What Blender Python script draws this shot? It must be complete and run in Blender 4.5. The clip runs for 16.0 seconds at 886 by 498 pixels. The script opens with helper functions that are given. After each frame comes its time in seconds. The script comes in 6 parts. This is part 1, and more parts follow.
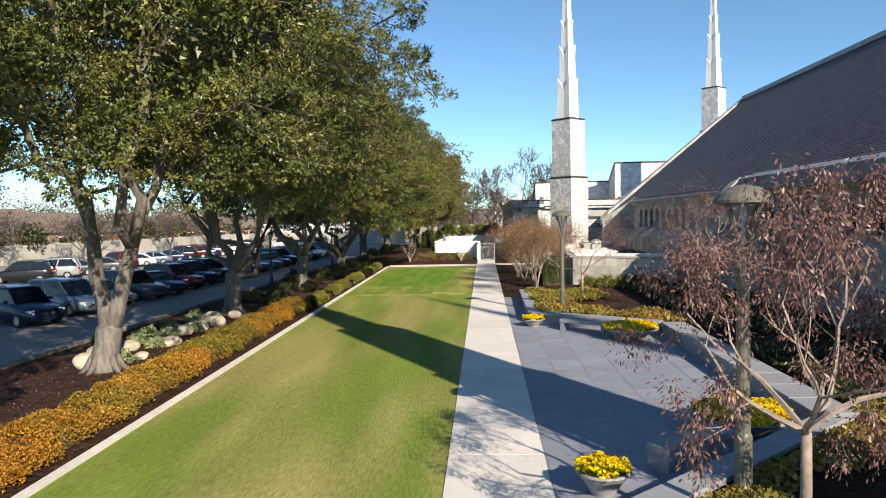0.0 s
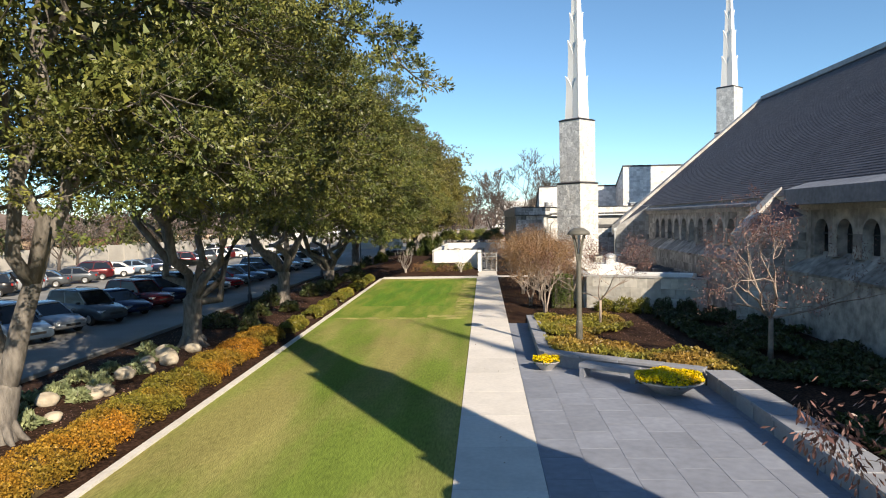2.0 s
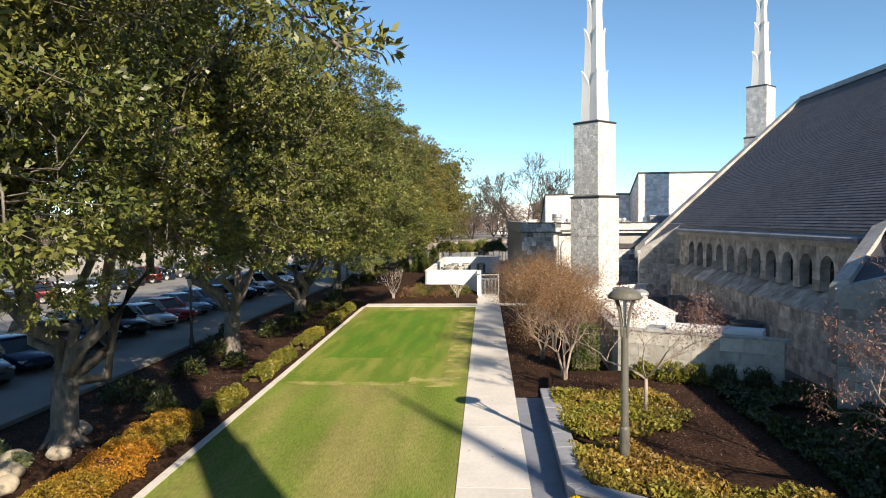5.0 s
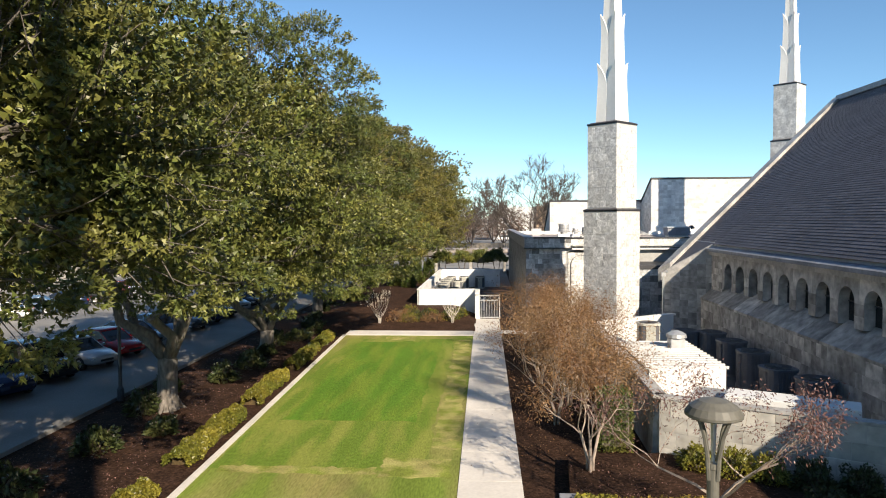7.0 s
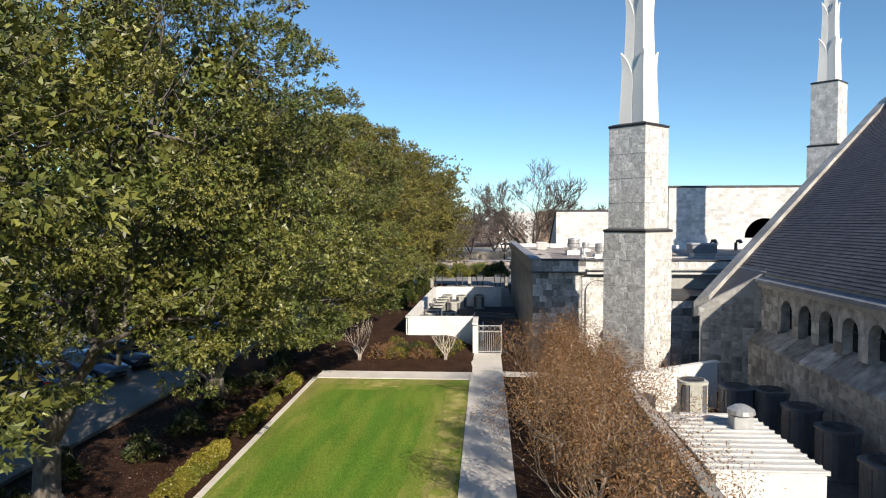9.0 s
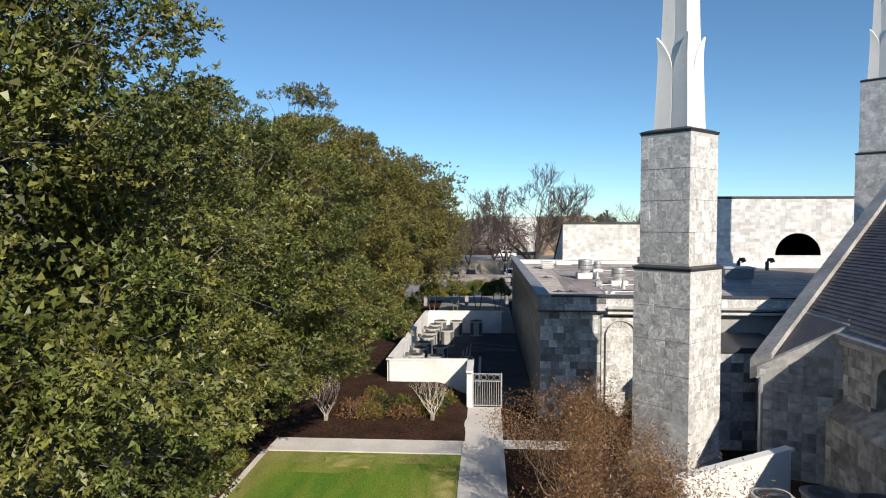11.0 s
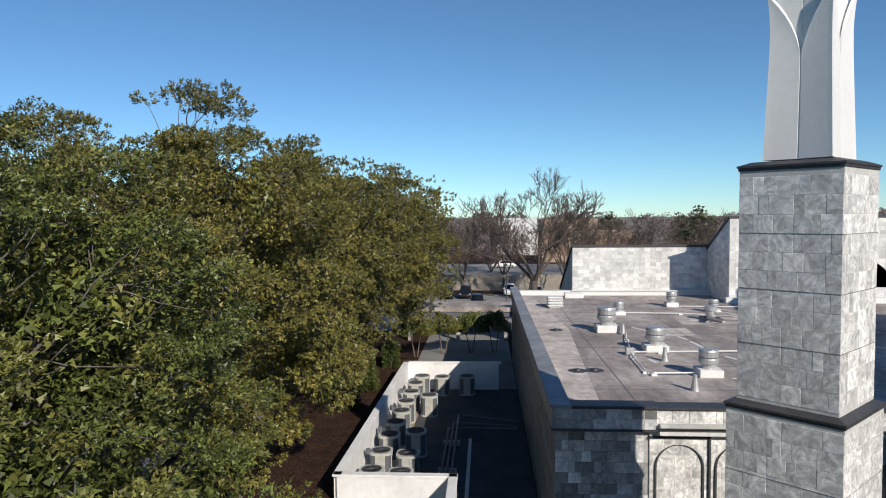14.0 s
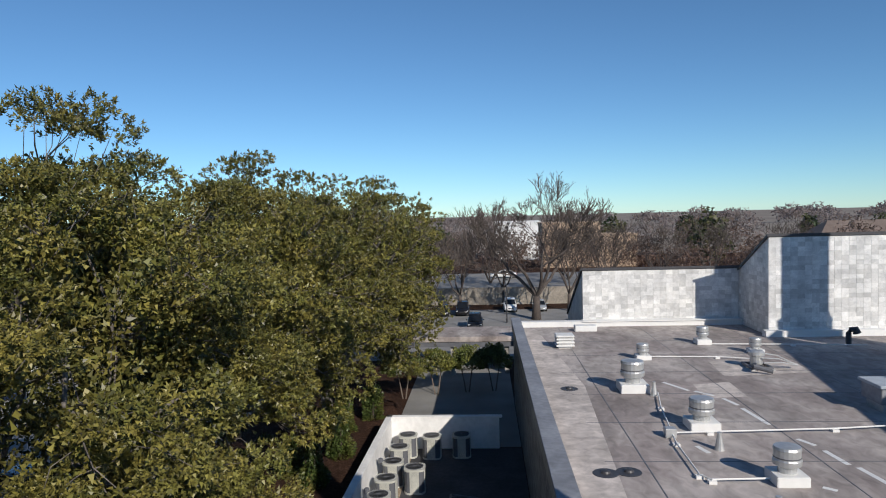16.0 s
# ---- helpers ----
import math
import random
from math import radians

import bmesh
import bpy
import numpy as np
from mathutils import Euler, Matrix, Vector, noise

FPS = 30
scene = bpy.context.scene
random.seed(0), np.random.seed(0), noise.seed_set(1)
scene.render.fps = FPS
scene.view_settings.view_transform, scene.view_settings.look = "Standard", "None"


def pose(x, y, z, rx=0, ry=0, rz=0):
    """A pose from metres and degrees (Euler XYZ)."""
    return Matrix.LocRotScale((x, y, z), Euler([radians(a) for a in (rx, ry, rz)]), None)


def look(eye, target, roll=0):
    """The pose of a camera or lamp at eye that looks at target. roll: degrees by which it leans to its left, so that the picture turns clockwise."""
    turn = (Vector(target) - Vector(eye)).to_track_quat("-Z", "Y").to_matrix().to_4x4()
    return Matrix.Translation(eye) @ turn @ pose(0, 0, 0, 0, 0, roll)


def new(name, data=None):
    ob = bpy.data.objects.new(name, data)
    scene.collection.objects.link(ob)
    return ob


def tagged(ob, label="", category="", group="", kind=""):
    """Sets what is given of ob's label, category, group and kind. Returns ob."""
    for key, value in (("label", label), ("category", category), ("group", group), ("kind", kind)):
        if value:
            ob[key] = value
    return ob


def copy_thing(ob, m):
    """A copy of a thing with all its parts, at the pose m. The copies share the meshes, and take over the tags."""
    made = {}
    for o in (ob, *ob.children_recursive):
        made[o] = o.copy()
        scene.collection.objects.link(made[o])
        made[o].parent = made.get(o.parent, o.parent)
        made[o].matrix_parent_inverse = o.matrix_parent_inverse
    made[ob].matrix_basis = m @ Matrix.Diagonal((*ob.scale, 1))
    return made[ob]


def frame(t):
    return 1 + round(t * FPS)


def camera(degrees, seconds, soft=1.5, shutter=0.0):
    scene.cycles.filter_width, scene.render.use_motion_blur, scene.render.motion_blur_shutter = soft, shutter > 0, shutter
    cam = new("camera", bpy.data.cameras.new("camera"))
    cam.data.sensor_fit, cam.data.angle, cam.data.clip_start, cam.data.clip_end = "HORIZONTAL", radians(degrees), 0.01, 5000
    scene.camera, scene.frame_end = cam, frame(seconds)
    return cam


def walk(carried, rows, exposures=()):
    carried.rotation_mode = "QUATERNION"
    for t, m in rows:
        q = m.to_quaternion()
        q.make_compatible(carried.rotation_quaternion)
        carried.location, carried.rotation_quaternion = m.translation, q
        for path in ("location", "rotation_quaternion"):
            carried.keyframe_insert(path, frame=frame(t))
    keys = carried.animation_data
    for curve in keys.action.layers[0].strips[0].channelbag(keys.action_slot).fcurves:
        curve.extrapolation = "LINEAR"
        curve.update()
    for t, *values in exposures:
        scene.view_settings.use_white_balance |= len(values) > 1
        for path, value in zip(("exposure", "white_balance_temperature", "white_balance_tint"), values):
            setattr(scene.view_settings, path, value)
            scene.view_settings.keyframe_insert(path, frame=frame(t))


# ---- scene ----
cam = camera(66.5, 16.0, soft=1.05)
PATH = [
    (0, (0.752, -1.282, 4.551), (0.6311, 0.7119, 4.4596), -1.14),
    (0.5, (0.711, -0.293, 4.683), (0.5898, 1.7008, 4.5925), -1.08),
    (1, (0.691, 0.913, 4.845), (0.5698, 2.9071, 4.7555), -1.02),
    (1.5, (0.686, 2.223, 5.025), (0.5648, 4.2168, 4.9360), -0.99),
    (2, (0.693, 3.601, 5.218), (0.5705, 5.5953, 5.1288), -0.96),
    (2.5, (0.705, 5.006, 5.418), (0.5815, 7.0001, 5.3296), -0.92),
    (3, (0.717, 6.423, 5.625), (0.5922, 8.4167, 5.5363), -0.86),
    (3.5, (0.732, 7.831, 5.839), (0.6064, 9.8252, 5.7507), -0.78),
    (4, (0.750, 9.251, 6.067), (0.6232, 11.2451, 5.9793), -0.70),
    (6.5, (0.791, 17.390, 7.338), (0.6673, 19.3836, 7.2478), -0.42),
    (7, (0.797, 19.142, 7.564), (0.6722, 21.1353, 7.4752), -0.35),
    (7.5, (0.810, 20.915, 7.794), (0.6844, 22.9090, 7.7067), -0.26),
    (8, (0.827, 22.745, 8.022), (0.7007, 24.7392, 7.9372), -0.20),
    (8.5, (0.846, 24.629, 8.269), (0.7195, 26.6228, 8.1857), -0.15),
    (11, (1.029, 34.440, 9.842), (0.9019, 36.4346, 9.7612), 0.02),
    (11.5, (1.090, 36.419, 10.225), (0.9630, 38.4136, 10.1422), 0.01),
    (12, (1.160, 38.398, 10.625), (1.0329, 40.3918, 10.5404), -0.01),
    (12.5, (1.238, 40.379, 11.040), (1.1110, 42.3734, 10.9519), -0.06),
    (13, (1.322, 42.370, 11.463), (1.1956, 44.3643, 11.3725), -0.14),
    (13.5, (1.410, 44.376, 11.892), (1.2846, 46.3702, 11.7973), -0.25),
    (14, (1.500, 46.399, 12.319), (1.3748, 48.3926, 12.2214), -0.39),
    (14.5, (1.587, 48.431, 12.741), (1.4623, 50.4247, 12.6401), -0.57),
    (15, (1.666, 50.452, 13.152), (1.5418, 52.4451, 13.0493), -0.80),
    (15.5, (1.731, 52.417, 13.548), (1.6073, 54.4105, 13.4457), -1.08),
    (16, (1.775, 54.253, 13.928), (1.6513, 56.2462, 13.8272), -1.41),
]
EXPOSURES = [(0, 0.6, 7500, 10), (3.5, 0.66, 7800, 10), (7, 0.62, 7700, 10), (9.5, 0.3, 7200, 10), (12.5, 0.02, 6900, 10), (16, -0.24, 6500, 10)]
walk(cam, [(t, look(eye, target, roll)) for t, eye, target, roll in PATH], EXPOSURES)

# ---- world and sun ----
SUN_ELEV, SUN_AZ = 29.4, -31.2      # shadows run 31 degrees to the left of +y
world = bpy.data.worlds.new("sky")
scene.world = world
world.use_nodes = True
wn = world.node_tree
wn.nodes.clear()
sky = wn.nodes.new("ShaderNodeTexSky")
sky.sky_type, sky.sun_disc = "NISHITA", False
sky.sun_elevation, sky.sun_rotation = radians(SUN_ELEV), radians(180.0 + SUN_AZ)
sky.air_density, sky.dust_density, sky.ozone_density = 0.75, 0.0, 5.0
wbg = wn.nodes.new("ShaderNodeBackground")
wbg.inputs["Strength"].default_value = 0.122
wout = wn.nodes.new("ShaderNodeOutputWorld")
grade = wn.nodes.new("ShaderNodeVectorMath")
grade.operation = "MULTIPLY"
grade.inputs[1].default_value = (0.81, 1.01, 1.04)
wn.links.new(sky.outputs[0], grade.inputs[0])
wn.links.new(grade.outputs[0], wbg.inputs[0])
wn.links.new(wbg.outputs[0], wout.inputs[0])
sun = new("sun", bpy.data.lights.new("sun", "SUN"))
sun.data.energy, sun.data.angle, sun.data.color = 5.0, radians(0.53), (1.0, 0.93, 0.84)
sdir = Vector((math.sin(radians(SUN_AZ)) * math.cos(radians(SUN_ELEV)), math.cos(radians(SUN_AZ)) * math.cos(radians(SUN_ELEV)), -math.sin(radians(SUN_ELEV))))
sun.matrix_world = look((30, -50, 60), Vector((30, -50, 60)) + sdir)


# ---- materials ----
def material(name, colour, rough=0.8, metal=0.0, scales=(6.0, 0.7), amount=(0.25, 0.2), bump=0.2, bump_scale=None, tint=None, per_piece=0.0, distort=0.0, stretch=(1, 1, 1), island=False, spec=0.5, subsurf=0.0):
    """Two scales of noise over a base colour, with fine relief; per_piece varies the brightness from piece to piece."""
    m = bpy.data.materials.new(name)
    m.use_nodes = True
    nt = m.node_tree
    n, l = nt.nodes, nt.links
    b = n["Principled BSDF"]
    b.inputs["Roughness"].default_value, b.inputs["Metallic"].default_value = rough, metal
    b.inputs["Specular IOR Level"].default_value = spec
    co = n.new("ShaderNodeTexCoord")
    mp = n.new("ShaderNodeMapping")
    mp.inputs["Scale"].default_value = stretch
    l.new(co.outputs["Object"], mp.inputs["Vector"])
    if per_piece and not island:
        own = n.new("ShaderNodeObjectInfo")
        off = n.new("ShaderNodeVectorMath")
        off.operation = "SCALE"
        off.inputs[0].default_value = (37.0, 61.0, 23.0)
        l.new(own.outputs["Random"], off.inputs["Scale"])
        l.new(off.outputs[0], mp.inputs["Location"])
    value = None
    for k, (s, a) in enumerate(zip(scales, amount)):
        t = n.new("ShaderNodeTexNoise")
        t.inputs["Scale"].default_value, t.inputs["Detail"].default_value = s, 5
        t.inputs["Distortion"].default_value = distort
        l.new(mp.outputs[0], t.inputs["Vector"])
        r = n.new("ShaderNodeMapRange")
        r.inputs["From Min"].default_value, r.inputs["From Max"].default_value = 0.3, 0.7
        r.inputs["To Min"].default_value, r.inputs["To Max"].default_value = 1 - a, 1 + a
        l.new(t.outputs["Fac"], r.inputs["Value"])
        if value is None:
            value, first = r.outputs[0], t
        else:
            mul = n.new("ShaderNodeMath")
            mul.operation = "MULTIPLY"
            l.new(value, mul.inputs[0]), l.new(r.outputs[0], mul.inputs[1])
            value = mul.outputs[0]
    if per_piece:
        src = n.new("ShaderNodeNewGeometry") if island else n.new("ShaderNodeObjectInfo")
        r = n.new("ShaderNodeMapRange")
        r.inputs["To Min"].default_value, r.inputs["To Max"].default_value = 1 - per_piece, 1 + per_piece
        l.new(src.outputs["Random Per Island" if island else "Random"], r.inputs["Value"])
        mul = n.new("ShaderNodeMath")
        mul.operation = "MULTIPLY"
        l.new(value, mul.inputs[0]), l.new(r.outputs[0], mul.inputs[1])
        value = mul.outputs[0]
    base = n.new("ShaderNodeRGB")
    base.outputs[0].default_value = (*colour, 1)
    source = base.outputs[0]
    if tint:
        t2 = n.new("ShaderNodeTexNoise")
        t2.inputs["Scale"].default_value, t2.inputs["Detail"].default_value = tint[1], 4
        l.new(mp.outputs[0], t2.inputs["Vector"])
        r2 = n.new("ShaderNodeMapRange")
        r2.inputs["From Min"].default_value, r2.inputs["From Max"].default_value = 0.42, 0.6
        l.new(t2.outputs["Fac"], r2.inputs["Value"])
        mix = n.new("ShaderNodeMix")
        mix.data_type = "RGBA"
        l.new(r2.outputs[0], mix.inputs[0])
        l.new(source, mix.inputs[6])
        mix.inputs[7].default_value = (*tint[0], 1)
        source = mix.outputs[2]
    sc = n.new("ShaderNodeVectorMath")
    sc.operation = "SCALE"
    l.new(source, sc.inputs[0]), l.new(value, sc.inputs["Scale"])
    l.new(sc.outputs[0], b.inputs["Base Color"])
    if bump:
        bp = n.new("ShaderNodeBump")
        bp.inputs["Strength"].default_value, bp.inputs["Distance"].default_value = bump, 0.02
        h = n.new("ShaderNodeTexNoise")
        h.inputs["Scale"].default_value, h.inputs["Detail"].default_value = bump_scale or scales[0] * 4, 6
        l.new(mp.outputs[0], h.inputs["Vector"])
        l.new(h.outputs["Fac"], bp.inputs["Height"])
        l.new(bp.outputs[0], b.inputs["Normal"])
    return m


M = {}
M["lawn"] = material("lawn_turf", (0.165, 0.228, 0.044), 0.95, scales=(19, 0.9), amount=(0.24, 0.16), bump=0.8, bump_scale=60, tint=((0.29, 0.265, 0.095), 0.42), stretch=(1, 0.2, 1), spec=0.05)
M["lawn_green"] = material("lawn_turf_watered", (0.10, 0.205, 0.026), 0.95, scales=(26, 1.6), amount=(0.30, 0.12), bump=0.8, bump_scale=60, tint=((0.16, 0.235, 0.035), 1.2), stretch=(1, 0.16, 1), spec=0.1)
M["lawn_straw"] = material("lawn_turf_straw", (0.36, 0.33, 0.12), 0.95, scales=(20, 1.2), amount=(0.35, 0.25), bump=0.8, bump_scale=60, tint=((0.21, 0.25, 0.05), 1.4), spec=0.1)
M["mulch"] = material("mulch", (0.034, 0.018, 0.012), 0.95, scales=(14, 1.2), amount=(0.6, 0.3), bump=1.0, tint=((0.062, 0.034, 0.023), 9.0), spec=0.1)
M["concrete"] = material("pale_concrete", (0.66, 0.625, 0.58), 0.85, scales=(9, 0.8), amount=(0.08, 0.1), bump=0.15)
M["slate"] = material("blue_grey_paving", (0.23, 0.25, 0.30), 0.75, scales=(5, 0.6), amount=(0.1, 0.12), bump=0.15, per_piece=0.06)
M["asphalt"] = material("lot_surface", (0.235, 0.23, 0.22), 0.9, scales=(12, 0.3), amount=(0.1, 0.18), bump=0.2)
M["marble"] = material("grey_white_marble", (0.70, 0.695, 0.675), 0.55, scales=(2.0, 6.0), amount=(0.36, 0.16), distort=3.4, bump=0.08, per_piece=0.18, tint=((0.54, 0.54, 0.535), 1.6))
M["stone_wall"] = material("rough_stone", (0.35, 0.335, 0.315), 0.85, scales=(2.6, 0.8), amount=(0.42, 0.3), bump=0.6, per_piece=0.3)
M["white"] = material("white_paint", (0.74, 0.74, 0.725), 0.6, scales=(6, 0.5), amount=(0.03, 0.05), bump=0.03)
M["cap"] = material("dark_metal_cap", (0.05, 0.05, 0.055), 0.5, scales=(8, 1), amount=(0.2, 0.2), bump=0.05)
M["shingle"] = material("slate_shingle", (0.075, 0.075, 0.09), 0.7, scales=(5, 0.5), amount=(0.2, 0.15), bump=0.2, per_piece=0.2, island=True)
M["roofing"] = material("grey_roof_membrane", (0.29, 0.25, 0.235), 0.9, scales=(2.2, 0.3), amount=(0.26, 0.26), bump=0.25, distort=0.8, tint=((0.40, 0.36, 0.335), 0.35), stretch=(1, 0.55, 1))
M["bark"] = material("live_oak_bark", (0.16, 0.143, 0.126), 0.95, scales=(9, 1.5), amount=(0.4, 0.3), bump=1.0, stretch=(1, 1, 0.3))
M["dark"] = material("dark_opening", (0.02, 0.02, 0.022), 0.4, scales=(4, 1), amount=(0.1, 0.1), bump=0)


# ---- mesh helpers ----
def box(bm, x0, x1, y0, y1, z0, z1, bevel=0.0):
    v = [bm.verts.new(p) for p in ((x0, y0, z0), (x1, y0, z0), (x1, y1, z0), (x0, y1, z0), (x0, y0, z1), (x1, y0, z1), (x1, y1, z1), (x0, y1, z1))]
    fs = [bm.faces.new([v[i] for i in q]) for q in ((0, 3, 2, 1), (4, 5, 6, 7), (0, 1, 5, 4), (1, 2, 6, 5), (2, 3, 7, 6), (3, 0, 4, 7))]
    if bevel:
        es = list({e for f in fs for e in f.edges})
        bmesh.ops.bevel(bm, geom=es, offset=bevel, segments=2, affect="EDGES", clamp_overlap=True)
    return v


def prism(bm, outline, z0, z1):
    """A solid over a plan outline; z0 and z1 are numbers or functions of x and y."""
    zf = (lambda z: z if callable(z) else (lambda x, y: z))
    a, b = zf(z0), zf(z1)
    lo = [bm.verts.new((x, y, a(x, y))) for x, y in outline]
    hi = [bm.verts.new((x, y, b(x, y))) for x, y in outline]
    n = len(lo)
    bm.faces.new(lo[::-1]), bm.faces.new(hi)
    for i in range(n):
        bm.faces.new((lo[i], lo[(i + 1) % n], hi[(i + 1) % n], hi[i]))


def lathe(bm, profile, steps=16, centre=(0, 0, 0), turn=0.0):
    """A closed turned body from (radius, height) pairs."""
    cx, cy, cz = centre
    rings = []
    for r, z in profile:
        rings.append([bm.verts.new((cx + r * math.cos(turn + 2 * math.pi * k / steps), cy + r * math.sin(turn + 2 * math.pi * k / steps), cz + z)) for k in range(steps)])
    for a, b in zip(rings, rings[1:]):
        for k in range(steps):
            bm.faces.new((a[k], a[(k + 1) % steps], b[(k + 1) % steps], b[k]))
    bm.faces.new(rings[0][::-1]), bm.faces.new(rings[-1])


def tube(bm, pts, radii, steps=6):
    """A tapered tube through points."""
    rings = []
    for i, p in enumerate(pts):
        p = Vector(p)
        d = (Vector(pts[min(i + 1, len(pts) - 1)]) - Vector(pts[max(i - 1, 0)])).normalized()
        u = d.cross(Vector((0.31, 0.17, 0.93)) if abs(d.z) < 0.9 else Vector((1, 0.1, 0))).normalized()
        w = d.cross(u)
        rings.append([bm.verts.new(p + radii[i] * (math.cos(2 * math.pi * k / steps) * u + math.sin(2 * math.pi * k / steps) * w)) for k in range(steps)])
    for a, b in zip(rings, rings[1:]):
        for k in range(steps):
            bm.faces.new((a[k], a[(k + 1) % steps], b[(k + 1) % steps], b[k]))
    bm.faces.new(rings[0][::-1]), bm.faces.new(rings[-1])


def mesh_of(bm, name, mat, smooth=False):
    bmesh.ops.recalc_face_normals(bm, faces=bm.faces)
    me = bpy.data.meshes.new(name)
    bm.to_mesh(me)
    bm.free()
    for m in (mat if isinstance(mat, (list, tuple)) else [mat]):
        me.materials.append(m)
    if smooth:
        me.shade_smooth()
    return me


def part(name, bm, mat, parent=None, label="", smooth=False, at=None):
    ob = new(name, mesh_of(bm, name, mat, smooth))
    if parent is not None:
        ob.parent = parent
    if at is not None:
        ob.matrix_basis = at
    return tagged(ob, label=label)


def empty(name, at=None, **tags):
    ob = new(name)
    if at is not None:
        ob.matrix_basis = at
    return tagged(ob, **tags)


def solid(name, mat, *boxes, bevel=0.0, parent=None, **tags):
    bm = bmesh.new()
    for b in boxes:
        box(bm, *b, bevel=bevel)
    return tagged(part(name, bm, mat, parent), **tags)


# ---- ground ----
def lawn_edge(y):
    return -6.72 - 0.0255 * y


bm = bmesh.new()
box(bm, -2500, 2500, -400, 3500, -0.6, -0.03)
tagged(part("ground", bm, M["mulch"]), label="brown earth and dry winter ground under everything", category="ground", kind="structure")
bm = bmesh.new()
prism(bm, [(lawn_edge(-30), -30), (0, -30), (0, 62.6), (lawn_edge(62.6), 62.6)], -0.2, 0.0)
tagged(part("lawn", bm, M["lawn"]), label="mown green winter lawn with pale worn streaks", category="lawn", kind="structure")
rndg = random.Random(3)
bm = bmesh.new()
def ragged(x0, x1, y0, y1, z, step=0.5):
    """A thin turf patch with an uneven edge."""
    pts = []
    for (ax, ay), (bx, by) in (((x0, y0), (x1, y0)), ((x1, y0), (x1, y1)), ((x1, y1), (x0, y1)), ((x0, y1), (x0, y0))):
        n = max(1, int(math.hypot(bx - ax, by - ay) / step))
        pts += [(ax + (bx - ax) * k / n + rndg.uniform(-0.10, 0.10), ay + (by - ay) * k / n + rndg.uniform(-0.10, 0.10)) for k in range(n)]
    prism(bm, pts, -0.01, z)
ragged(-6.9, -1.85, 44.0, 60.2, 0.006)
tagged(part("lawn_patch", bm, M["lawn_green"]), label="deep green watered turf in the far lawn", category="lawn", kind="structure")
M["lawn_mid"] = material("lawn_turf_mid", (0.145, 0.225, 0.035), 0.95, scales=(26, 1.2), amount=(0.30, 0.12), bump=0.8, bump_scale=60, tint=((0.22, 0.25, 0.055), 1.2), stretch=(1, 0.2, 1), spec=0.1)
bm = bmesh.new()
ragged(-7.7, -1.1, 39.0, 61.4, 0.003)
tagged(part("lawn_patch", bm, M["lawn_mid"]), label="fresh green turf in the far lawn", category="lawn", kind="structure")
bm = bmesh.new()
ragged(-2.4, -0.25, 38.5, 40.1, 0.005, 0.25)
ragged(-7.3, -2.5, 38.7, 39.25, 0.0045, 0.2)
ragged(-1.0, -0.1, 41.0, 61.0, 0.0045, 0.25)
ragged(-5.6, -3.6, 60.8, 62.3, 0.004, 0.25)
tagged(part("lawn_straw", bm, M["lawn_straw"]), label="dry straw-coloured worn turf", category="lawn", kind="structure")
M["yard_joint"] = material("dirt_filled_joint", (0.16, 0.14, 0.11), 0.95, scales=(9, 0.8), amount=(0.2, 0.2), bump=0.1)
walkway = empty("pavement", label="pale concrete garden walkway of long slabs", category="walkway", kind="structure")
M["slab"] = material("pale_concrete_slab", (0.66, 0.625, 0.58), 0.85, scales=(9, 0.8), amount=(0.06, 0.08), bump=0.15, per_piece=0.05)
solid("bedding", M["yard_joint"], (0.02, 1.82, -30, 70.0, -0.2, 0.0), parent=walkway)
for k in range(41):
    y = -30 + k * 100 / 41
    bm = bmesh.new()
    box(bm, 0.01, 1.83, y + 0.004, y + 100 / 41 - 0.004, -0.1, 0.022, bevel=0.002)
    part("slab", bm, M["slab"], walkway)
solid("road", M["asphalt"], (-60, -14.8, -30, 118, -0.2, 0.0), label="pale grey parking lot surface", category="parking lot", kind="structure")
bm = bmesh.new()
prism(bm, [(lawn_edge(-30) - 0.2, -30), (lawn_edge(-30), -30), (lawn_edge(62.6), 62.6), (lawn_edge(62.6) - 0.2, 62.6)], -0.2, 0.06)
tagged(part("kerb", bm, M["concrete"]), label="pale concrete edging along the lawn", category="kerb", kind="structure")
solid("pavement_cross", M["concrete"], (-8.4, 0.0, 62.62, 64.3, -0.2, 0.04), (1.84, 6, 63.6, 64.6, -0.2, 0.03), label="pale concrete strip across the lawn's end", category="walkway", kind="structure")
bm = bmesh.new()
prism(bm, [(1.84, -10), (7.5, -10), (7.5, 24.3), (2.9, 27.4), (2.75, 36.9), (1.84, 36.9)], -0.2, 0.015)
plaza = tagged(part("plaza", bm, M["slate"]), label="blue-grey stone paved garden plaza", category="paving", kind="structure")
bm = bmesh.new()
box(bm, 0.004, 0.896, 0.004, 1.196, -0.05, 0.006, bevel=0.004)
paver_mesh = mesh_of(bm, "paver", M["slate"])
for i in range(9):
    for j in range(22):
        x, y = 1.86 + i * 0.9, 4.9 + j * 1.2 - (0.6 if i % 2 else 0)
        if x + 0.9 > 8.2 or y < 4.0:
            continue
        if y + 1.2 > 27.45 - max(0, x + 0.9 - 2.7) * 0.7 and x > 1.9:
            continue
        if y < 8.3 + max(0, x + 0.9 - 2.7) * 0.92 - 1.2 and x > 1.9:
            continue
        ob = new("paver", paver_mesh)
        ob.parent = plaza
        ob.matrix_basis = pose(x, y, 0.015)


# ---- pieces: tiles laid on a wall ----
TILE_MESH = {}


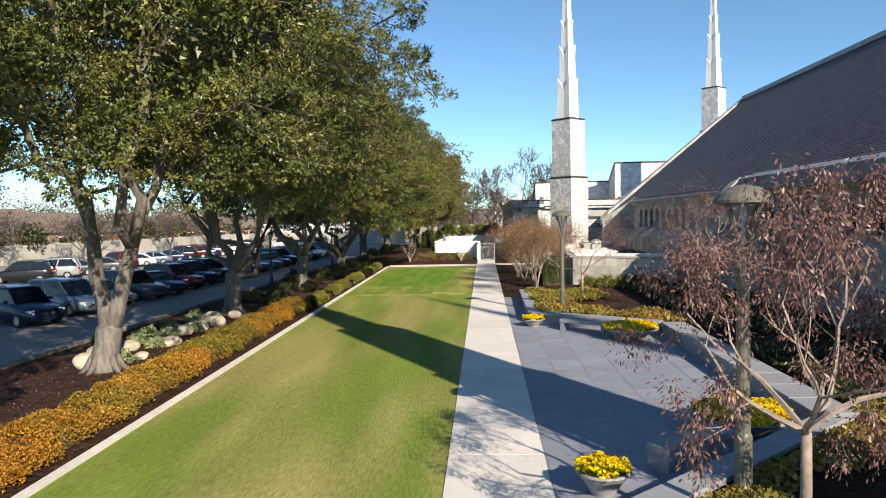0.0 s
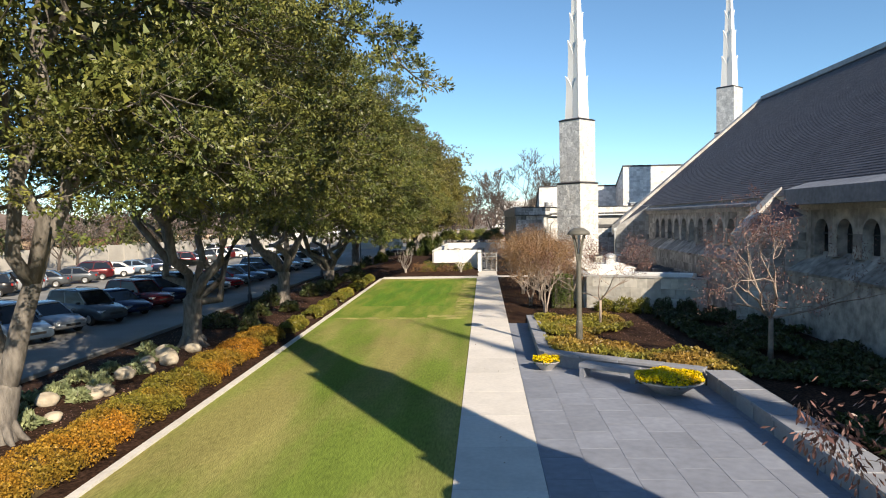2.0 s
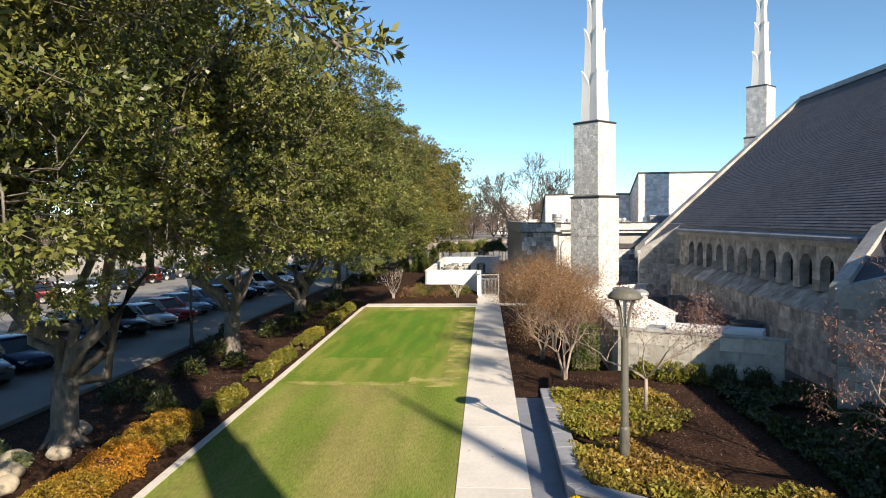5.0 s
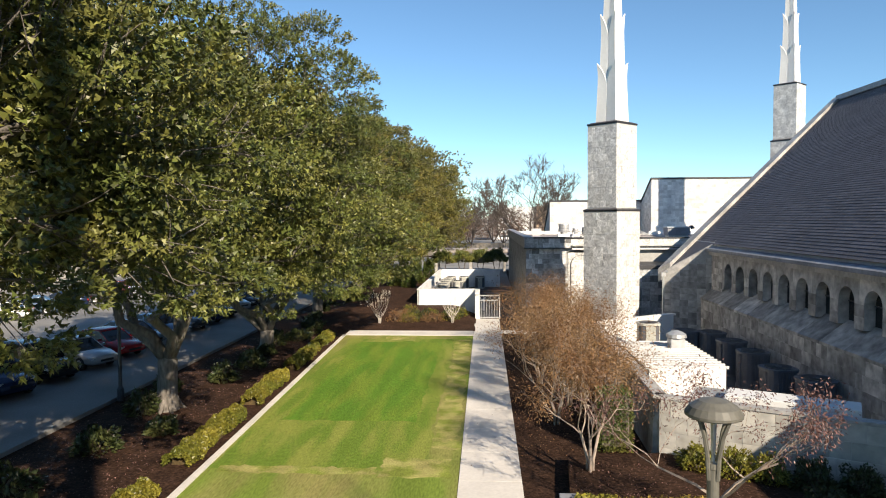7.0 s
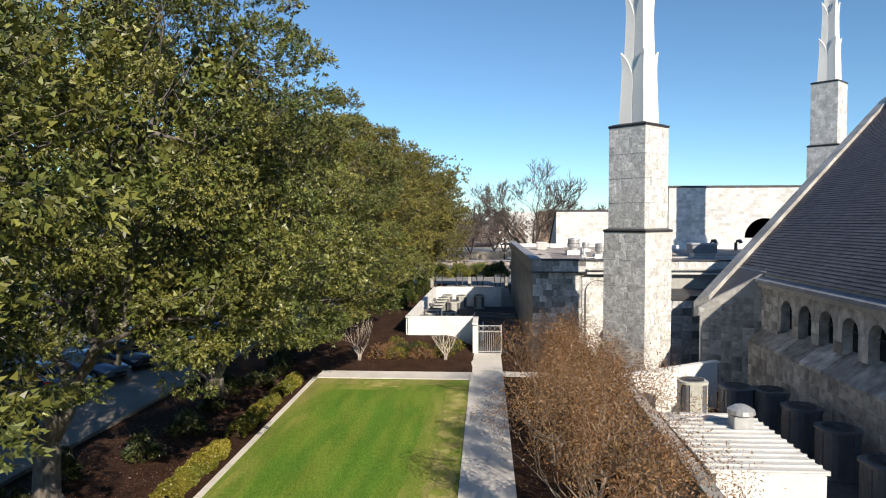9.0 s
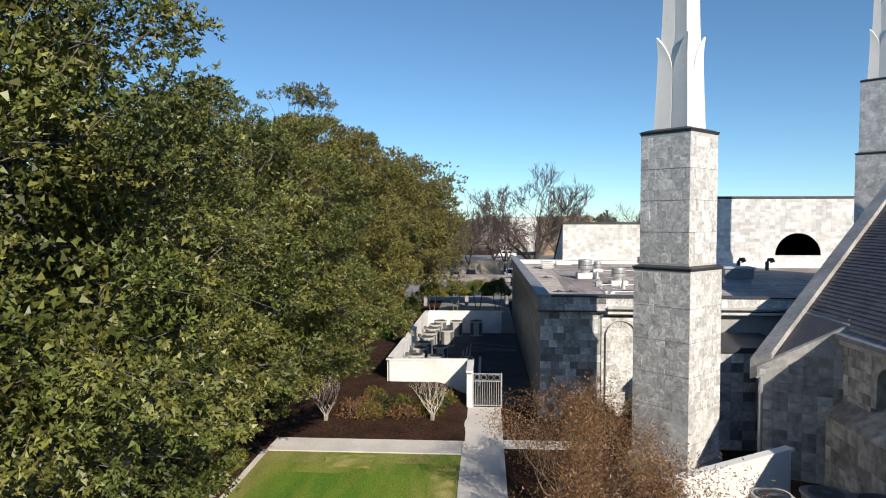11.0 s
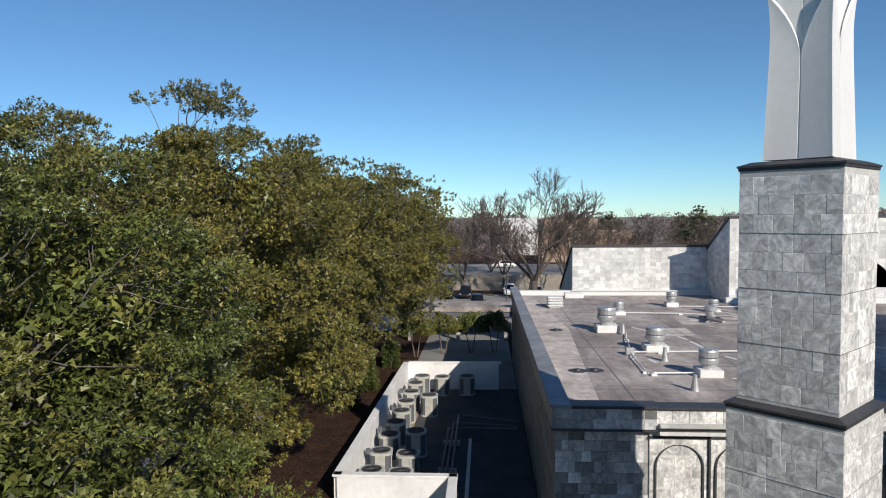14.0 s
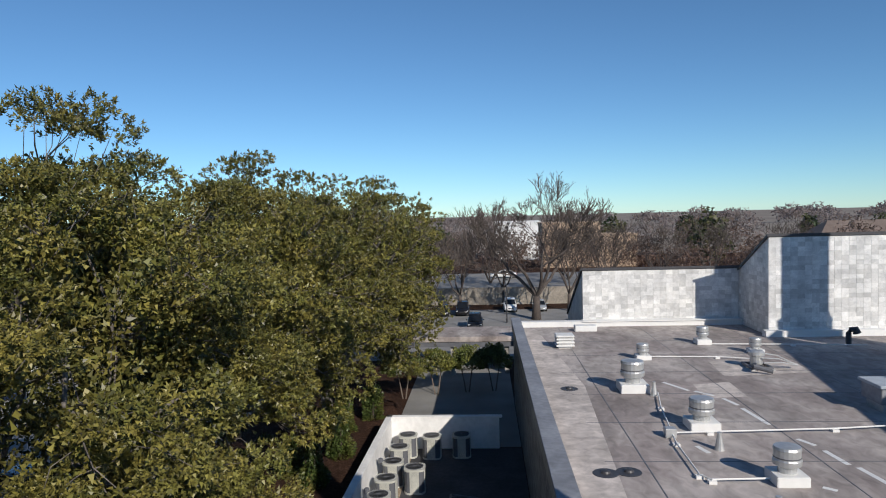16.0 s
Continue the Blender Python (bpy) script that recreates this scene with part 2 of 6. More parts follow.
def tile_mesh(w, h, d, mat):
    key = (round(w, 3), round(h, 3), round(d, 3), mat.name)
    if key not in TILE_MESH:
        bm = bmesh.new()
        g, c = 0.003, 0.005
        lo = [bm.verts.new(p) for p in ((g, 0, g), (w - g, 0, g), (w - g, 0, h - g), (g, 0, h - g))]
        hi = [bm.verts.new(p) for p in ((g + c, -d, g + c), (w - g - c, -d, g + c), (w - g - c, -d, h - g - c), (g + c, -d, h - g - c))]
        bm.faces.new(hi)
        for k in range(4):
            bm.faces.new((lo[k], lo[(k + 1) % 4], hi[(k + 1) % 4], hi[k]))
        TILE_MESH[key] = mesh_of(bm, "tile", mat)
    return TILE_MESH[key]


def tiles(parent, at, width, height, tw, th, mat, singly=True, keep=None, depth=0.011, skip_below=-1.0, seed=1, jitter=True, mixed=False):
    """Tiles on the plane at the pose `at` (x along, z up, facing -y); singly: each an object, else one mesh."""
    rnd = random.Random(seed)
    cols, rows = max(1, round(width / tw)), max(1, round(height / th))
    w, h = width / cols, height / rows
    verts, faces = [], []
    for r in range(rows):
        if mixed:
            # uneven widths from a few sizes, so that joints do not line up
            left, units = cols * 4, []
            while left > 0:
                u_ = min(left, rnd.choice((2, 3, 4, 4, 5)))
                units.append(u_ if left - u_ != 1 else u_ + 1)
                left -= units[-1]
            spans = [(sum(units[:q]) * width / (cols * 4), units[q] * width / (cols * 4)) for q in range(len(units))]
        else:
            spans = [(c * w, w) for c in range(cols)]
        for x, w in spans:
            z = r * h
            if keep and not keep(x + w / 2, z + h / 2):
                continue
            d = depth * rnd.choice((0.75, 1.0, 1.25)) if jitter else depth
            if singly and z >= skip_below:
                ob = new("tile", tile_mesh(w, h, d, mat))
                ob.parent = parent
                ob.matrix_basis = at @ pose(x, 0, z)
            else:
                n = len(verts)
                g, e = 0.004, 0.009
                for px, pz, py in ((g, g, 0), (w - g, g, 0), (w - g, h - g, 0), (g, h - g, 0), (e, e, -d), (w - e, e, -d), (w - e, h - e, -d), (e, h - e, -d)):
                    verts.append((at @ Vector((x + px, py, z + pz)))[:])
                faces += [(n + 4, n + 5, n + 6, n + 7)] + [(n + k, n + (k + 1) % 4, n + 4 + (k + 1) % 4, n + 4 + k) for k in range(4)]
    if verts:
        me = bpy.data.meshes.new("tiles")
        me.from_pydata(verts, [], faces)
        me.materials.append(ISLAND.get(mat.name, mat))
        ob = new("tile_cladding", me)
        ob.parent = parent
        tagged(ob, kind="stuff")


def facing(x, y, z, normal_deg):
    """A pose whose -y looks along the given plan direction (degrees from +x)."""
    return pose(x, y, z, 0, 0, normal_deg + 90)


M["marble_joined"] = material("grey_white_marble_cladding", (0.68, 0.675, 0.655), 0.55, scales=(2.2, 7.0), amount=(0.24, 0.12), distort=1.6, bump=0.08, per_piece=0.14, island=True, tint=((0.52, 0.52, 0.515), 1.6))
M["stone_joined"] = material("rough_stone_cladding", (0.35, 0.335, 0.315), 0.85, scales=(4.0, 0.8), amount=(0.2, 0.2), bump=0.4, per_piece=0.2, island=True)
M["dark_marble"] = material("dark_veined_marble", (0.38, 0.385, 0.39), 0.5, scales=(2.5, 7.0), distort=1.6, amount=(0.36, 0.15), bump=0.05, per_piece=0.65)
M["pale_marble"] = material("pale_marble_cladding", (0.69, 0.685, 0.665), 0.6, scales=(2.5, 7.0), amount=(0.12, 0.06), distort=1.6, bump=0.05, per_piece=0.2, island=True, tint=((0.56, 0.56, 0.55), 0.8))
M["coping"] = material("weathered_coping_stone", (0.41, 0.40, 0.385), 0.85, scales=(6, 0.7), amount=(0.2, 0.28), bump=0.2)
M["mortar"] = material("grey_mortar", (0.40, 0.40, 0.39), 0.9, scales=(8, 1), amount=(0.1, 0.1), bump=0.1)
M["grout"] = material("pale_marble_grout", (0.52, 0.52, 0.50), 0.9, scales=(8, 1), amount=(0.1, 0.1), bump=0.1)
M["joint"] = material("dark_stone_joint", (0.2, 0.2, 0.195), 0.9, scales=(6, 1.5), amount=(0.3, 0.3), bump=0.1)
M["gutter"] = material("dull_gutter_metal", (0.20, 0.215, 0.25), 0.65, scales=(5, 0.7), amount=(0.2, 0.25), bump=0.1)
M["lead"] = material("blue_grey_gutter_metal", (0.25, 0.26, 0.285), 0.6, metal=0.0, scales=(5, 0.7), amount=(0.15, 0.25), bump=0.1)
M["glass"] = material("dark_window_glass", (0.015, 0.017, 0.02), 0.08, scales=(2, 0.5), amount=(0.1, 0.1), bump=0.02)
M["ac_sky"] = material("pale_blue_grey_enamel", (0.42, 0.47, 0.52), 0.45, scales=(5, 1), amount=(0.06, 0.1), bump=0.03)
M["galv"] = material("galvanised_metal", (0.55, 0.56, 0.56), 0.45, metal=0.6, scales=(6, 1), amount=(0.1, 0.12), bump=0.05)
M["ac_dark"] = material("grey_machine_enamel", (0.12, 0.125, 0.14), 0.5, scales=(5, 1), amount=(0.1, 0.15), bump=0.05)
M["ac_pale"] = material("beige_machine_enamel", (0.52, 0.52, 0.47), 0.5, scales=(5, 1), amount=(0.06, 0.1), bump=0.05)
# dark marble for the wing's west wall, its shade painted in as darker blue-grey
M["shaded_joined"] = material("shade_darkened_marble_cladding", (0.13, 0.14, 0.155), 0.5, scales=(3.5, 0.8), amount=(0.3, 0.15), bump=0.05, per_piece=0.4, island=True)
ISLAND = {"dark_veined_marble": M["shaded_joined"], "grey_white_marble": M["marble_joined"], "rough_stone": M["stone_joined"], "slate_shingle": M["shingle"]}


# ---- towers ----
def petal_tier(bm, zb, z_mid, z_tip, r0, r1, flare, crease=0.1):
    """One storey of a spire: four folded petals, high at the corners and low between them, with a lip turned out and a fine groove between two."""
    us = (0, 0.06, 0.14, 0.23, 0.32, 0.4, 0.46, 0.485, 0.5, 0.515, 0.54, 0.6, 0.68, 0.77, 0.86, 0.94, 1)
    es = (0, 0.2, 0.4, 0.55, 0.68, 0.78, 0.85, 0.9, 0.94, 0.97, 1.0)
    corners = [Vector((math.cos(k * math.pi / 2), math.sin(k * math.pi / 2), 0)) for k in range(4)]
    for k in range(4):
        a, b = corners[k], corners[(k + 1) % 4]
        grid = []
        for u in us:
            side = abs(2 * u - 1)
            top = z_mid + (z_tip - z_mid) * side ** 0.6
            fold = 1 - crease * (1 - side) ** 0.8 - (0.035 if u == 0.5 else 0)
            col = []
            for e in es:
                z = zb + (top - zb) * e
                s = (z - zb) / (z_tip - zb)
                r = r0 + (r1 - r0) * min(1.0, s * 1.25) + (flare - r1) * (0.25 + 0.95 * side) * e ** 7
                p = (a * (1 - u) + b * u) * r * fold
                col.append(bm.verts.new((p.x, p.y, z)))
            inner = p * (1 - 0.07 / r)
            col.append(bm.verts.new((inner.x, inner.y, z + 0.015)))
            col.append(bm.verts.new((inner.x * 0.97, inner.y * 0.97, z - 0.3 * (z_tip - z_mid))))
            grid.append(col)
        for p, q in zip(grid, grid[1:]):
            for j in range(len(p) - 1):
                bm.faces.new((p[j], q[j], q[j + 1], p[j + 1]))
    bmesh.ops.remove_doubles(bm, verts=bm.verts, dist=0.001)


def tower(x, y, dz, dressed):
    t = empty("spire_tower", pose(x, y, 0), label="square grey-white marble spire tower set cornerwise with dark metal ledges", category="spire tower", group="spire towers")
    s1, s2 = 1.22, 1.06
    for s, z0, z1 in ((s1, -0.1, 8.0 + dz), (s2, 8.0 + dz, 13.3 + dz)):
        bm = bmesh.new()
        lathe(bm, [(s * 1.41421, z0), (s * 1.41421, z1)], 4)
        part("shaft", bm, M["grout"], t)
        k = 1.41421 * s
        bm = bmesh.new()
        lathe(bm, [(k + 0.02, z1 - 0.04), (k + 0.035, z1 - 0.03), (k + 0.035, z1 + 0.02), (k + 0.07, z1 + 0.03), (k + 0.07, z1 + 0.075), (k + 0.02, z1 + 0.085), (k - 0.25, z1 + 0.16)], 4)
        part("ledge", bm, M["cap"], t, "dark bronze ledge")
    bm = bmesh.new()
    lathe(bm, [(s1 * 1.41421 + 0.15, -0.1), (s1 * 1.41421 + 0.15, 0.5), (s1 * 1.41421 + 0.03, 0.62)], 4)
    part("plinth", bm, M["coping"], t, "weathered stone plinth")
    z = 13.5 + dz
    for k, (zb, zm, zt, r0, r1, fl) in enumerate(((0, 2.1, 3.6, 1.01, 0.87, 0.95), (1.6, 5.0, 6.6, 0.84, 0.68, 0.76), (4.5, 7.4, 8.9, 0.68, 0.50, 0.58), (7.0, 9.8, 11.2, 0.52, 0.37, 0.44), (9.3, 12.0, 13.4, 0.39, 0.26, 0.31))):
        bm = bmesh.new()
        petal_tier(bm, z + zb, z + zm, z + zt, r0, r1, fl)
        part("petal_tier", bm, M["white"], t, "white folded metal petals" if k == 0 else "")
    bm = bmesh.new()
    lathe(bm, [(0.24, z + 11.8), (0.15, z + 14.5), (0.02, z + 16.5)], 4)
    part("needle", bm, M["white"], t)
    # marble tiles on the two sides that face the garden
    for nd in (225, 315):
        n = Vector((math.cos(radians(nd)), math.sin(radians(nd)), 0))
        side = Vector((-n.y, n.x, 0))
        for s, z0, h, tw in ((s1, 0.0, 7.86 + dz, 0.41), (s2, 8.22 + dz, 4.9, 0.42)):
            o = n * s - side * s
            tiles(t, facing(o.x, o.y, z0, nd), 2 * s, h, tw, 0.415, M["marble"], singly=dressed, skip_below=2.4 if z0 == 0 else 0, seed=int(x * 7) + nd, mixed=True, depth=0.007)
            if dressed:
                rows = 6 if z0 == 0 else 4
                for r in range(1, rows):
                    bm = bmesh.new()
                    box(bm, 0, 2 * s, -0.014, 0.0, h * r / rows - 0.005, h * r / rows + 0.005)
                    part("course_joint", bm, M["joint"], t, at=facing(o.x, o.y, z0, nd))
    return t


tower(8.68, 61.95, 0, True)
tower(29.9, 86.3, 6.8, False)
tower(8.35, 5.9, 0, False)
tower(30.9, -18.2, 7.6, False)

# ---- the hall ----
hall = empty("hall", label="stone hall with steep dark shingled roof and arched window arcade", category="building")
EX, RX, RZ = 14.3, 31.2, 17.6


def roof_z(x):
    return 6.02 + (x - EX) * (RZ - 6.02) / (RX - EX)


NX, NY = 11.8, 61.5            # the low outer corner of the prow
def prow_y(x):
    return NY + (x - NX) * 0.965


# roof decks
bm = bmesh.new()
def sloped(bm, plan, thick=0.25):
    prism(bm, plan, lambda x, y: roof_z(x) - thick, lambda x, y: roof_z(x))
sloped(bm, [(EX, -6), (RX, -24), (RX, prow_y(RX)), (NX, NY), (EX, 60.1)])
part("roof_deck", bm, M["mortar"], hall)
bm = bmesh.new()
prism(bm, [(RX, -24), (48, -6), (48, 62), (RX, prow_y(RX))], lambda x, y: RZ - (x - RX) * 0.69 - 0.25, lambda x, y: RZ - (x - RX) * 0.69)
part("roof_back", bm, M["shingle"], hall)
# courses of shingle: overlapping long slats, each a real step, joined
rnd = random.Random(5)
verts, faces = [], []
u = Vector((RX - EX, 0, RZ - 6.02)).normalized()
nrm = Vector((-u.z, 0, u.x))
length = math.hypot(RX - EX, RZ - 6.02)
course = 0.225
k = 0
s = -0.08
while s < length - 0.05:
    x0 = EX + u.x * s
    ya, yb = (12.0, 60.2) if s < 0.05 else (8.0 - u.x * s * 1.0, prow_y(x0) - 0.35)
    y = ya - (0.15 if k % 2 else 0.0)
    while y < yb:
        w = rnd.uniform(0.30, 0.62)
        y1 = min(y + w, yb)
        lift = 0.022 + rnd.uniform(0, 0.008)
        p0 = Vector((EX, 0, 6.02)) + u * s
        p1 = p0 + u * (course + 0.04)
        a, b, c, d = p0 + nrm * lift, p0 + nrm * 0.002, p1 + nrm * 0.004, None
        n = len(verts)
        verts += [(a.x, y + 0.004, a.z), (a.x, y1 - 0.004, a.z), (c.x, y1 - 0.004, c.z), (c.x, y + 0.004, c.z), (b.x, y + 0.004, b.z), (b.x, y1 - 0.004, b.z)]
        faces += [(n, n + 1, n + 2, n + 3), (n, n + 4, n + 5, n + 1)]
        y = y1
    s += course
    k += 1
me = bpy.data.meshes.new("shingles")
me.from_pydata(verts, [], faces)
me.materials.append(M["shingle"])
ob = new("shingle_roofing", me)
ob.parent = hall
tagged(ob, label="dark slate shingle courses", kind="stuff")
# the low outer triangle of the roof beside the prow
bm = bmesh.new()
prism(bm, [(EX, 60.1), (EX, prow_y(EX) - 0.2), (NX + 0.15, NY - 0.1)], lambda x, y: roof_z(x) + 0.002, lambda x, y: roof_z(x) + 0.03)
part("roof_corner", bm, M["shingle"], hall)


def coping(bm, p, q, half, rise, drop):
    """A sloping coping slab between two plan points that lie on the roof plane."""
    p, q = Vector(p), Vector(q)
    d = (q - p).normalized()
    n = Vector((-d.y, d.x)) * half
    prism(bm, [p + n, p - n, q - n, q + n], lambda x, y: roof_z(x) - drop, lambda x, y: roof_z(x) + rise)


bm = bmesh.new()
coping(bm, (NX, NY), (RX + 0.2, prow_y(RX + 0.2)), 0.42, 0.30, 0.5)
part("prow_coping", bm, M["coping"], hall, "weathered grey stone coping")
bm = bmesh.new()
box(bm, RX - 0.35, RX + 0.35, -24, prow_y(RX) - 0.6, RZ - 0.1, RZ + 0.32)
part("ridge_cap", bm, M["lead"], hall, "blue-grey ridge capping")
bm = bmesh.new()
prism(bm, [(NX, NY - 0.2), (RX, prow_y(RX) - 0.2), (RX, prow_y(RX) + 0.2), (NX, NY + 0.2)], -0.1, lambda x, y: roof_z(x) - 0.3)
prism(bm, [(RX, prow_y(RX) - 0.2), (48, 62), (48, 62.4), (RX, prow_y(RX) + 0.2)], -0.1, lambda x, y: RZ - (x - RX) * 0.69 - 0.3)
part("prow_wall", bm, M["stone_wall"], hall)
# fin walls with pale coping below the two low corners
for (ax, ay, bx, by) in ((NX, NY, 14.45, 60.15), (11.85, 34.2, 14.45, 33.0)):
    bm = bmesh.new()
    d = Vector((bx - ax, by - ay)).normalized()
    n = Vector((-d.y, d.x)) * 0.22
    p, q = Vector((ax, ay)), Vector((bx, by))
    prism(bm, [p + n, p - n, q - n, q + n], -0.1, lambda x, y: roof_z(x) - 0.42 - (0.36 * (x - ax) if ay < 50 else 0.0))
    part("fin_wall", bm, M["mortar"], hall)
    bm = bmesh.new()
    n = n * 1.25
    e = d * 0.12
    low = 0.36 if ay < 50 else 0.0
    prism(bm, [p + n - e, p - n - e, q - n, q + n], lambda x, y: roof_z(x) - 0.42 - low * (x - ax), lambda x, y: roof_z(x) + 0.02 - low * (x - ax))
    part("fin_coping", bm, M["coping"], hall, "pale stone rake coping")
    ang = math.degrees(math.atan2(d.y, d.x))
    o = p - Vector((-d.y, d.x)) * 0.221
    tiles(hall, pose(o.x, o.y, 0, 0, 0, ang), (q - p).length, 5.5, 0.52, 0.36, M["stone_wall"], keep=lambda u_, z_: z_ + 0.2 < 3.75 + u_ * d.x * (0.68 if ay > 50 else 0.32), seed=3)
# second low corner: a coping that climbs the roof
bm = bmesh.new()
coping(bm, (11.85, 34.2), (14.55, 36.75), 0.30, 0.14, 0.3)
part("side_coping", bm, M["coping"], hall, "weathered stone coping climbing the roof")
bm = bmesh.new()
prism(bm, [(11.9, 34.2), (14.35, 33.0), (14.35, 36.5)], lambda x, y: roof_z(x) - 0.3 - 0.36 * (x - 11.9) * max(0, (36.5 - y) / 3.5), lambda x, y: roof_z(x) + 0.0 - 0.36 * (x - 11.9) * max(0, (36.5 - y) / 3.5))
part("side_roof", bm, M["shingle"], hall)
bm = bmesh.new()
prism(bm, [(11.95, 34.3), (12.2, 34.15), (14.5, 36.4), (14.5, 36.9)], -0.1, lambda x, y: roof_z(x) - 0.3)
part("fin_wall", bm, M["stone_wall"], hall)
# eave: pale fascia, blue-grey gutter
for y0, y1, xg, zg in ((37.0, 60.1, 13.86, 5.72), (10.0, 33.2, 13.42, 6.2)):
    bm = bmesh.new()
    box(bm, 14.02, 14.42, y0, y1, 5.34, 5.56, bevel=0.02)
    part("fascia", bm, M["coping"], hall, "pale weathered stone fascia")
    bm = bmesh.new()
    prism(bm, [(xg, y0), (14.42, y0), (14.42, y1), (xg, y1)], 5.56, lambda x, y: zg + (x - xg) * 0.3)
    part("gutter", bm, M["gutter"], hall, "blue-grey metal eave gutter")
# arcade wall: arched openings with deep reveals
AX = 14.2


def arch_bay(bm, yc, half, z0, spring, top, w, depth):
    n = 10
    pts = [(yc - half, z0), (yc - half, spring)] + [(yc - half * math.cos(math.pi * k / n), spring + half * math.sin(math.pi * k / n)) for k in range(1, n)] + [(yc + half, spring), (yc + half, z0)]
    lo, hi = yc - w / 2, yc + w / 2
    outer = []
    for (y, z) in pts:
        if z <= spring:
            outer.append((lo if y < yc else hi, z))
        else:
            a = (y - (yc - half)) / (2 * half)
            outer.append((lo + (hi - lo) * a, top))
    outer[1], outer[-2] = (lo, spring), (hi, spring)
    fi = [bm.verts.new((AX, y, z)) for y, z in pts]
    fo = [bm.verts.new((AX, y, z)) for y, z in outer]
    bk = [bm.verts.new((AX + depth, y, z)) for y, z in pts]
    for i in range(len(pts) - 1):
        if i in (1, len(pts) - 3):
            c = bm.verts.new((AX, lo if i == 1 else hi, top))
            bm.faces.new((fo[i], c, fo[i + 1], fi[i + 1], fi[i]) if i == 1 else (fo[i], c, fo[i + 1], fi[i + 1], fi[i]))
        else:
            bm.faces.new((fo[i], fo[i + 1], fi[i + 1], fi[i]))
        bm.faces.new((fi[i], fi[i + 1], bk[i + 1], bk[i]))


for centre_list in ([57.35 - 1.755 * k for k in range(13)], [31.6 - 1.755 * k for k in range(10)]):
    for yc in centre_list:
        bm = bmesh.new()
        arch_bay(bm, yc, 0.56, 3.5, 4.42, 5.36, 1.755, 0.45)
        bay = part("arch_bay", bm, M["stone_wall"], hall)
        bm = bmesh.new()
        box(bm, AX + 0.40, AX + 0.44, yc - 0.6, yc + 0.6, 3.4, 5.1)
        part("pane", bm, M["glass"], bay, "dark window glass")
        bm = bmesh.new()
        box(bm, AX + 0.36, AX + 0.40, yc - 0.025, yc + 0.025, 3.5, 5.05)
        box(bm, AX + 0.36, AX + 0.40, yc - 0.56, yc + 0.56, 4.35, 4.4)
        part("mullion", bm, M["cap"], bay)
        tiles(hall, facing(AX - 0.001, yc - 0.58, 3.5, 180), 0.63, 0.92, 0.63, 0.46, M["stone_wall"], seed=int(yc * 10))
PX = 13.6
bm = bmesh.new()
box(bm, PX, AX + 0.45, 10, 60.0, -0.1, 2.78)
part("plinth", bm, M["stone_wall"], hall)
for k in range(28):
    y1 = 59.98 - k * 1.79
    bm = bmesh.new()
    prism(bm, [(PX - 0.06, y1 - 1.78), (AX + 0.45, y1 - 1.78), (AX + 0.45, y1), (PX - 0.06, y1)], lambda x, y: 2.7 if x < PX else 2.78, lambda x, y: 2.86 + (x - PX) * 0.78)
    part("apron_slab", bm, M["stone_wall"], hall, "sloping stone apron below the arches")
tiles(hall, facing(PX - 0.001, 60.0, 0.0, 180), 24.0, 2.7, 0.8, 0.54, M["stone_wall"], seed=9, mixed=True)
bm = bmesh.new()
box(bm, AX + 0.46, 47, 8, 61, -0.1, 5.9)
part("core_wall", bm, M["dark"], hall)
bm = bmesh.new()
box(bm, AX, AX + 0.46, 58.23, 60.2, -0.1, 5.4)
part("end_wall", bm, M["stone_wall"], hall)
bm = bmesh.new()
box(bm, AX, AX + 0.46, 32.48, 35.41, -0.1, 5.4)
part("end_wall", bm, M["stone_wall"], hall)
tiles(hall, facing(AX, 60.2, 2.75, 180), 1.95, 2.6, 0.5, 0.36, M["stone_wall"], seed=4)
for px, py, zt in ((11.72, 61.2, 4.1),):
    bm = bmesh.new()
    tube(bm, [(px - 0.1, py - 0.25, 0.0), (px - 0.1, py - 0.25, zt), (px + 0.15, py - 0.2, zt + 0.2)], [0.07] * 3, 8)
    box(bm, px - 0.22, px + 0.02, py - 0.37, py - 0.13, zt - 0.1, zt + 0.12)
    part("downpipe", bm, M["galv"], hall, "metal downpipe with a square hopper")

# ---- the flat-roofed wing ----
wing = empty("wing", label="low marble-clad wing with a flat grey roof and parapet", category="building")
WX, WY = 3.75, 68.3
solid("wall", M["mortar"], (WX, 26, WY, 104, -0.1, 5.45), parent=wing)
solid("roof", M["roofing"], (4.1, 34, 68.6, 103.5, 5.45, 5.6), parent=wing)
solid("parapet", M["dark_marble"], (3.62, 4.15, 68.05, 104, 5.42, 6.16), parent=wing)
solid("parapet", M["marble"], (4.15, 26, 68.05, 68.6, 5.42, 6.10), parent=wing)
solid("parapet_cap", M["lead"], (3.56, 4.24, 67.98, 104, 6.16, 6.24), parent=wing, bevel=0.015)
solid("parapet_cap", M["cap"], (4.24, 7.0, 67.96, 68.7, 6.12, 6.22), (7.0, 26, 67.96, 68.7, 6.10, 6.18), parent=wing, bevel=0.015)
solid("cornice", M["pale_marble"], (7.0, 26, 67.9, 68.3, 5.30, 5.42), (7.0, 26, 67.86, 68.3, 5.55, 5.66), parent=wing, bevel=0.012)
solid("cornice", M["cap"], (7.0, 26, 67.95, 68.3, 5.42, 5.46), (3.6, 7.0, 68.0, 68.3, 5.38, 5.46), parent=wing)
solid("back_parapet", M["white"], (4.15, 34, 103.3, 104.0, 5.45, 5.98), parent=wing, bevel=0.02)
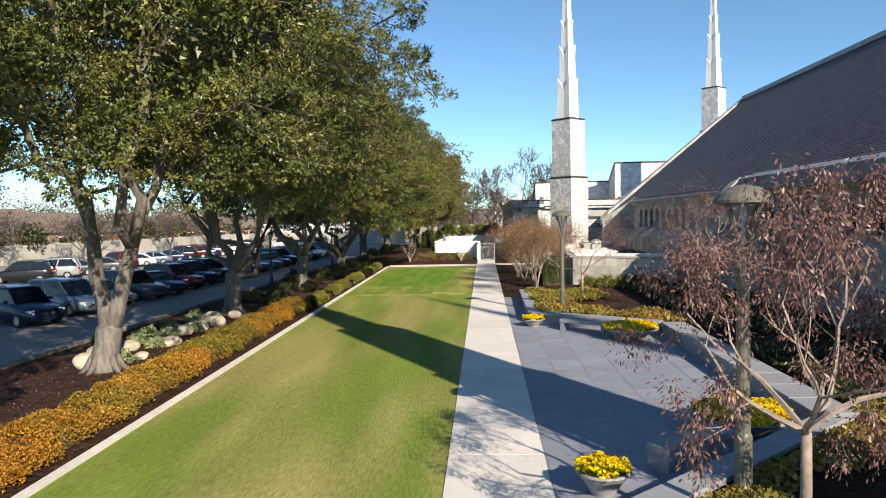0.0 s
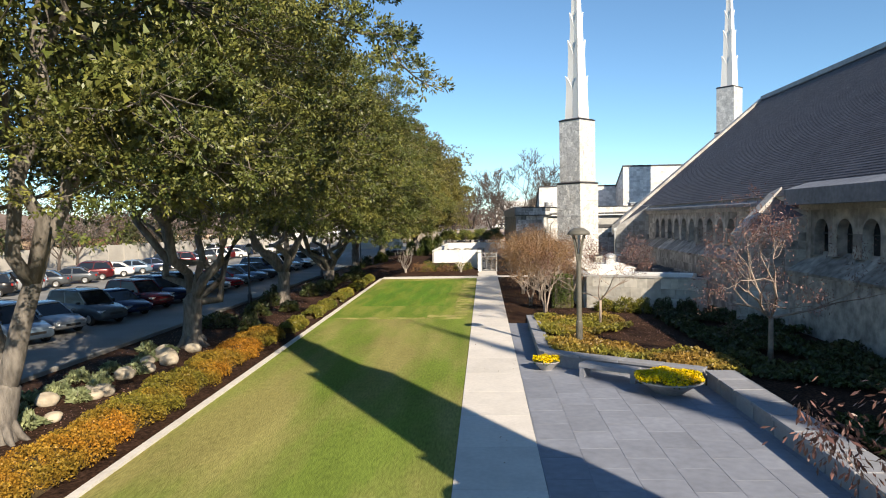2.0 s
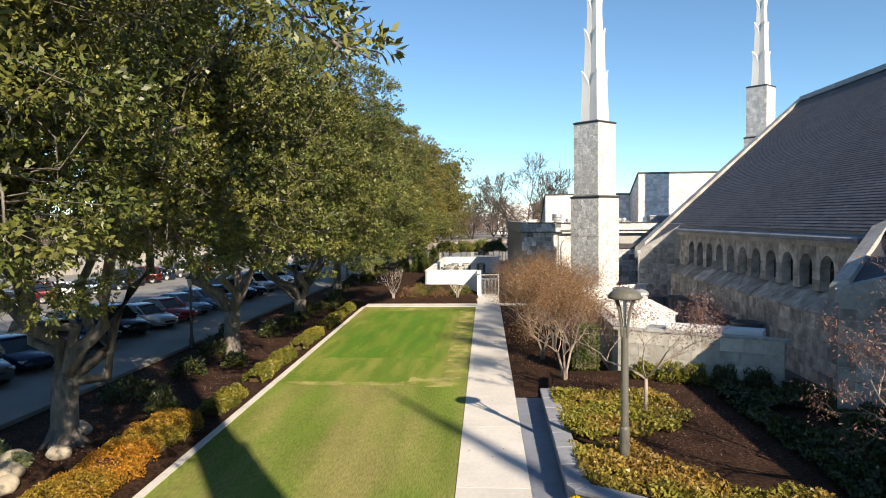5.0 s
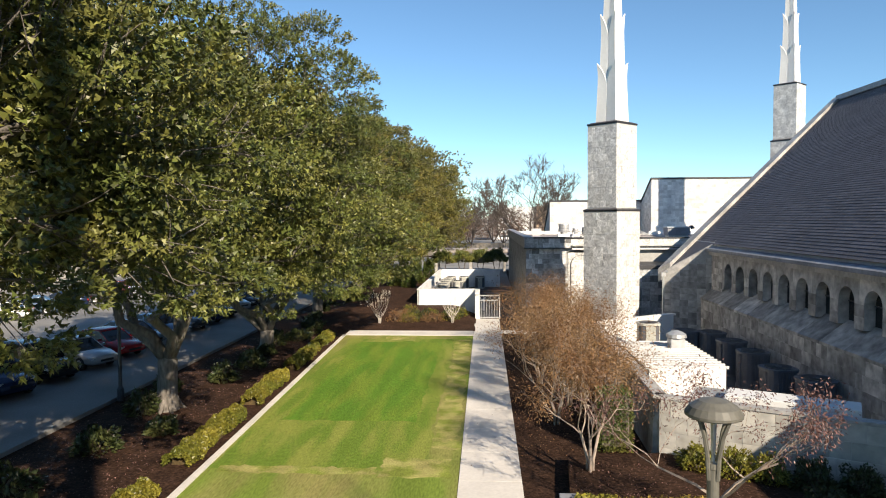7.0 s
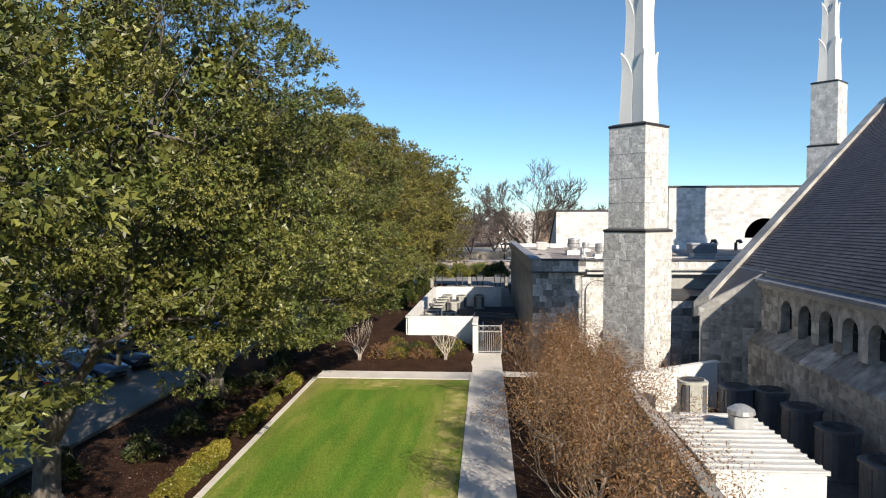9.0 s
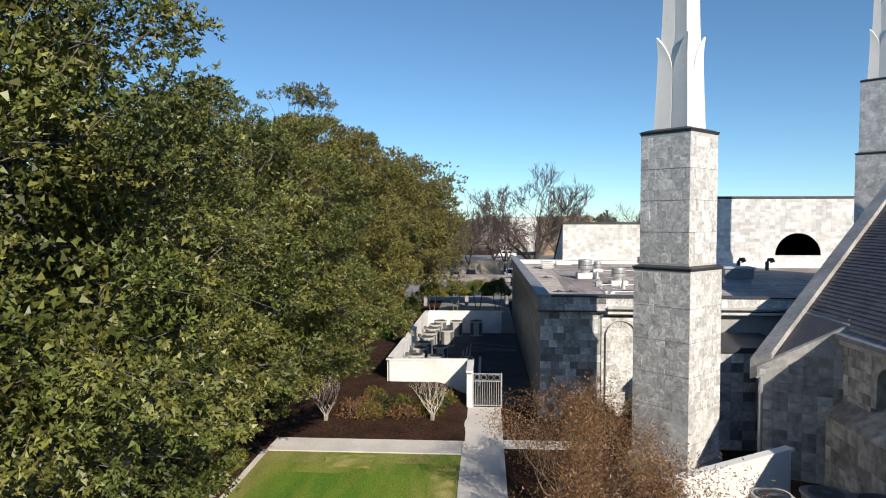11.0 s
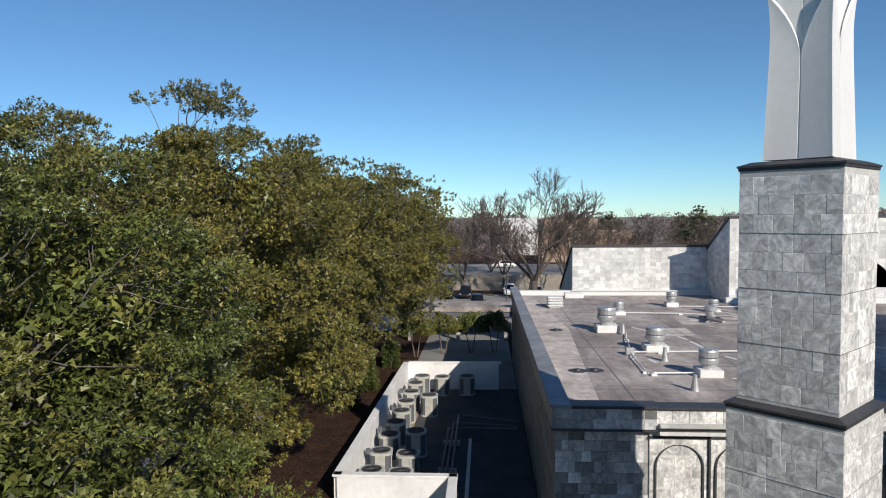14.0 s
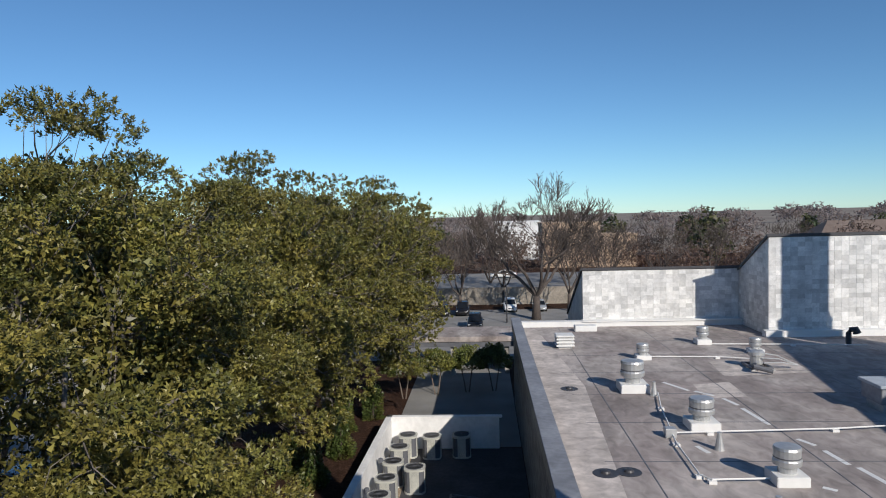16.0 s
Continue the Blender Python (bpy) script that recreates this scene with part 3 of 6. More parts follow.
tiles(wing, pose(7.0, 68.048, 5.67), 19.0, 0.43, 0.42, 0.43, M["marble"], seed=25, mixed=True)
# checkered marble facade and arched niche
def facade_keep(u_, z_):
    return not (3.0 < u_ < 6.6 and z_ > 0.3)
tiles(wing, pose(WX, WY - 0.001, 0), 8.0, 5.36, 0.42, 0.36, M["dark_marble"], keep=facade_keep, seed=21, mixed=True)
# west side: joined tiles in the marble darkened to stand for shade
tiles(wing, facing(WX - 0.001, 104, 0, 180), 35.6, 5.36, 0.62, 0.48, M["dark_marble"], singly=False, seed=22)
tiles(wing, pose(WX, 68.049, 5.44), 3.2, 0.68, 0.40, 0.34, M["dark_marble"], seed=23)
for xc in (7.7, 9.6):
    bm = bmesh.new()
    w0, n = 0.72, 14
    prof = [(-w0, 0.0), (-w0, 4.2)] + [(-w0 * math.cos(math.pi * k / n), 4.2 + w0 * math.sin(math.pi * k / n)) for k in range(1, n)] + [(w0, 4.2), (w0, 0.0)]
    for (xa, za), (xb, zb) in zip(prof, prof[1:]):
        va = [bm.verts.new((xc + xx * s_, yy, zz if s_ == 1 else zz)) for (xx, zz) in ((xa, za), (xb, zb)) for s_, yy in ((1.0, 68.18), (1.09, 68.18), (1.09, 68.34), (1.0, 68.34))]
        for q in range(4):
            bm.faces.new((va[q], va[(q + 1) % 4], va[4 + (q + 1) % 4], va[4 + q]))
    part("niche_rim", bm, M["cap"], wing, "dark arched moulding")
solid("niche_panel", M["pale_marble"], (6.76, 10.4, 68.24, 68.30, 0.1, 5.3), parent=wing, label="pale plaster panel behind the arched niche")
tiles(wing, pose(6.76, 68.2395, 0.1), 3.64, 5.2, 0.46, 0.37, M["marble"], seed=26, mixed=True, depth=0.006)
solid("niche_frame", M["cap"], (8.62, 8.68, 68.15, 68.24, 0.1, 5.2), (6.76, 8.62, 68.15, 68.24, 5.14, 5.2), parent=wing)
solid("vent_grille", M["ac_dark"], (9.3, 9.8, 68.2, 68.24, 3.9, 4.4), parent=wing)
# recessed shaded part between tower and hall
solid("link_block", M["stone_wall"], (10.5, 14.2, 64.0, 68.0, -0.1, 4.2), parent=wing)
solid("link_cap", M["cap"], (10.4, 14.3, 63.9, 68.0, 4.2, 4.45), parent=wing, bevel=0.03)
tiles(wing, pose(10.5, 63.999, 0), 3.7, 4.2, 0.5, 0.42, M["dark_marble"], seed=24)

annex = empty("annex", label="windowless white marble upper block with sloping sides", category="building")
def shed_block(x0, x1, y0, y1, ztop):
    bm = bmesh.new()
    prism(bm, [(x0, y0), (x1, y0), (x1, y1), (x0, y1)], 0.0, lambda x, y: ztop - 0.18 - (y - y0) * 0.5)
    part("wall", bm, M["pale_marble"], annex)
    bm = bmesh.new()
    prism(bm, [(x0 - 0.12, y0 - 0.1), (x1 + 0.1, y0 - 0.1), (x1 + 0.1, y1), (x0 - 0.12, y1)], lambda x, y: ztop - 0.178 - (y - y0) * 0.5, lambda x, y: ztop - (y - y0) * 0.5)
    part("roof", bm, M["cap"], annex, "dark metal sloping roof edge")
shed_block(8.84, 20.0, 104.0, 113, 9.75)
shed_block(20.0, 46.0, 98.9, 113, 12.15)
tiles(annex, pose(8.84, 103.999, 5.55), 11.1, 4.0, 0.46, 0.31, M["pale_marble"], singly=False, seed=31)
tiles(annex, pose(20.0, 98.899, 5.55), 26, 6.4, 0.46, 0.31, M["pale_marble"], singly=False, seed=32, keep=lambda u_, z_: not (abs(u_ - 9.85) < 2.2 and 1.0 < z_ < 1.0 + math.sqrt(max(0, 4.84 - (u_ - 9.85) ** 2))))
tiles(annex, facing(19.999, 104, 5.55, 180), 5.1, 6.3, 0.46, 0.31, M["pale_marble"], singly=False, seed=33, keep=lambda u_, z_: z_ + 0.2 < 3.9 + u_ * 0.5)
bm = bmesh.new()
n = 18
v = [bm.verts.new((29.85 + 2.05 * math.cos(math.pi * k / n), 98.88, 6.75 + 2.05 * math.sin(math.pi * k / n))) for k in range(n + 1)]
bm.faces.new(v)
bmesh.ops.solidify(bm, geom=bm.faces[:], thickness=0.03)
part("lunette", bm, M["glass"], annex, "dark half-round window")
solid("flashing", M["white"], (8.7, 20, 103.2, 104.0, 5.95, 6.02), (19.6, 46, 98.3, 98.9, 5.55, 6.0), parent=annex, label="white roof flashing")

# ---- yards: walls, machines ----
M["render"] = material("white_render", (0.79, 0.785, 0.77), 0.85, scales=(4, 0.6), amount=(0.06, 0.1), bump=0.15)


def wall_run(name, pts, thick, z0, z1, mat, cap, label):
    w = empty(name, label=label, category="wall", kind="structure")
    for (ax, ay), (bx, by) in zip(pts, pts[1:]):
        d = Vector((bx - ax, by - ay))
        L = d.length
        m = pose(ax, ay, 0, 0, 0, math.degrees(math.atan2(d.y, d.x)))
        bm = bmesh.new()
        box(bm, 0, L, -thick / 2, thick / 2, z0, z1 - 0.1)
        part("wall_body", bm, mat, w, at=m)
        bm = bmesh.new()
        box(bm, -thick * 0.6, L + thick * 0.6, -thick * 0.62, thick * 0.62, z1 - 0.1, z1, bevel=0.015)
        part("wall_cap", bm, cap, w, at=m)
    return w


yw = wall_run("yard_wall", [(11.6, 37.4), (6.2, 40.2)], 0.34, -0.1, 2.1, M["mortar"], M["coping"], "pale dressed stone wall round the plant yard")
wall_run("yard_wall_west", [(6.2, 40.42), (6.55, 54.6)], 0.34, -0.1, 2.1, M["stone_wall"], M["coping"], "pale stone wall along the flower bed")
wall_run("yard_wall_north", [(6.55, 54.78), (11.3, 57.9)], 0.3, -0.1, 2.15, M["white"], M["white"], "white rendered wall behind the machine shed")
M["pale_stone"] = material("pale_dressed_stone", (0.46, 0.44, 0.40), 0.85, scales=(3.0, 0.8), amount=(0.2, 0.2), bump=0.3, per_piece=0.16)
tiles(yw, pose(6.12, 40.048, 0, 0, 0, -27.4), 6.08, 2.0, 0.66, 0.5, M["pale_stone"], seed=41, mixed=True)
M["yard"] = material("dark_mottled_concrete", (0.055, 0.055, 0.06), 0.9, scales=(5, 0.6), amount=(0.2, 0.3), bump=0.2)
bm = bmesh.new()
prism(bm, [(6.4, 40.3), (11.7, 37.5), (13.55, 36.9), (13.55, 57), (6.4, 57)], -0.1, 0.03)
tagged(part("yard_floor", bm, M["yard"]), label="dark mottled concrete floor of the plant yard", category="paving", kind="structure")


M["shed_roof"] = material("dulled_white_roof_sheet", (0.56, 0.56, 0.55), 0.6, scales=(5, 0.6), amount=(0.1, 0.15), bump=0.05)


def shed():
    s = empty("shed", label="low white machine shed with a ribbed metal roof", category="shed")
    solid("wall", M["white"], (6.75, 9.5, 44.0, 49.4, 0, 2.05), parent=s)
    for k in range(13):
        y = 44.05 + k * 0.42
        bm = bmesh.new()
        prism(bm, [(6.65, y), (9.62, y), (9.62, y + 0.40), (6.65, y + 0.40)], 2.05, 2.10)
        box(bm, 6.63, 9.64, y + 0.05, y + 0.12, 2.09, 2.145)
        part("roof_panel", bm, M["shed_roof"], s)
    bm = bmesh.new()
    box(bm, 8.5, 9.1, 47.6, 48.2, 2.1, 2.5, bevel=0.02)
    v = part("roof_vent", bm, M["galv"], s)
    bm = bmesh.new()
    lathe(bm, [(0.28, 2.5), (0.42, 2.55), (0.40, 2.68), (0.2, 2.8), (0.06, 2.84)], 14, (8.8, 47.9, 0))
    part("vent_cap", bm, M["galv"], v, "domed metal cap")


shed()
dbox = empty("air_duct", pose(7.3, 40.15, 0, 0, 0, -27.4), label="long white sheet-metal air duct box with a slatted grille", category="duct")
solid("duct", M["white"], (0.75, 4.3, 0.05, 1.1, 0.85, 2.2), parent=dbox, bevel=0.02)
solid("duct_joint", M["white"], (2.9, 3.0, 0.02, 1.13, 0.82, 2.23), parent=dbox, bevel=0.01)
solid("duct_end", M["white"], (-0.4, 0.74, 0.05, 2.0, 0.0, 1.9), parent=dbox, bevel=0.02)
for x in (1.2, 3.9):
    solid("leg", M["galv"], (x, x + 0.08, 0.1, 0.18, 0, 0.85), parent=dbox)
solid("grille_well", M["dark"], (-0.3, 0.62, 0.85, 1.9, 1.9, 1.905), parent=dbox)
for k in range(13):
    solid("grille_slat", M["galv"], (-0.3, 0.62, 0.87 + k * 0.08, 0.90 + k * 0.08, 1.905, 1.94), parent=dbox)
rail = empty("hand_rail", label="bent white steel hand rail in the plant yard", category="hand rail")
for x in (9.95, 10.75):
    bm = bmesh.new()
    tube(bm, [(x, 43.4, 0), (x, 43.4, 1.05), (x + 0.1, 43.0, 1.15), (x + 0.1, 42.0, 0.9), (x + 0.1, 42.0, 0)], [0.03] * 5, 6)
    part("rail_tube", bm, M["galv"], rail)


def condenser(mat, label, grp, s=0.5, h=1.0):
    """A square condenser with slatted sides and a round fan guard on top."""
    c = empty("condenser", label=label, category="air conditioner", group=grp)
    bm = bmesh.new()
    r = 0.55 * s
    out = []
    for cx, cy, a0 in ((s - r, s - r, 0), (-s + r, s - r, 90), (-s + r, -s + r, 180), (s - r, -s + r, 270)):
        out += [(cx + r * math.cos(radians(a0 + k * 30)), cy + r * math.sin(radians(a0 + k * 30))) for k in range(4)]
    prism(bm, [(x * 0.94, y * 0.94) for x, y in out], 0.06, h - 0.08)
    part("body", bm, M["ac_dark"], c)
    bm = bmesh.new()
    nsl = 9
    for face in range(4):
        for k in range(nsl):
            u_ = -s + r + (2 * s - 2 * r) * (k + 0.5) / nsl
            b = [(u_ - 0.022, -s), (u_ + 0.022, -s), (u_ + 0.022, -s * 0.94), (u_ - 0.022, -s * 0.94)]
            ca, sa = math.cos(face * math.pi / 2), math.sin(face * math.pi / 2)
            prism(bm, [(x * ca - y * sa, x * sa + y * ca) for x, y in b], 0.08, h - 0.08)
    part("side_grille", bm, mat, c)
    for nm, z0, z1, k in (("base", 0.0, 0.08, 1.02), ("top_rim", h - 0.1, h, 1.03)):
        bm = bmesh.new()
        prism(bm, [(x * k, y * k) for x, y in out], z0, z1)
        part(nm, bm, mat, c)
    bm = bmesh.new()
    lathe(bm, [(s * 0.84, h), (s * 0.86, h + 0.04), (s * 0.82, h + 0.04), (s * 0.81, h + 0.005)], 24)
    lathe(bm, [(s * 0.2, h + 0.03), (s * 0.21, h + 0.042), (s * 0.19, h + 0.042)], 12)
    for k in range(8):
        a = k * math.pi / 8
        tube(bm, [(s * 0.76 * math.cos(a), s * 0.76 * math.sin(a), h + 0.04), (-s * 0.76 * math.cos(a), -s * 0.76 * math.sin(a), h + 0.04)], [0.005, 0.005], 4)
    tagged(part("fan_guard", bm, M["ac_dark"], c), kind="stuff")
    bm = bmesh.new()
    lathe(bm, [(s * 0.80, h + 0.002), (s * 0.79, h + 0.008)], 22)
    part("fan_well", bm, M["dark"], c)
    return c


dark_unit = condenser(M["ac_dark"], "dark grey air conditioner condenser on the yard floor", "condensers in the plant yard", 0.62, 1.62)
dark_unit.matrix_basis = pose(12.85, 44.4, 0.03)
for x, y, a in ((12.3, 46.3, 3), (12.6, 49.6, -2), (12.6, 52.2, 4), (12.5, 54.7, 0), (11.3, 55.2, 2)):
    copy_thing(dark_unit, pose(x, y, 0.03, 0, 0, a))
pale_unit = condenser(M["ac_pale"], "pale beige air conditioner condenser with slatted sides", "condensers in the machine yard", 0.52, 1.25)
pale_unit.matrix_basis = pose(8.9, 53.2, 1.1)
solid("machine_plinth", M["concrete"], (8.3, 9.5, 52.6, 53.8, 0, 1.1), label="concrete plinth under a condenser", category="plinth")
# machine yard beside the wing
wall_run("machine_yard_wall", [(0.18, 69.9), (0.18, 72.9), (-4.5, 72.9), (-4.15, 93.9), (2.4, 93.9)], 0.3, -0.1, 1.98, M["render"], M["render"], "white rendered wall round the machine yard")
solid("yard_floor_north", M["yard"], (-4.2, 3.7, 70.3, 93.8, -0.1, 0.03), label="dark mottled concrete floor of the machine yard", category="paving", kind="structure")
for x, y, a in ((-3.5, 75.2, 1), (-2.2, 75.0, -2), (-3.45, 77.6, 2), (-2.15, 77.3, 0), (-3.4, 80.0, -1), (-3.35, 82.1, 2), (-2.1, 80.6, 3), (-3.3, 84.2, 0), (-3.25, 86.2, -2), (-3.2, 88.4, 1), (-2.0, 87.6, 2), (-3.15, 90.6, 0), (-2.9, 92.6, 1), (-1.5, 92.4, -2), (0.2, 92.6, 1)):
    copy_thing(pale_unit, pose(x, y, 0.03, 0, 0, a))
M["gravel"] = material("tan_gravel", (0.40, 0.31, 0.22), 0.95, scales=(30, 2), amount=(0.4, 0.2), bump=1.0)
solid("gravel_strip", M["gravel"], (-4.3, -2.7, 73.1, 93.7, 0.02, 0.05), label="tan gravel strip along the white yard wall", category="gravel", kind="structure")
solid("road_entrance", M["asphalt"], (-4.3, 3.7, 94.1, 118.4, -0.2, 0.0), label="grey paving before the entrance canopy", category="paving", kind="structure")
pipes = empty("pipe_rack", label="dark grey pipes running over the machine yard floor", category="pipes")
for k, (x, z) in enumerate(((-0.6, 0.35), (-0.35, 0.35), (-0.1, 0.5))):
    bm = bmesh.new()
    tube(bm, [(x, 76.0, z), (x, 84.0 + k, z), (x, 84.0 + k, z), (3.3, 84.0 + k * 0.4, z)], [0.06] * 4, 8)
    part("pipe", bm, M["ac_dark"], pipes)
solid("pipe_support", M["galv"], (-0.8, 0.1, 78, 78.1, 0, 0.3), parent=pipes)
solid("pipe_support", M["galv"], (-0.8, 0.1, 82, 82.1, 0, 0.3), parent=pipes)
solid("floor_stripe", M["concrete"], (0.55, 0.72, 74.5, 83.0, 0.03, 0.10), label="low pale concrete kerb in the machine yard", category="kerb", kind="structure")
for y in (77.3, 80.6, 84.5, 88.3):
    bm = bmesh.new()
    lathe(bm, [(0.1, 0), (0.13, 0.03), (0.13, 0.22), (0.08, 0.26), (0.03, 0.27)], 10, (0, 0, 0))
    tube(bm, [(0, 0, 0.1), (0.28, 0, 0.16)], [0.03, 0.03], 6)
    tagged(part("wall_lamp", bm, M["ac_dark"], at=pose(-4.17 + (y - 77) * 0.016 + 0.15, y, 1.2)), label="small dark flood lamp on the white wall", category="wall lamp", group="yard flood lamps")


def gate():
    g = empty("garden_gate", label="grey steel garden gate with upright bars and rings", category="gate")
    x0, x1, y = 0.36, 1.86, 69.95
    for x in (x0, x1):
        solid("post", M["galv"], (x - 0.04, x + 0.04, y - 0.04, y + 0.04, 0, 1.86), parent=g)
    for z in (0.12, 1.42, 1.80):
        solid("rail", M["galv"], (x0 + 0.04, x1 - 0.04, y - 0.02, y + 0.02, z - 0.025, z + 0.025), parent=g)
    for k in range(11):
        x = x0 + 0.14 + k * (x1 - x0 - 0.28) / 10
        solid("bar", M["galv"], (x - 0.011, x + 0.011, y - 0.011, y + 0.011, 0.145, 1.395), parent=g)
    for k in range(4):
        bm = bmesh.new()
        pts = [(x0 + 0.22 + k * 0.355 + 0.14 * math.cos(a * math.pi / 8), y, 1.61 + 0.14 * math.sin(a * math.pi / 8)) for a in range(17)]
        tube(bm, pts, [0.014] * 17, 5)
        part("ring", bm, M["galv"], g)


gate()

# ---- things on the flat roof ----
def roof_vent(x, y, r, h, base=True):
    v = empty("roof_vent", pose(x, y, 5.6), label="galvanised round exhaust vent on the flat roof", category="roof vent", group="roof vents")
    if base:
        solid("curb", M["white"], (-r * 1.15, r * 1.15, -r * 1.15, r * 1.15, 0, h * 0.28), parent=v, bevel=0.02, label="white square curb")
    bm = bmesh.new()
    lathe(bm, [(r * 0.62, h * 0.26), (r * 0.66, h * 0.42), (r * 0.98, h * 0.5), (r, h * 0.62), (r * 0.93, h * 0.66), (r * 0.93, h * 0.88), (r * 0.98, h * 0.9), (r * 0.9, h * 0.97), (r * 0.3, h)], 20)
    part("hood", bm, M["galv"], v)
    bm = bmesh.new()
    lathe(bm, [(r * 0.945, h * 0.68), (r * 0.945, h * 0.71)], 20)
    part("band", bm, M["ac_dark"], v)


roof_vent(8.45, 85.6, 0.55, 1.45)
roof_vent(9.85, 80.1, 0.48, 1.2)
roof_vent(10.75, 74.9, 0.42, 1.15)
roof_vent(15.05, 96.5, 0.38, 1.1)
roof_vent(10.45, 92.3, 0.35, 0.9)
roof_vent(17.1, 93.6, 0.34, 0.9)
for x, y in ((9.7, 77.7), (9.45, 72.4), (9.2, 84.7)):
    bm = bmesh.new()
    lathe(bm, [(0.17, 0), (0.16, 0.05), (0.085, 0.5), (0.085, 0.62), (0.06, 0.63)], 12)
    tagged(part("vent_stack", bm, M["galv"], at=pose(x, y, 5.6)), label="short conical grey vent stack", category="vent stack", group="vent stacks")
for pts in ([(9.4, 84.8), (8.95, 82.5), (8.6, 79.9), (8.35, 78.1), (8.25, 75.2), (8.5, 74.8), (10.3, 74.9)], [(8.5, 79.2), (9.9, 79.3), (14.5, 79.6), (20.0, 80.4), (26, 80.6)], [(10.9, 92.4), (14.5, 92.2), (16.0, 91.6)], [(15.4, 95.8), (20, 95.4), (24, 94.9)]):
    bm = bmesh.new()
    tube(bm, [(x, y, 5.72) for x, y in pts], [0.032] * len(pts), 6)
    for x, y in pts[1:-1]:
        box(bm, x - 0.12, x + 0.12, y - 0.1, y + 0.1, 5.6, 5.70)
    tagged(part("roof_conduit", bm, M["white"]), label="thin white conduit laid over the roof on blocks", category="conduit", group="roof conduits")
solid("junction_box", M["galv"], (8.2, 8.6, 78.9, 79.25, 5.6, 5.95), bevel=0.02, label="small grey junction box on the roof", category="junction box")
hatch = empty("roof_ventilator", label="white louvred roof ventilator box", category="roof ventilator")
solid("core", M["white"], (6.15, 6.95, 95.55, 96.4, 5.6, 6.3), parent=hatch)
for z in (5.72, 5.92, 6.12, 6.30):
    solid("louvre", M["white"], (6.0, 7.1, 95.4, 96.55, z, z + 0.1), parent=hatch, bevel=0.02)
solid("roof_box", M["white"], (7.9, 9.4, 101.2, 102.0, 5.6, 6.0), bevel=0.03, label="low white box beside the back parapet", category="roof box")
ahu = empty("air_handler", label="pale blue-grey sheet metal roof unit on a curb", category="roof unit")
solid("cabinet", M["lead"], (17.35, 19.3, 81.7, 83.2, 5.95, 6.62), parent=ahu, bevel=0.02)
solid("lid", M["ac_sky"], (17.25, 19.4, 81.6, 83.3, 6.62, 6.74), parent=ahu, bevel=0.02)
solid("skirt", M["galv"], (17.5, 19.2, 81.85, 83.05, 5.6, 5.95), parent=ahu)
mach = empty("roof_machine", label="rusty motor on a bracket beside a small round vent", category="roof machine")
solid("frame", M["ac_dark"], (15.2, 16.3, 89.2, 89.32, 5.66, 5.78), (15.2, 16.3, 90.5, 90.62, 5.66, 5.78), (15.2, 15.32, 89.32, 90.5, 5.66, 5.78), (16.18, 16.3, 89.32, 90.5, 5.66, 5.78), parent=mach)
for x, y in ((15.26, 89.26), (16.24, 89.26), (15.26, 90.56), (16.24, 90.56)):
    solid("foot", M["galv"], (x - 0.12, x + 0.12, y - 0.12, y + 0.12, 5.6, 5.66), parent=mach)
bm = bmesh.new()
lathe(bm, [(0.3, 5.78), (0.32, 5.85), (0.32, 6.22), (0.4, 6.25), (0.4, 6.42), (0.3, 6.5), (0.05, 6.53)], 16, (15.75, 90.0, 0))
part("drum", bm, M["galv"], mach, "galvanised drum")
bm = bmesh.new()
tube(bm, [(15.5, 89.5, 5.85), (15.2, 88.6, 5.95), (15.9, 88.3, 5.75)], [0.12, 0.14, 0.1], 10)
part("motor", bm, M["ac_dark"], mach)
for q in (0.0, 0.22, 0.44):
    bm = bmesh.new()
    tube(bm, [(15.9, 89.4 + q, 5.95 + q), (16.7, 89.3 + q, 6.0 + q * 0.6), (17.6, 89.5 + q * 0.4, 5.8)], [0.035] * 3, 6)
    part("bracket", bm, M["galv"], mach)
for x, y in ((23.3, 95.6), (25.6, 95.2)):
    bm = bmesh.new()
    tube(bm, [(0, 0, 0), (0, 0, 0.7), (0.1, -0.05, 0.92), (0.35, -0.1, 0.95), (0.42, -0.12, 0.7)], [0.16, 0.16, 0.17, 0.2, 0.24], 10)
    tagged(part("gooseneck_vent", bm, M["cap"], at=pose(x, y, 5.6)), label="black gooseneck roof vent", category="roof vent", group="gooseneck vents")
bm = bmesh.new()
for ax, ay, bx, by in ((10.22, 87.1, 10.96, 85.5), (11.2, 85.4, 11.8, 84.6), (12.05, 84.15, 12.3, 83.1), (12.3, 82.65, 12.5, 80.45), (12.8, 78.8, 13.1, 78.1), (13.15, 77.6, 13.28, 76.3), (13.45, 76.05, 13.62, 74.7), (13.8, 74.2, 14.0, 72.8), (11.6, 74.5, 11.9, 74.25), (9.05, 78.1, 9.25, 77.4)):
    d = Vector((by - ay, ax - bx)).normalized() * 0.09
    prism(bm, [(ax + d.x, ay + d.y), (bx + d.x, by + d.y), (bx - d.x, by - d.y), (ax - d.x, ay - d.y)], 5.6, 5.606)
tagged(part("roof_patch", bm, M["white"]), label="white sealant strips dashed across the roof", category="roof patch", kind="stuff")
bm = bmesh.new()
prism(bm, [(4.3, 69.0), (5.5, 69.0), (6.4, 86.5), (5.3, 102.5), (4.3, 102.5)], 5.6, 5.605)
prism(bm, [(11.3, 84.2), (13.2, 84.4), (13.3, 87.0), (11.5, 86.6)], 5.6, 5.604)
prism(bm, [(13.5, 88.2), (18.0, 88.8), (18.2, 91.0), (13.8, 91.6)], 5.6, 5.604)
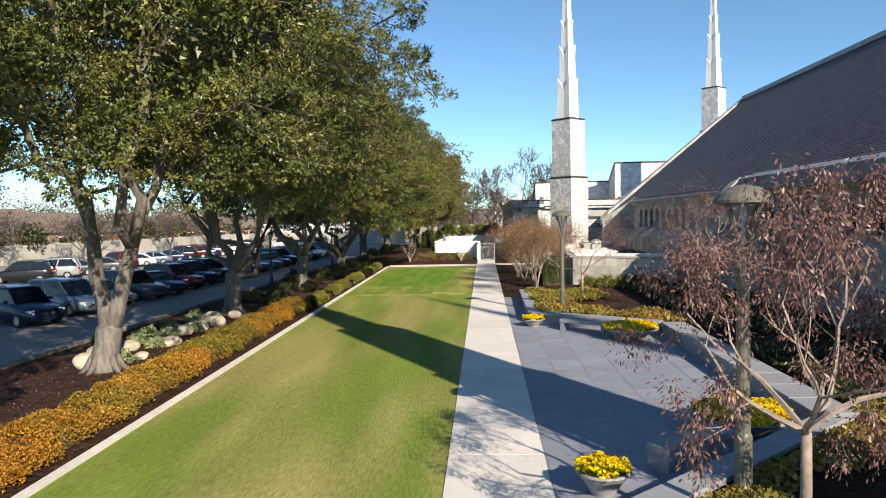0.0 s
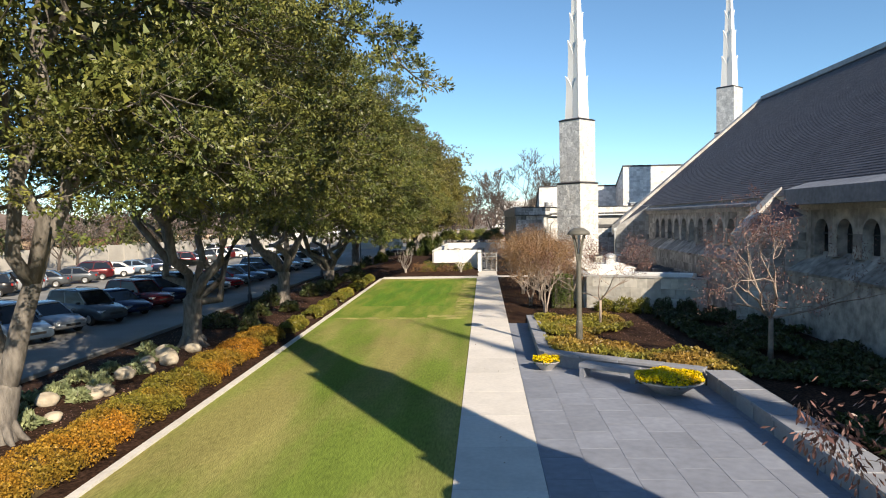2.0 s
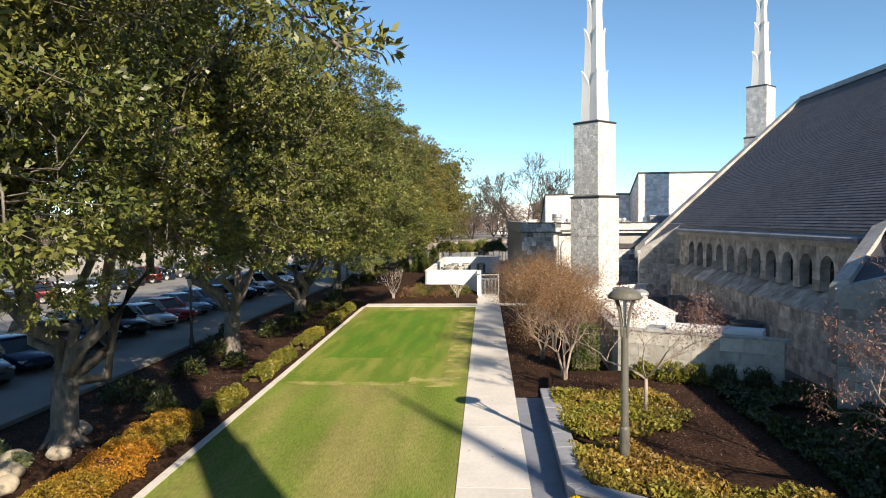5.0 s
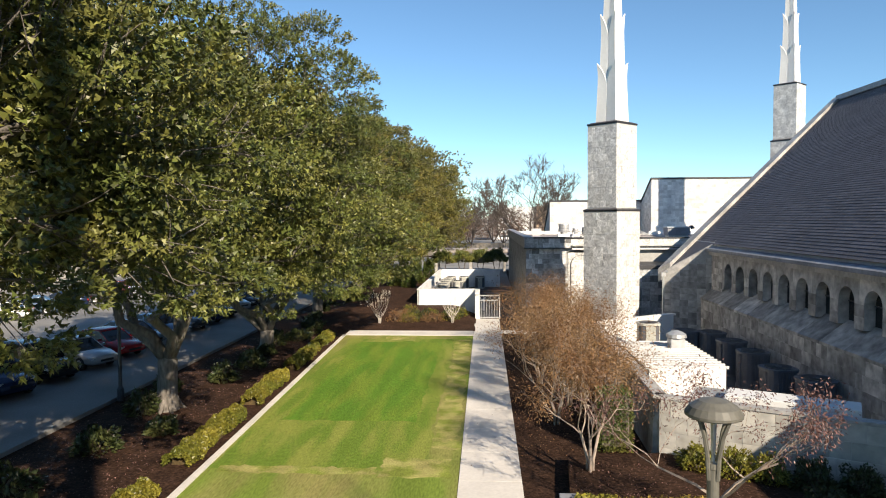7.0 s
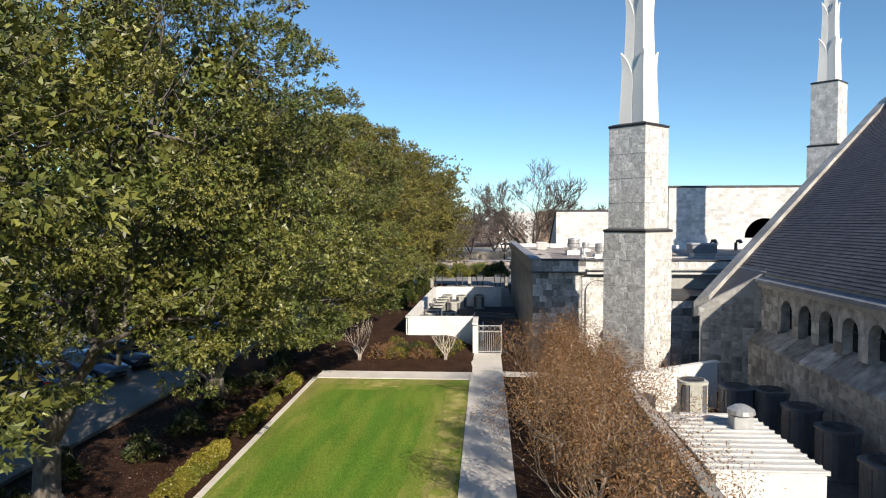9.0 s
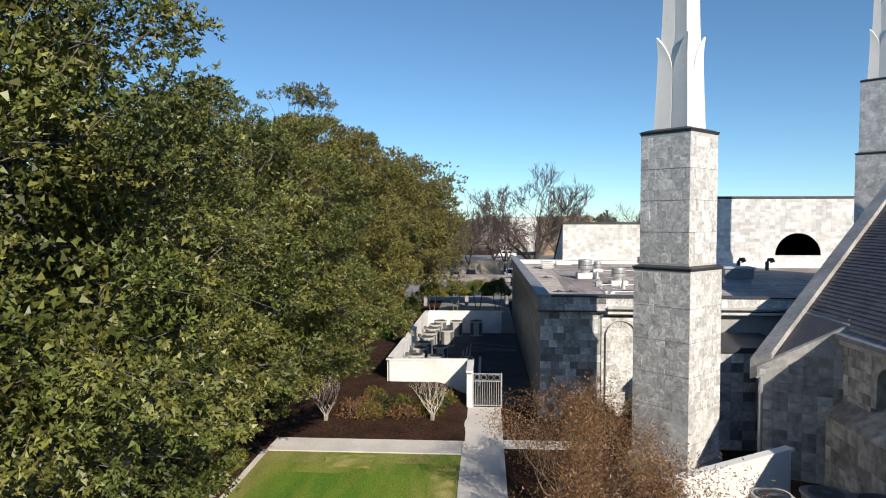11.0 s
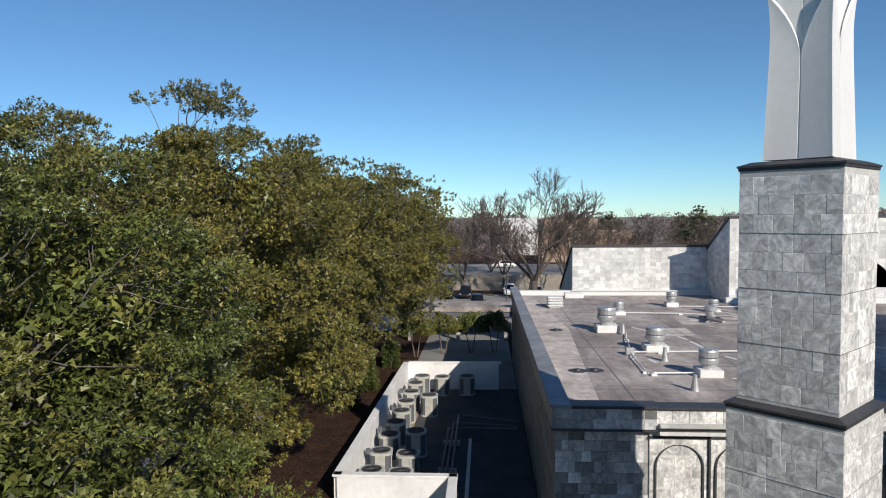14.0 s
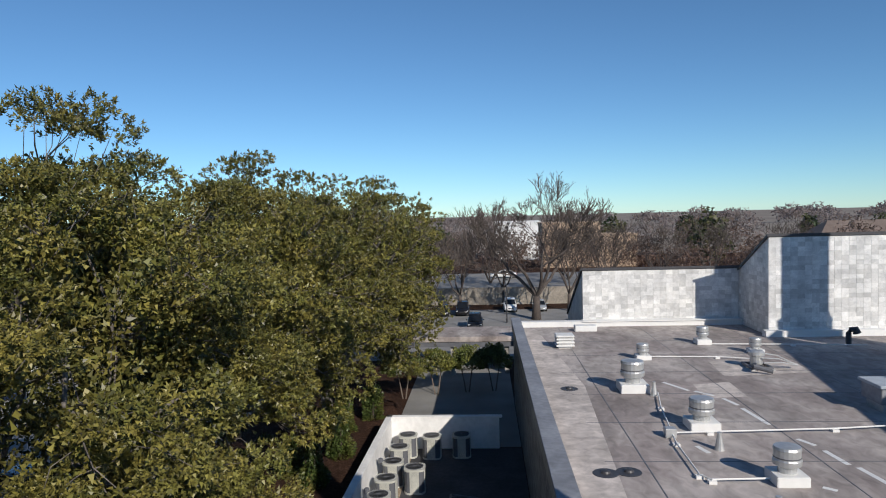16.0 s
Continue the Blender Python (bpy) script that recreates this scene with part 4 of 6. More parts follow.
M["roofing_pale"] = material("pale_roof_felt", (0.52, 0.465, 0.425), 0.9, scales=(2.5, 0.5), amount=(0.24, 0.26), bump=0.2, distort=0.6)
tagged(part("roof_felt", bm, M["roofing_pale"]), label="paler felt patches on the flat roof", category="roof felt", kind="stuff")
bm = bmesh.new()
for y in (72.5, 76.6, 80.8, 85, 89.2, 93.4, 97.6):
    box(bm, 5.6, 33.5, y - 0.02, y + 0.02, 5.6, 5.609)
for x in (6.9, 12.6, 18.4, 24.2):
    box(bm, x - 0.02, x + 0.02, 68.8, 103, 5.6, 5.607)
tagged(part("roof_seam", bm, M["ac_dark"]), label="dark overlapped seams of the roof membrane", category="roof seam", kind="stuff")
for x, y in ((5.45, 75.6), (6.2, 75.7), (5.6, 86.0)):
    bm = bmesh.new()
    lathe(bm, [(0.42, 0), (0.40, 0.012), (0.16, 0.02), (0.13, 0.08), (0.04, 0.1)], 16)
    tagged(part("roof_drain", bm, M["cap"], at=pose(x, y, 5.605)), label="round cast iron roof drain", category="roof drain", group="roof drains")

# ---- garden materials ----
def leafy(name, colour, tint, per=0.5, trans=0.25, rough=0.5, tscale=0.8, spec=0.4):
    m = material(name, colour, rough * 0.8, scales=(0.6, 0.2), amount=(0.2, 0.2), bump=0, per_piece=per, island=True, tint=(tint, tscale), spec=spec)
    nt = m.node_tree
    b = nt.nodes["Principled BSDF"]
    src = b.inputs["Base Color"].links[0].from_socket
    tr = nt.nodes.new("ShaderNodeBsdfTranslucent")
    mix = nt.nodes.new("ShaderNodeMixShader")
    mix.inputs[0].default_value = trans
    nt.links.new(src, tr.inputs["Color"])
    nt.links.new(b.outputs[0], mix.inputs[1]), nt.links.new(tr.outputs[0], mix.inputs[2])
    out = [n_ for n_ in nt.nodes if n_.type == "OUTPUT_MATERIAL"][0]
    nt.links.new(mix.outputs[0], out.inputs["Surface"])
    return m


M["oak"] = leafy("live_oak_leaf", (0.092, 0.115, 0.028), (0.155, 0.155, 0.04), 0.6, trans=0.04, rough=0.56, spec=0.45)
M["oak_b"] = leafy("live_oak_leaf_olive", (0.124, 0.124, 0.03), (0.176, 0.152, 0.037), 0.6, trans=0.04, rough=0.56, spec=0.45)
M["hedge_orange"] = leafy("orange_hedge_leaf", (0.39, 0.18, 0.028), (0.23, 0.2, 0.038), 0.5, tscale=0.28, spec=0.15)
M["hedge_green"] = leafy("olive_hedge_leaf", (0.135, 0.145, 0.026), (0.23, 0.2, 0.034), 0.45)
M["cover"] = leafy("yellow_green_ground_cover", (0.24, 0.22, 0.04), (0.32, 0.20, 0.05), 0.45, tscale=0.5)
M["flower"] = leafy("yellow_pansy_petal", (0.80, 0.62, 0.012), (0.72, 0.46, 0.01), 0.25, trans=0.15)
M["flower_leaf"] = leafy("dark_pansy_leaf", (0.05, 0.09, 0.02), (0.07, 0.10, 0.02), 0.4)
M["shrub"] = leafy("dark_green_shrub_leaf", (0.045, 0.065, 0.022), (0.08, 0.085, 0.03), 0.5)
M["column_leaf"] = leafy("fresh_green_shrub_leaf", (0.08, 0.115, 0.03), (0.12, 0.12, 0.03), 0.5)
M["myrtle"] = leafy("rust_myrtle_leaf", (0.215, 0.11, 0.052), (0.27, 0.165, 0.08), 0.5)
M["dead_leaf"] = leafy("dull_red_dead_leaf", (0.17, 0.085, 0.075), (0.25, 0.145, 0.125), 0.5)
M["agave"] = leafy("grey_green_yucca_leaf", (0.22, 0.26, 0.13), (0.33, 0.36, 0.19), 0.3)
M["hedge_twig"] = material("brown_hedge_twig", (0.075, 0.05, 0.02), 0.95, scales=(14, 2), amount=(0.4, 0.3), bump=0.8)
M["pale_bark"] = material("smooth_pale_bark", (0.36, 0.29, 0.24), 0.8, scales=(8, 1.5), amount=(0.2, 0.25), bump=0.3, stretch=(1, 1, 0.4))
M["grey_bark"] = material("grey_winter_bark", (0.15, 0.12, 0.10), 0.9, scales=(8, 1.5), amount=(0.25, 0.25), bump=0.4)
M["white_stem"] = material("white_stem_bark", (0.62, 0.56, 0.49), 0.8, scales=(8, 2), amount=(0.15, 0.15), bump=0.2)
M["planter"] = material("blue_grey_planter_stone", (0.27, 0.28, 0.31), 0.7, scales=(7, 1), amount=(0.1, 0.12), bump=0.15, per_piece=0.06)
M["bronze"] = material("painted_lamp_bronze", (0.13, 0.125, 0.105), 0.5, scales=(9, 1), amount=(0.12, 0.15), bump=0.1)
M["bowl"] = material("cast_stone_bowl", (0.30, 0.29, 0.29), 0.8, scales=(8, 1), amount=(0.12, 0.15), bump=0.2)
M["rock"] = material("tan_field_stone", (0.46, 0.40, 0.31), 0.9, scales=(4, 1), amount=(0.2, 0.2), bump=0.6)


def quads(name, centres, size, mat, parent, seed=0, up=0.0, aspect=0.55, outward=None, droop=0.0, tri=False):
    """Many small kite-shaped (tri: wedge-shaped) leaves in one mesh: centres (n, 3); up, outward: how far they turn to the sky or away."""
    rng = np.random.default_rng(seed)
    c = np.asarray(centres, float)
    n = len(c)
    d = rng.normal(size=(n, 3))
    d[:, 2] -= droop
    d /= np.linalg.norm(d, axis=1)[:, None]
    nr = rng.normal(size=(n, 3))
    nr[:, 2] += up
    if outward is not None:
        nr += outward
    s = np.cross(nr, d)
    s /= np.linalg.norm(s, axis=1)[:, None] + 1e-9
    L = np.reshape(size, (-1, 1)) * rng.uniform(0.65, 1.3, size=(n, 1))
    v = np.stack([c - d * L * 0.5, c + s * L * aspect * 0.5 + d * L * 0.05, c + d * L * 0.5, c - s * L * aspect * 0.5 + d * L * 0.05], axis=1).reshape(-1, 3)
    k = 3 if tri else 4
    if tri:
        v = np.stack([c - d * L * 0.4 + s * L * aspect * 0.5, c - d * L * 0.4 - s * L * aspect * 0.5, c + d * L * 0.6], axis=1).reshape(-1, 3)
    me = bpy.data.meshes.new(name)
    me.vertices.add(k * n), me.loops.add(k * n), me.polygons.add(n)
    me.vertices.foreach_set("co", v.ravel())
    me.loops.foreach_set("vertex_index", np.arange(k * n, dtype=np.int32))
    me.polygons.foreach_set("loop_start", np.arange(0, k * n, k, dtype=np.int32))
    me.update(calc_edges=True)
    me.materials.append(mat)
    ob = new(name, me)
    ob.parent = parent
    return ob


def grow(rng, p, d, length, radius, depth, lines, tips, spread=0.6, lift=0.15, kids=(2, 3), shrink=0.72, wob=0.18):
    """Grows one branch and its children; lines collects (points, radii), tips the ends."""
    pts, rad = [p.copy()], [radius]
    n = 3
    for k in range(n):
        d = (d + Vector((rng.gauss(0, wob), rng.gauss(0, wob), rng.gauss(0, wob) + lift * 0.3))).normalized()
        p = p + d * (length / n)
        pts.append(p.copy())
        rad.append(radius * (1 - 0.4 * (k + 1) / n))
    lines.append((pts, rad))
    if depth <= 0:
        tips.append(p)
        return
    for _ in range(rng.randint(*kids)):
        side = Vector((rng.gauss(0, 1), rng.gauss(0, 1), rng.gauss(0, 0.6))).normalized()
        nd = (d + side * spread * rng.uniform(0.6, 1.3) + Vector((0, 0, lift))).normalized()
        start = pts[-1] if rng.random() < 0.6 else pts[-2]
        grow(rng, start.copy(), nd, length * shrink * rng.uniform(0.8, 1.15), rad[-1] * 0.72, depth - 1, lines, tips, spread, lift, kids, shrink, wob)


def wood(lines, lo, hi, least=0.0):
    bm = bmesh.new()
    for pts, rad in lines:
        if lo <= rad[0] < hi:
            rad = [max(q, least) for q in rad]
            tube(bm, pts, rad, 8 if rad[0] > 0.12 else (5 if rad[0] > 0.04 else 3))
    return bm


# ---- live oaks ----
def sprigs(name, base, along, mat, parent, seed, size, per=10, tri=False, sprig=0.15):
    """Leaf sprigs: each a short twig end with leaves set round it, turned out and up; base and along are (n, 3)."""
    rng = np.random.default_rng(seed)
    n = len(base)
    d = along / (np.linalg.norm(along, axis=1)[:, None] + 1e-9)
    u = np.cross(d, np.array([[0.3, 0.2, 1.0]]))
    u /= np.linalg.norm(u, axis=1)[:, None] + 1e-9
    w = np.cross(d, u)
    out = []
    turn = rng.uniform(0, 6.283, n)
    for j in range(per):
        a = (turn + 2.4 * j + rng.uniform(-0.4, 0.4, n))[:, None]
        side = np.cos(a) * u + np.sin(a) * w
        s = (j + 0.6) / per
        c = base + d * sprig * s + side * 0.02 + rng.normal(size=(n, 3)) * 0.02
        ld = d * (0.35 + 0.75 * s) + side * (1.05 - 0.45 * s) + rng.normal(size=(n, 3)) * 0.2
        ld[:, 2] -= 0.12
        ld /= np.linalg.norm(ld, axis=1)[:, None]
        nm = d * 0.9 - side * 0.3 + np.array([[0, 0, 0.55]]) + rng.normal(size=(n, 3)) * 0.35
        sd = np.cross(nm, ld)
        sd /= np.linalg.norm(sd, axis=1)[:, None] + 1e-9
        nm = np.cross(ld, sd)
        L = np.reshape(size, (-1, 1)) * rng.uniform(0.7, 1.25, size=(n, 1))
        W = L * 0.23
        if tri:
            out.append(np.stack([c + sd * W * 1.5, c - sd * W * 1.5, c + ld * L], axis=1))
        else:
            out.append(np.stack([c, c + ld * L * 0.5 + sd * W + nm * L * 0.06, c + ld * L - nm * L * 0.05, c + ld * L * 0.5 - sd * W + nm * L * 0.06], axis=1))
    k = 3 if tri else 4
    v = np.concatenate(out, axis=0).reshape(-1, 3)
    m = len(v) // k
    me = bpy.data.meshes.new(name)
    me.vertices.add(k * m), me.loops.add(k * m), me.polygons.add(m)
    me.vertices.foreach_set("co", v.ravel())
    me.loops.foreach_set("vertex_index", np.arange(k * m, dtype=np.int32))
    me.polygons.foreach_set("loop_start", np.arange(0, k * m, k, dtype=np.int32))
    me.update(calc_edges=True)
    me.materials.append(mat)
    ob = new(name, me)
    ob.parent = parent
    return ob


def bend(p, q, sag, rng, n=4, wob=0.12):
    """Points of a bowed branch from p to q."""
    span = (q - p).length
    pts = []
    for k in range(n + 1):
        f = k / n
        r = p.lerp(q, f) + Vector((0, 0, sag * span * 4 * f * (1 - f)))
        if 0 < k < n:
            r += Vector((rng.gauss(0, wob), rng.gauss(0, wob), rng.gauss(0, wob))) * span * 0.25
        pts.append(r)
    return pts


def oak(seed, reach, rise, mat, n_leaf, base_z=4.6, size=0.1, tips=(), tri=False, cz=8.2, fork_z=2.4, girth=0.38, n_bough=48, lean=None, nl=6):
    """A wide evergreen oak: forked trunk, bowed limbs to lobed boughs, flat leaf pads with dark gaps between them. reach: (-x, +x, y) extents."""
    rng = random.Random(seed)
    nr = np.random.default_rng(seed)
    t = empty("oak_tree", label="large evergreen live oak with a forked trunk in the mulch bed", category="tree", group="oaks along the lawn")
    boughs, pads = [], []
    for i in range(n_bough):
        zz = 0.94 - 1.52 * (i + 0.5) / n_bough
        a = 2.39996 * i + rng.uniform(-0.25, 0.25)
        q = math.sqrt(max(0.0, 1 - zz * zz))
        v = Vector((q * math.cos(a), q * math.sin(a), zz))
        k = rng.uniform(0.76, 0.87) * (0.98 + 0.2 * noise.noise(v * 2.3 + Vector((seed * 3.1, 0, 0))))
        k *= 1 + 0.12 * min(0.0, v.z) - 0.28 * max(0.0, v.z - 0.72)
        ex = reach[1] if v.x > 0 else reach[0]
        hz = (rise - cz) if v.z > 0 else (cz - base_z) / 0.6
        boughs.append((Vector((v.x * ex * k, v.y * reach[2] * k, cz + v.z * hz * k)), rng.uniform(1.45, 2.1), v))
    for p, R, v in boughs:
        for _ in range(rng.randint(10, 13)):
            w = Vector((rng.gauss(0, 1), rng.gauss(0, 1), rng.gauss(0, 1))).normalized() * 0.95 + v * 0.75 + Vector((0, 0, 0.15))
            w.normalize()
            f = R * rng.uniform(0.66, 1.05)
            pads.append((p + Vector((w.x * f, w.y * f, w.z * f * 0.85)), rng.uniform(0.42, 0.85), w, p))
    for x, y, z, r in tips:
        pads.append((Vector((x, y, z)), r, Vector((1, -0.4, -0.1)), None))
    per = 10
    share = [r * r * (1.5 if p.x > -1.5 else 0.4) * (1.0 if b is not None else 2.2) for p, r, w, b in pads]
    base, along, sizes, core = [], [], [], []
    for (p, r, w, b), s_ in zip(pads, share):
        m = max(4, int(n_leaf / per * s_ / sum(share)))
        g = nr.normal(size=(m, 3)) * np.array([[1, 1, 0.5]]) + np.array(w)[None, :] * 0.55
        g /= np.linalg.norm(g, axis=1)[:, None]
        base.append(g * r * nr.uniform(0.35, 1.15, size=(m, 1)) ** 0.5 * np.array([[1.1, 1.1, 0.66]]) + np.array(p))
        along.append(g * 0.8 + np.array(w)[None, :] * 0.45 + np.array([[0, 0, 0.3]]) + nr.normal(size=(m, 3)) * 0.3)
        sizes.append(np.full(m, size if p.x > -1.0 else size * 1.2))
    sprigs("crown", np.concatenate(base), np.concatenate(along), mat, t, seed, np.concatenate(sizes), per, tri)
    # leaves deep inside the boughs and the crown
    for p, R, v in boughs:
        m = 1000
        g = nr.normal(size=(m, 3))
        g /= np.linalg.norm(g, axis=1)[:, None]
        core.append(g * R * nr.uniform(0.05, 1.0, size=(m, 1)) ** 0.45 * 0.62 * np.array([[1.0, 1.0, 0.8]]) + np.array(p) - np.array(v) * 0.6)
        g = np.clip(nr.normal(size=(360, 3)), -1.6, 1.6) * np.array([[1.2, 1.2, 0.8]])
        core.append(nr.normal(size=(150, 3)) * 0.55 + np.array(p) * np.array([[0.84, 0.84, 1.0]]) + np.array([[0, 0, 0.16 * (cz - p.z)]]))
        core.append(g + np.array(p) * np.array([[0.6, 0.6, 1.0]]) + np.array([[0, 0, 0.38 * (cz - p.z)]]))
    quads("inner_foliage", np.concatenate(core), 0.185, mat, t, seed + 50, up=0.3, aspect=0.62, tri=True)
    # trunk, limbs to the boughs, twigs to the pads
    fork = Vector((rng.uniform(-0.15, 0.15), rng.uniform(-0.15, 0.15), fork_z))
    bm = bmesh.new()
    tube(bm, [(0, 0, -0.15), (0, 0, 0.1), (0, 0, 0.4), fork * 0.65, fork, fork + Vector((0, 0, 0.3))], [girth * 1.42, girth * 1.18, girth * 1.04, girth * 0.98, girth * 1.0, girth * 0.5], 14)
    for k in range(6):
        a = k * math.pi / 3 + rng.random()
        c, s_ = math.cos(a) * girth, math.sin(a) * girth
        tube(bm, [(0.8 * c, 0.8 * s_, 0.45), (1.35 * c, 1.35 * s_, 0.08), (2.0 * c, 2.0 * s_, -0.12)], [0.12, 0.1, 0.04], 6)
    part("trunk", bm, M["bark"], t, smooth=True)
    heads = []
    for k in range(nl):
        a = 2 * math.pi * (k + 0.5) / nl + rng.uniform(-0.3, 0.3)
        ex = reach[1] if math.cos(a) > 0 else reach[0]
        far = rng.uniform(0.36, 0.5)
        heads.append(Vector((math.cos(a) * ex * far, math.sin(a) * reach[2] * far, cz + rng.uniform(-0.6, 2.6))))
    if lean:
        heads[0], heads[1] = Vector(lean[0]), Vector(lean[1])
    owned = [[] for _ in heads]
    for b in boughs:
        owned[min(range(nl), key=lambda h: (heads[h] - b[0]).length)].append(b)
    stems = []
    for i, (h, mine) in enumerate(zip(heads, owned)):
        lines = []
        r0 = girth * rng.uniform(0.5, 0.66)
        if lean and i < 2:
            r0 = girth * 0.72
            limb = bend(fork + Vector((0, 0, -0.2)), h, -0.02, rng, 7, 0.07)
            stems.append(limb)
        elif lean:
            limb = bend(min(stems, key=lambda s_: (s_[7] - h).length)[rng.randint(3, 4)], h, 0.04, rng, 7, 0.16)
            r0 *= 0.75
        else:
            limb = bend(fork + Vector((0, 0, -0.1)), h, -0.10, rng, 7, 0.16)
        lines.append((limb, [r0 * (1 - 0.58 * j / 7) for j in range(8)]))
        for p, R, v in mine:
            s0 = limb[rng.randint(3, 7)]
            q = min(limb[3:], key=lambda c: (c - p).length)
            s0 = q if rng.random() < 0.6 else s0
            arm = bend(s0, p, -0.06, rng, 5, 0.2)
            lines.append((arm, [0.085, 0.075, 0.065, 0.055, 0.045, 0.03]))
            for pp, r, w, b in pads:
                if b is p:
                    twig = bend(arm[rng.randint(2, 5)], pp + w * r * 0.4, -0.05, rng, 3, 0.22)
                    lines.append((twig, [0.028, 0.022, 0.015, 0.007]))
        bm = wood(lines, 0.0, 9)
        part("limb", bm, M["bark"], t, smooth=True)
    if tips:
        ends = [Vector(q[:3]) for q in tips]
        root = min(boughs, key=lambda b: (b[0] - ends[-1]).length)[0]
        spine = [root] + ends[::-1]
        bm = bmesh.new()
        tube(bm, spine, [0.06 - 0.05 * j / len(spine) for j in range(len(spine))], 5)
        for a, b in zip(spine, spine[1:]):
            for _ in range(4):
                o = a.lerp(b, rng.random())
                tube(bm, [o, o + Vector((rng.uniform(-0.1, 0.5), rng.uniform(-0.4, 0.4), rng.uniform(-0.35, 0.3)))], [0.014, 0.005], 4)
        part("limb", bm, M["bark"], t, smooth=True)
    return t


oaks = [
    oak(11, (8.5, 9.0, 7.2), 17.0, M["oak"], 118000, base_z=4.3, size=0.108, cz=10.2, fork_z=1.25, girth=0.40, lean=((-1.1, 0.6, 7.6), (2.1, 0.7, 7.6)), tips=((10.8, -1.1, 8.05, 0.3), (10.45, -0.75, 8.35, 0.4), (9.95, -0.1, 8.9, 0.5), (9.75, 0.9, 9.5, 0.55), (9.85, 1.7, 9.9, 0.4), (9.05, 0.7, 9.7, 0.8), (8.05, 0.6, 10.2, 1.0), (9.3, 0.8, 10.9, 0.8), (9.9, 0.5, 11.3, 0.6), (9.4, 0.6, 11.9, 0.7))),
    oak(12, (8.5, 8.9, 7.4), 17.0, M["oak"], 160000, base_z=3.7, size=0.09, tri=True, cz=9.0, fork_z=2.0),
    oak(13, (8.6, 9.6, 7.4), 17.6, M["oak_b"], 175000, base_z=2.6, size=0.1, tri=True, cz=9.0, fork_z=2.2),
    oak(14, (8.5, 7.9, 7.0), 16.4, M["oak"], 98000, base_z=5.7, size=0.108, tri=True, cz=9.2, fork_z=2.0),
    oak(13, (8.6, 9.6, 7.4), 17.6, M["oak_b"], 85000, base_z=2.6, size=0.135, tri=True, cz=9.0, fork_z=2.2)]
OAKS = [(0, -11.25, 19.2, 0, 1.0), (3, -11.75, 31.4, 0, 1.0), (1, -12.0, 45.3, 0, 1.0), (1, -11.9, 57.2, 20, 1.03), (2, -12.3, 71.0, 0, 1.0), (4, -11.6, 84.5, 60, 1.0), (4, -9.0, 98.5, 140, 1.0), (4, -10.5, 112.0, -25, 1.0), (3, -12.4, 6.4, -15, 0.8)]
done = set()
for k, x, y, a, wide in OAKS:
    m = pose(x, y, -0.7 if y == 57.2 else 0, 0, 0, a) @ Matrix.Diagonal((wide, wide, 0.93 if y == 57.2 else 1.0, 1.0))
    if k not in done:
        oaks[k].matrix_basis = m
        done.add(k)
    else:
        copy_thing(oaks[k], m)

# ---- hedges, ground cover, shrubs ----
def hedge(name, x0, y0, x1, y1, width, height, mat, label, n, size=0.075, seed=1, wood_mat=None):
    """A low clipped hedge along a line: a twiggy core and thousands of small leaves on an uneven top."""
    t = empty(name, label=label, category="hedge")
    nr = np.random.default_rng(seed)
    L = math.hypot(x1 - x0, y1 - y0)
    dx, dy = (x1 - x0) / L, (y1 - y0) / L
    s = nr.uniform(0, L, n)
    a = nr.uniform(0, math.pi, n)
    lump = 1 + 0.16 * np.sin(s * 2.1 + seed) + 0.14 * np.sin(s * 5.3 + 2 * seed) * np.cos(a * 2) + 0.12 * np.sin(s * 11 + 3 * a)
    ragged_ = 1 + 0.16 * np.sin(s * 1.7 + 1.3 * seed + np.sign(np.cos(a))) + 0.12 * np.sin(s * 4.6 + 2.1 * seed + 2 * np.sign(np.cos(a)))
    k = nr.uniform(0.72, 1.02, n)
    w = np.cos(a) * width / 2 * k * ragged_
    z = np.abs(np.sin(a)) ** 0.55 * height * k * lump
    c = np.stack([x0 + dx * s - dy * w, y0 + dy * s + dx * w, z], axis=1)
    o = np.stack([-dy * np.cos(a), dx * np.cos(a), np.sin(a)], axis=1) * 0.8
    quads("foliage", c, size * 1.2, mat, t, seed, up=0.3, outward=o, aspect=0.75, tri=True)
    bm = bmesh.new()
    m = int(L / 0.4)
    sec = []
    for i in range(m + 1):
        q = 0.3 + i / m * (L - 0.6)
        l = 1 + 0.09 * math.sin(q * 2.1 + seed) + 0.06 * math.sin(q * 5.3 + 2 * seed)
        sec.append([bm.verts.new((x0 + dx * q - dy * math.cos(b) * width * 0.36, y0 + dy * q + dx * math.cos(b) * width * 0.36, max(-0.03, abs(math.sin(b)) ** 0.6 * height * 0.72 * l - 0.03))) for b in [math.pi * j / 6 for j in range(7)]])
    for p, q in zip(sec, sec[1:]):
        for j in range(6):
            bm.faces.new((p[j], p[j + 1], q[j + 1], q[j]))
    bm.faces.new(sec[0]), bm.faces.new(sec[-1][::-1])
    part("twig_core", bm, M["hedge_twig"], t)
    return t


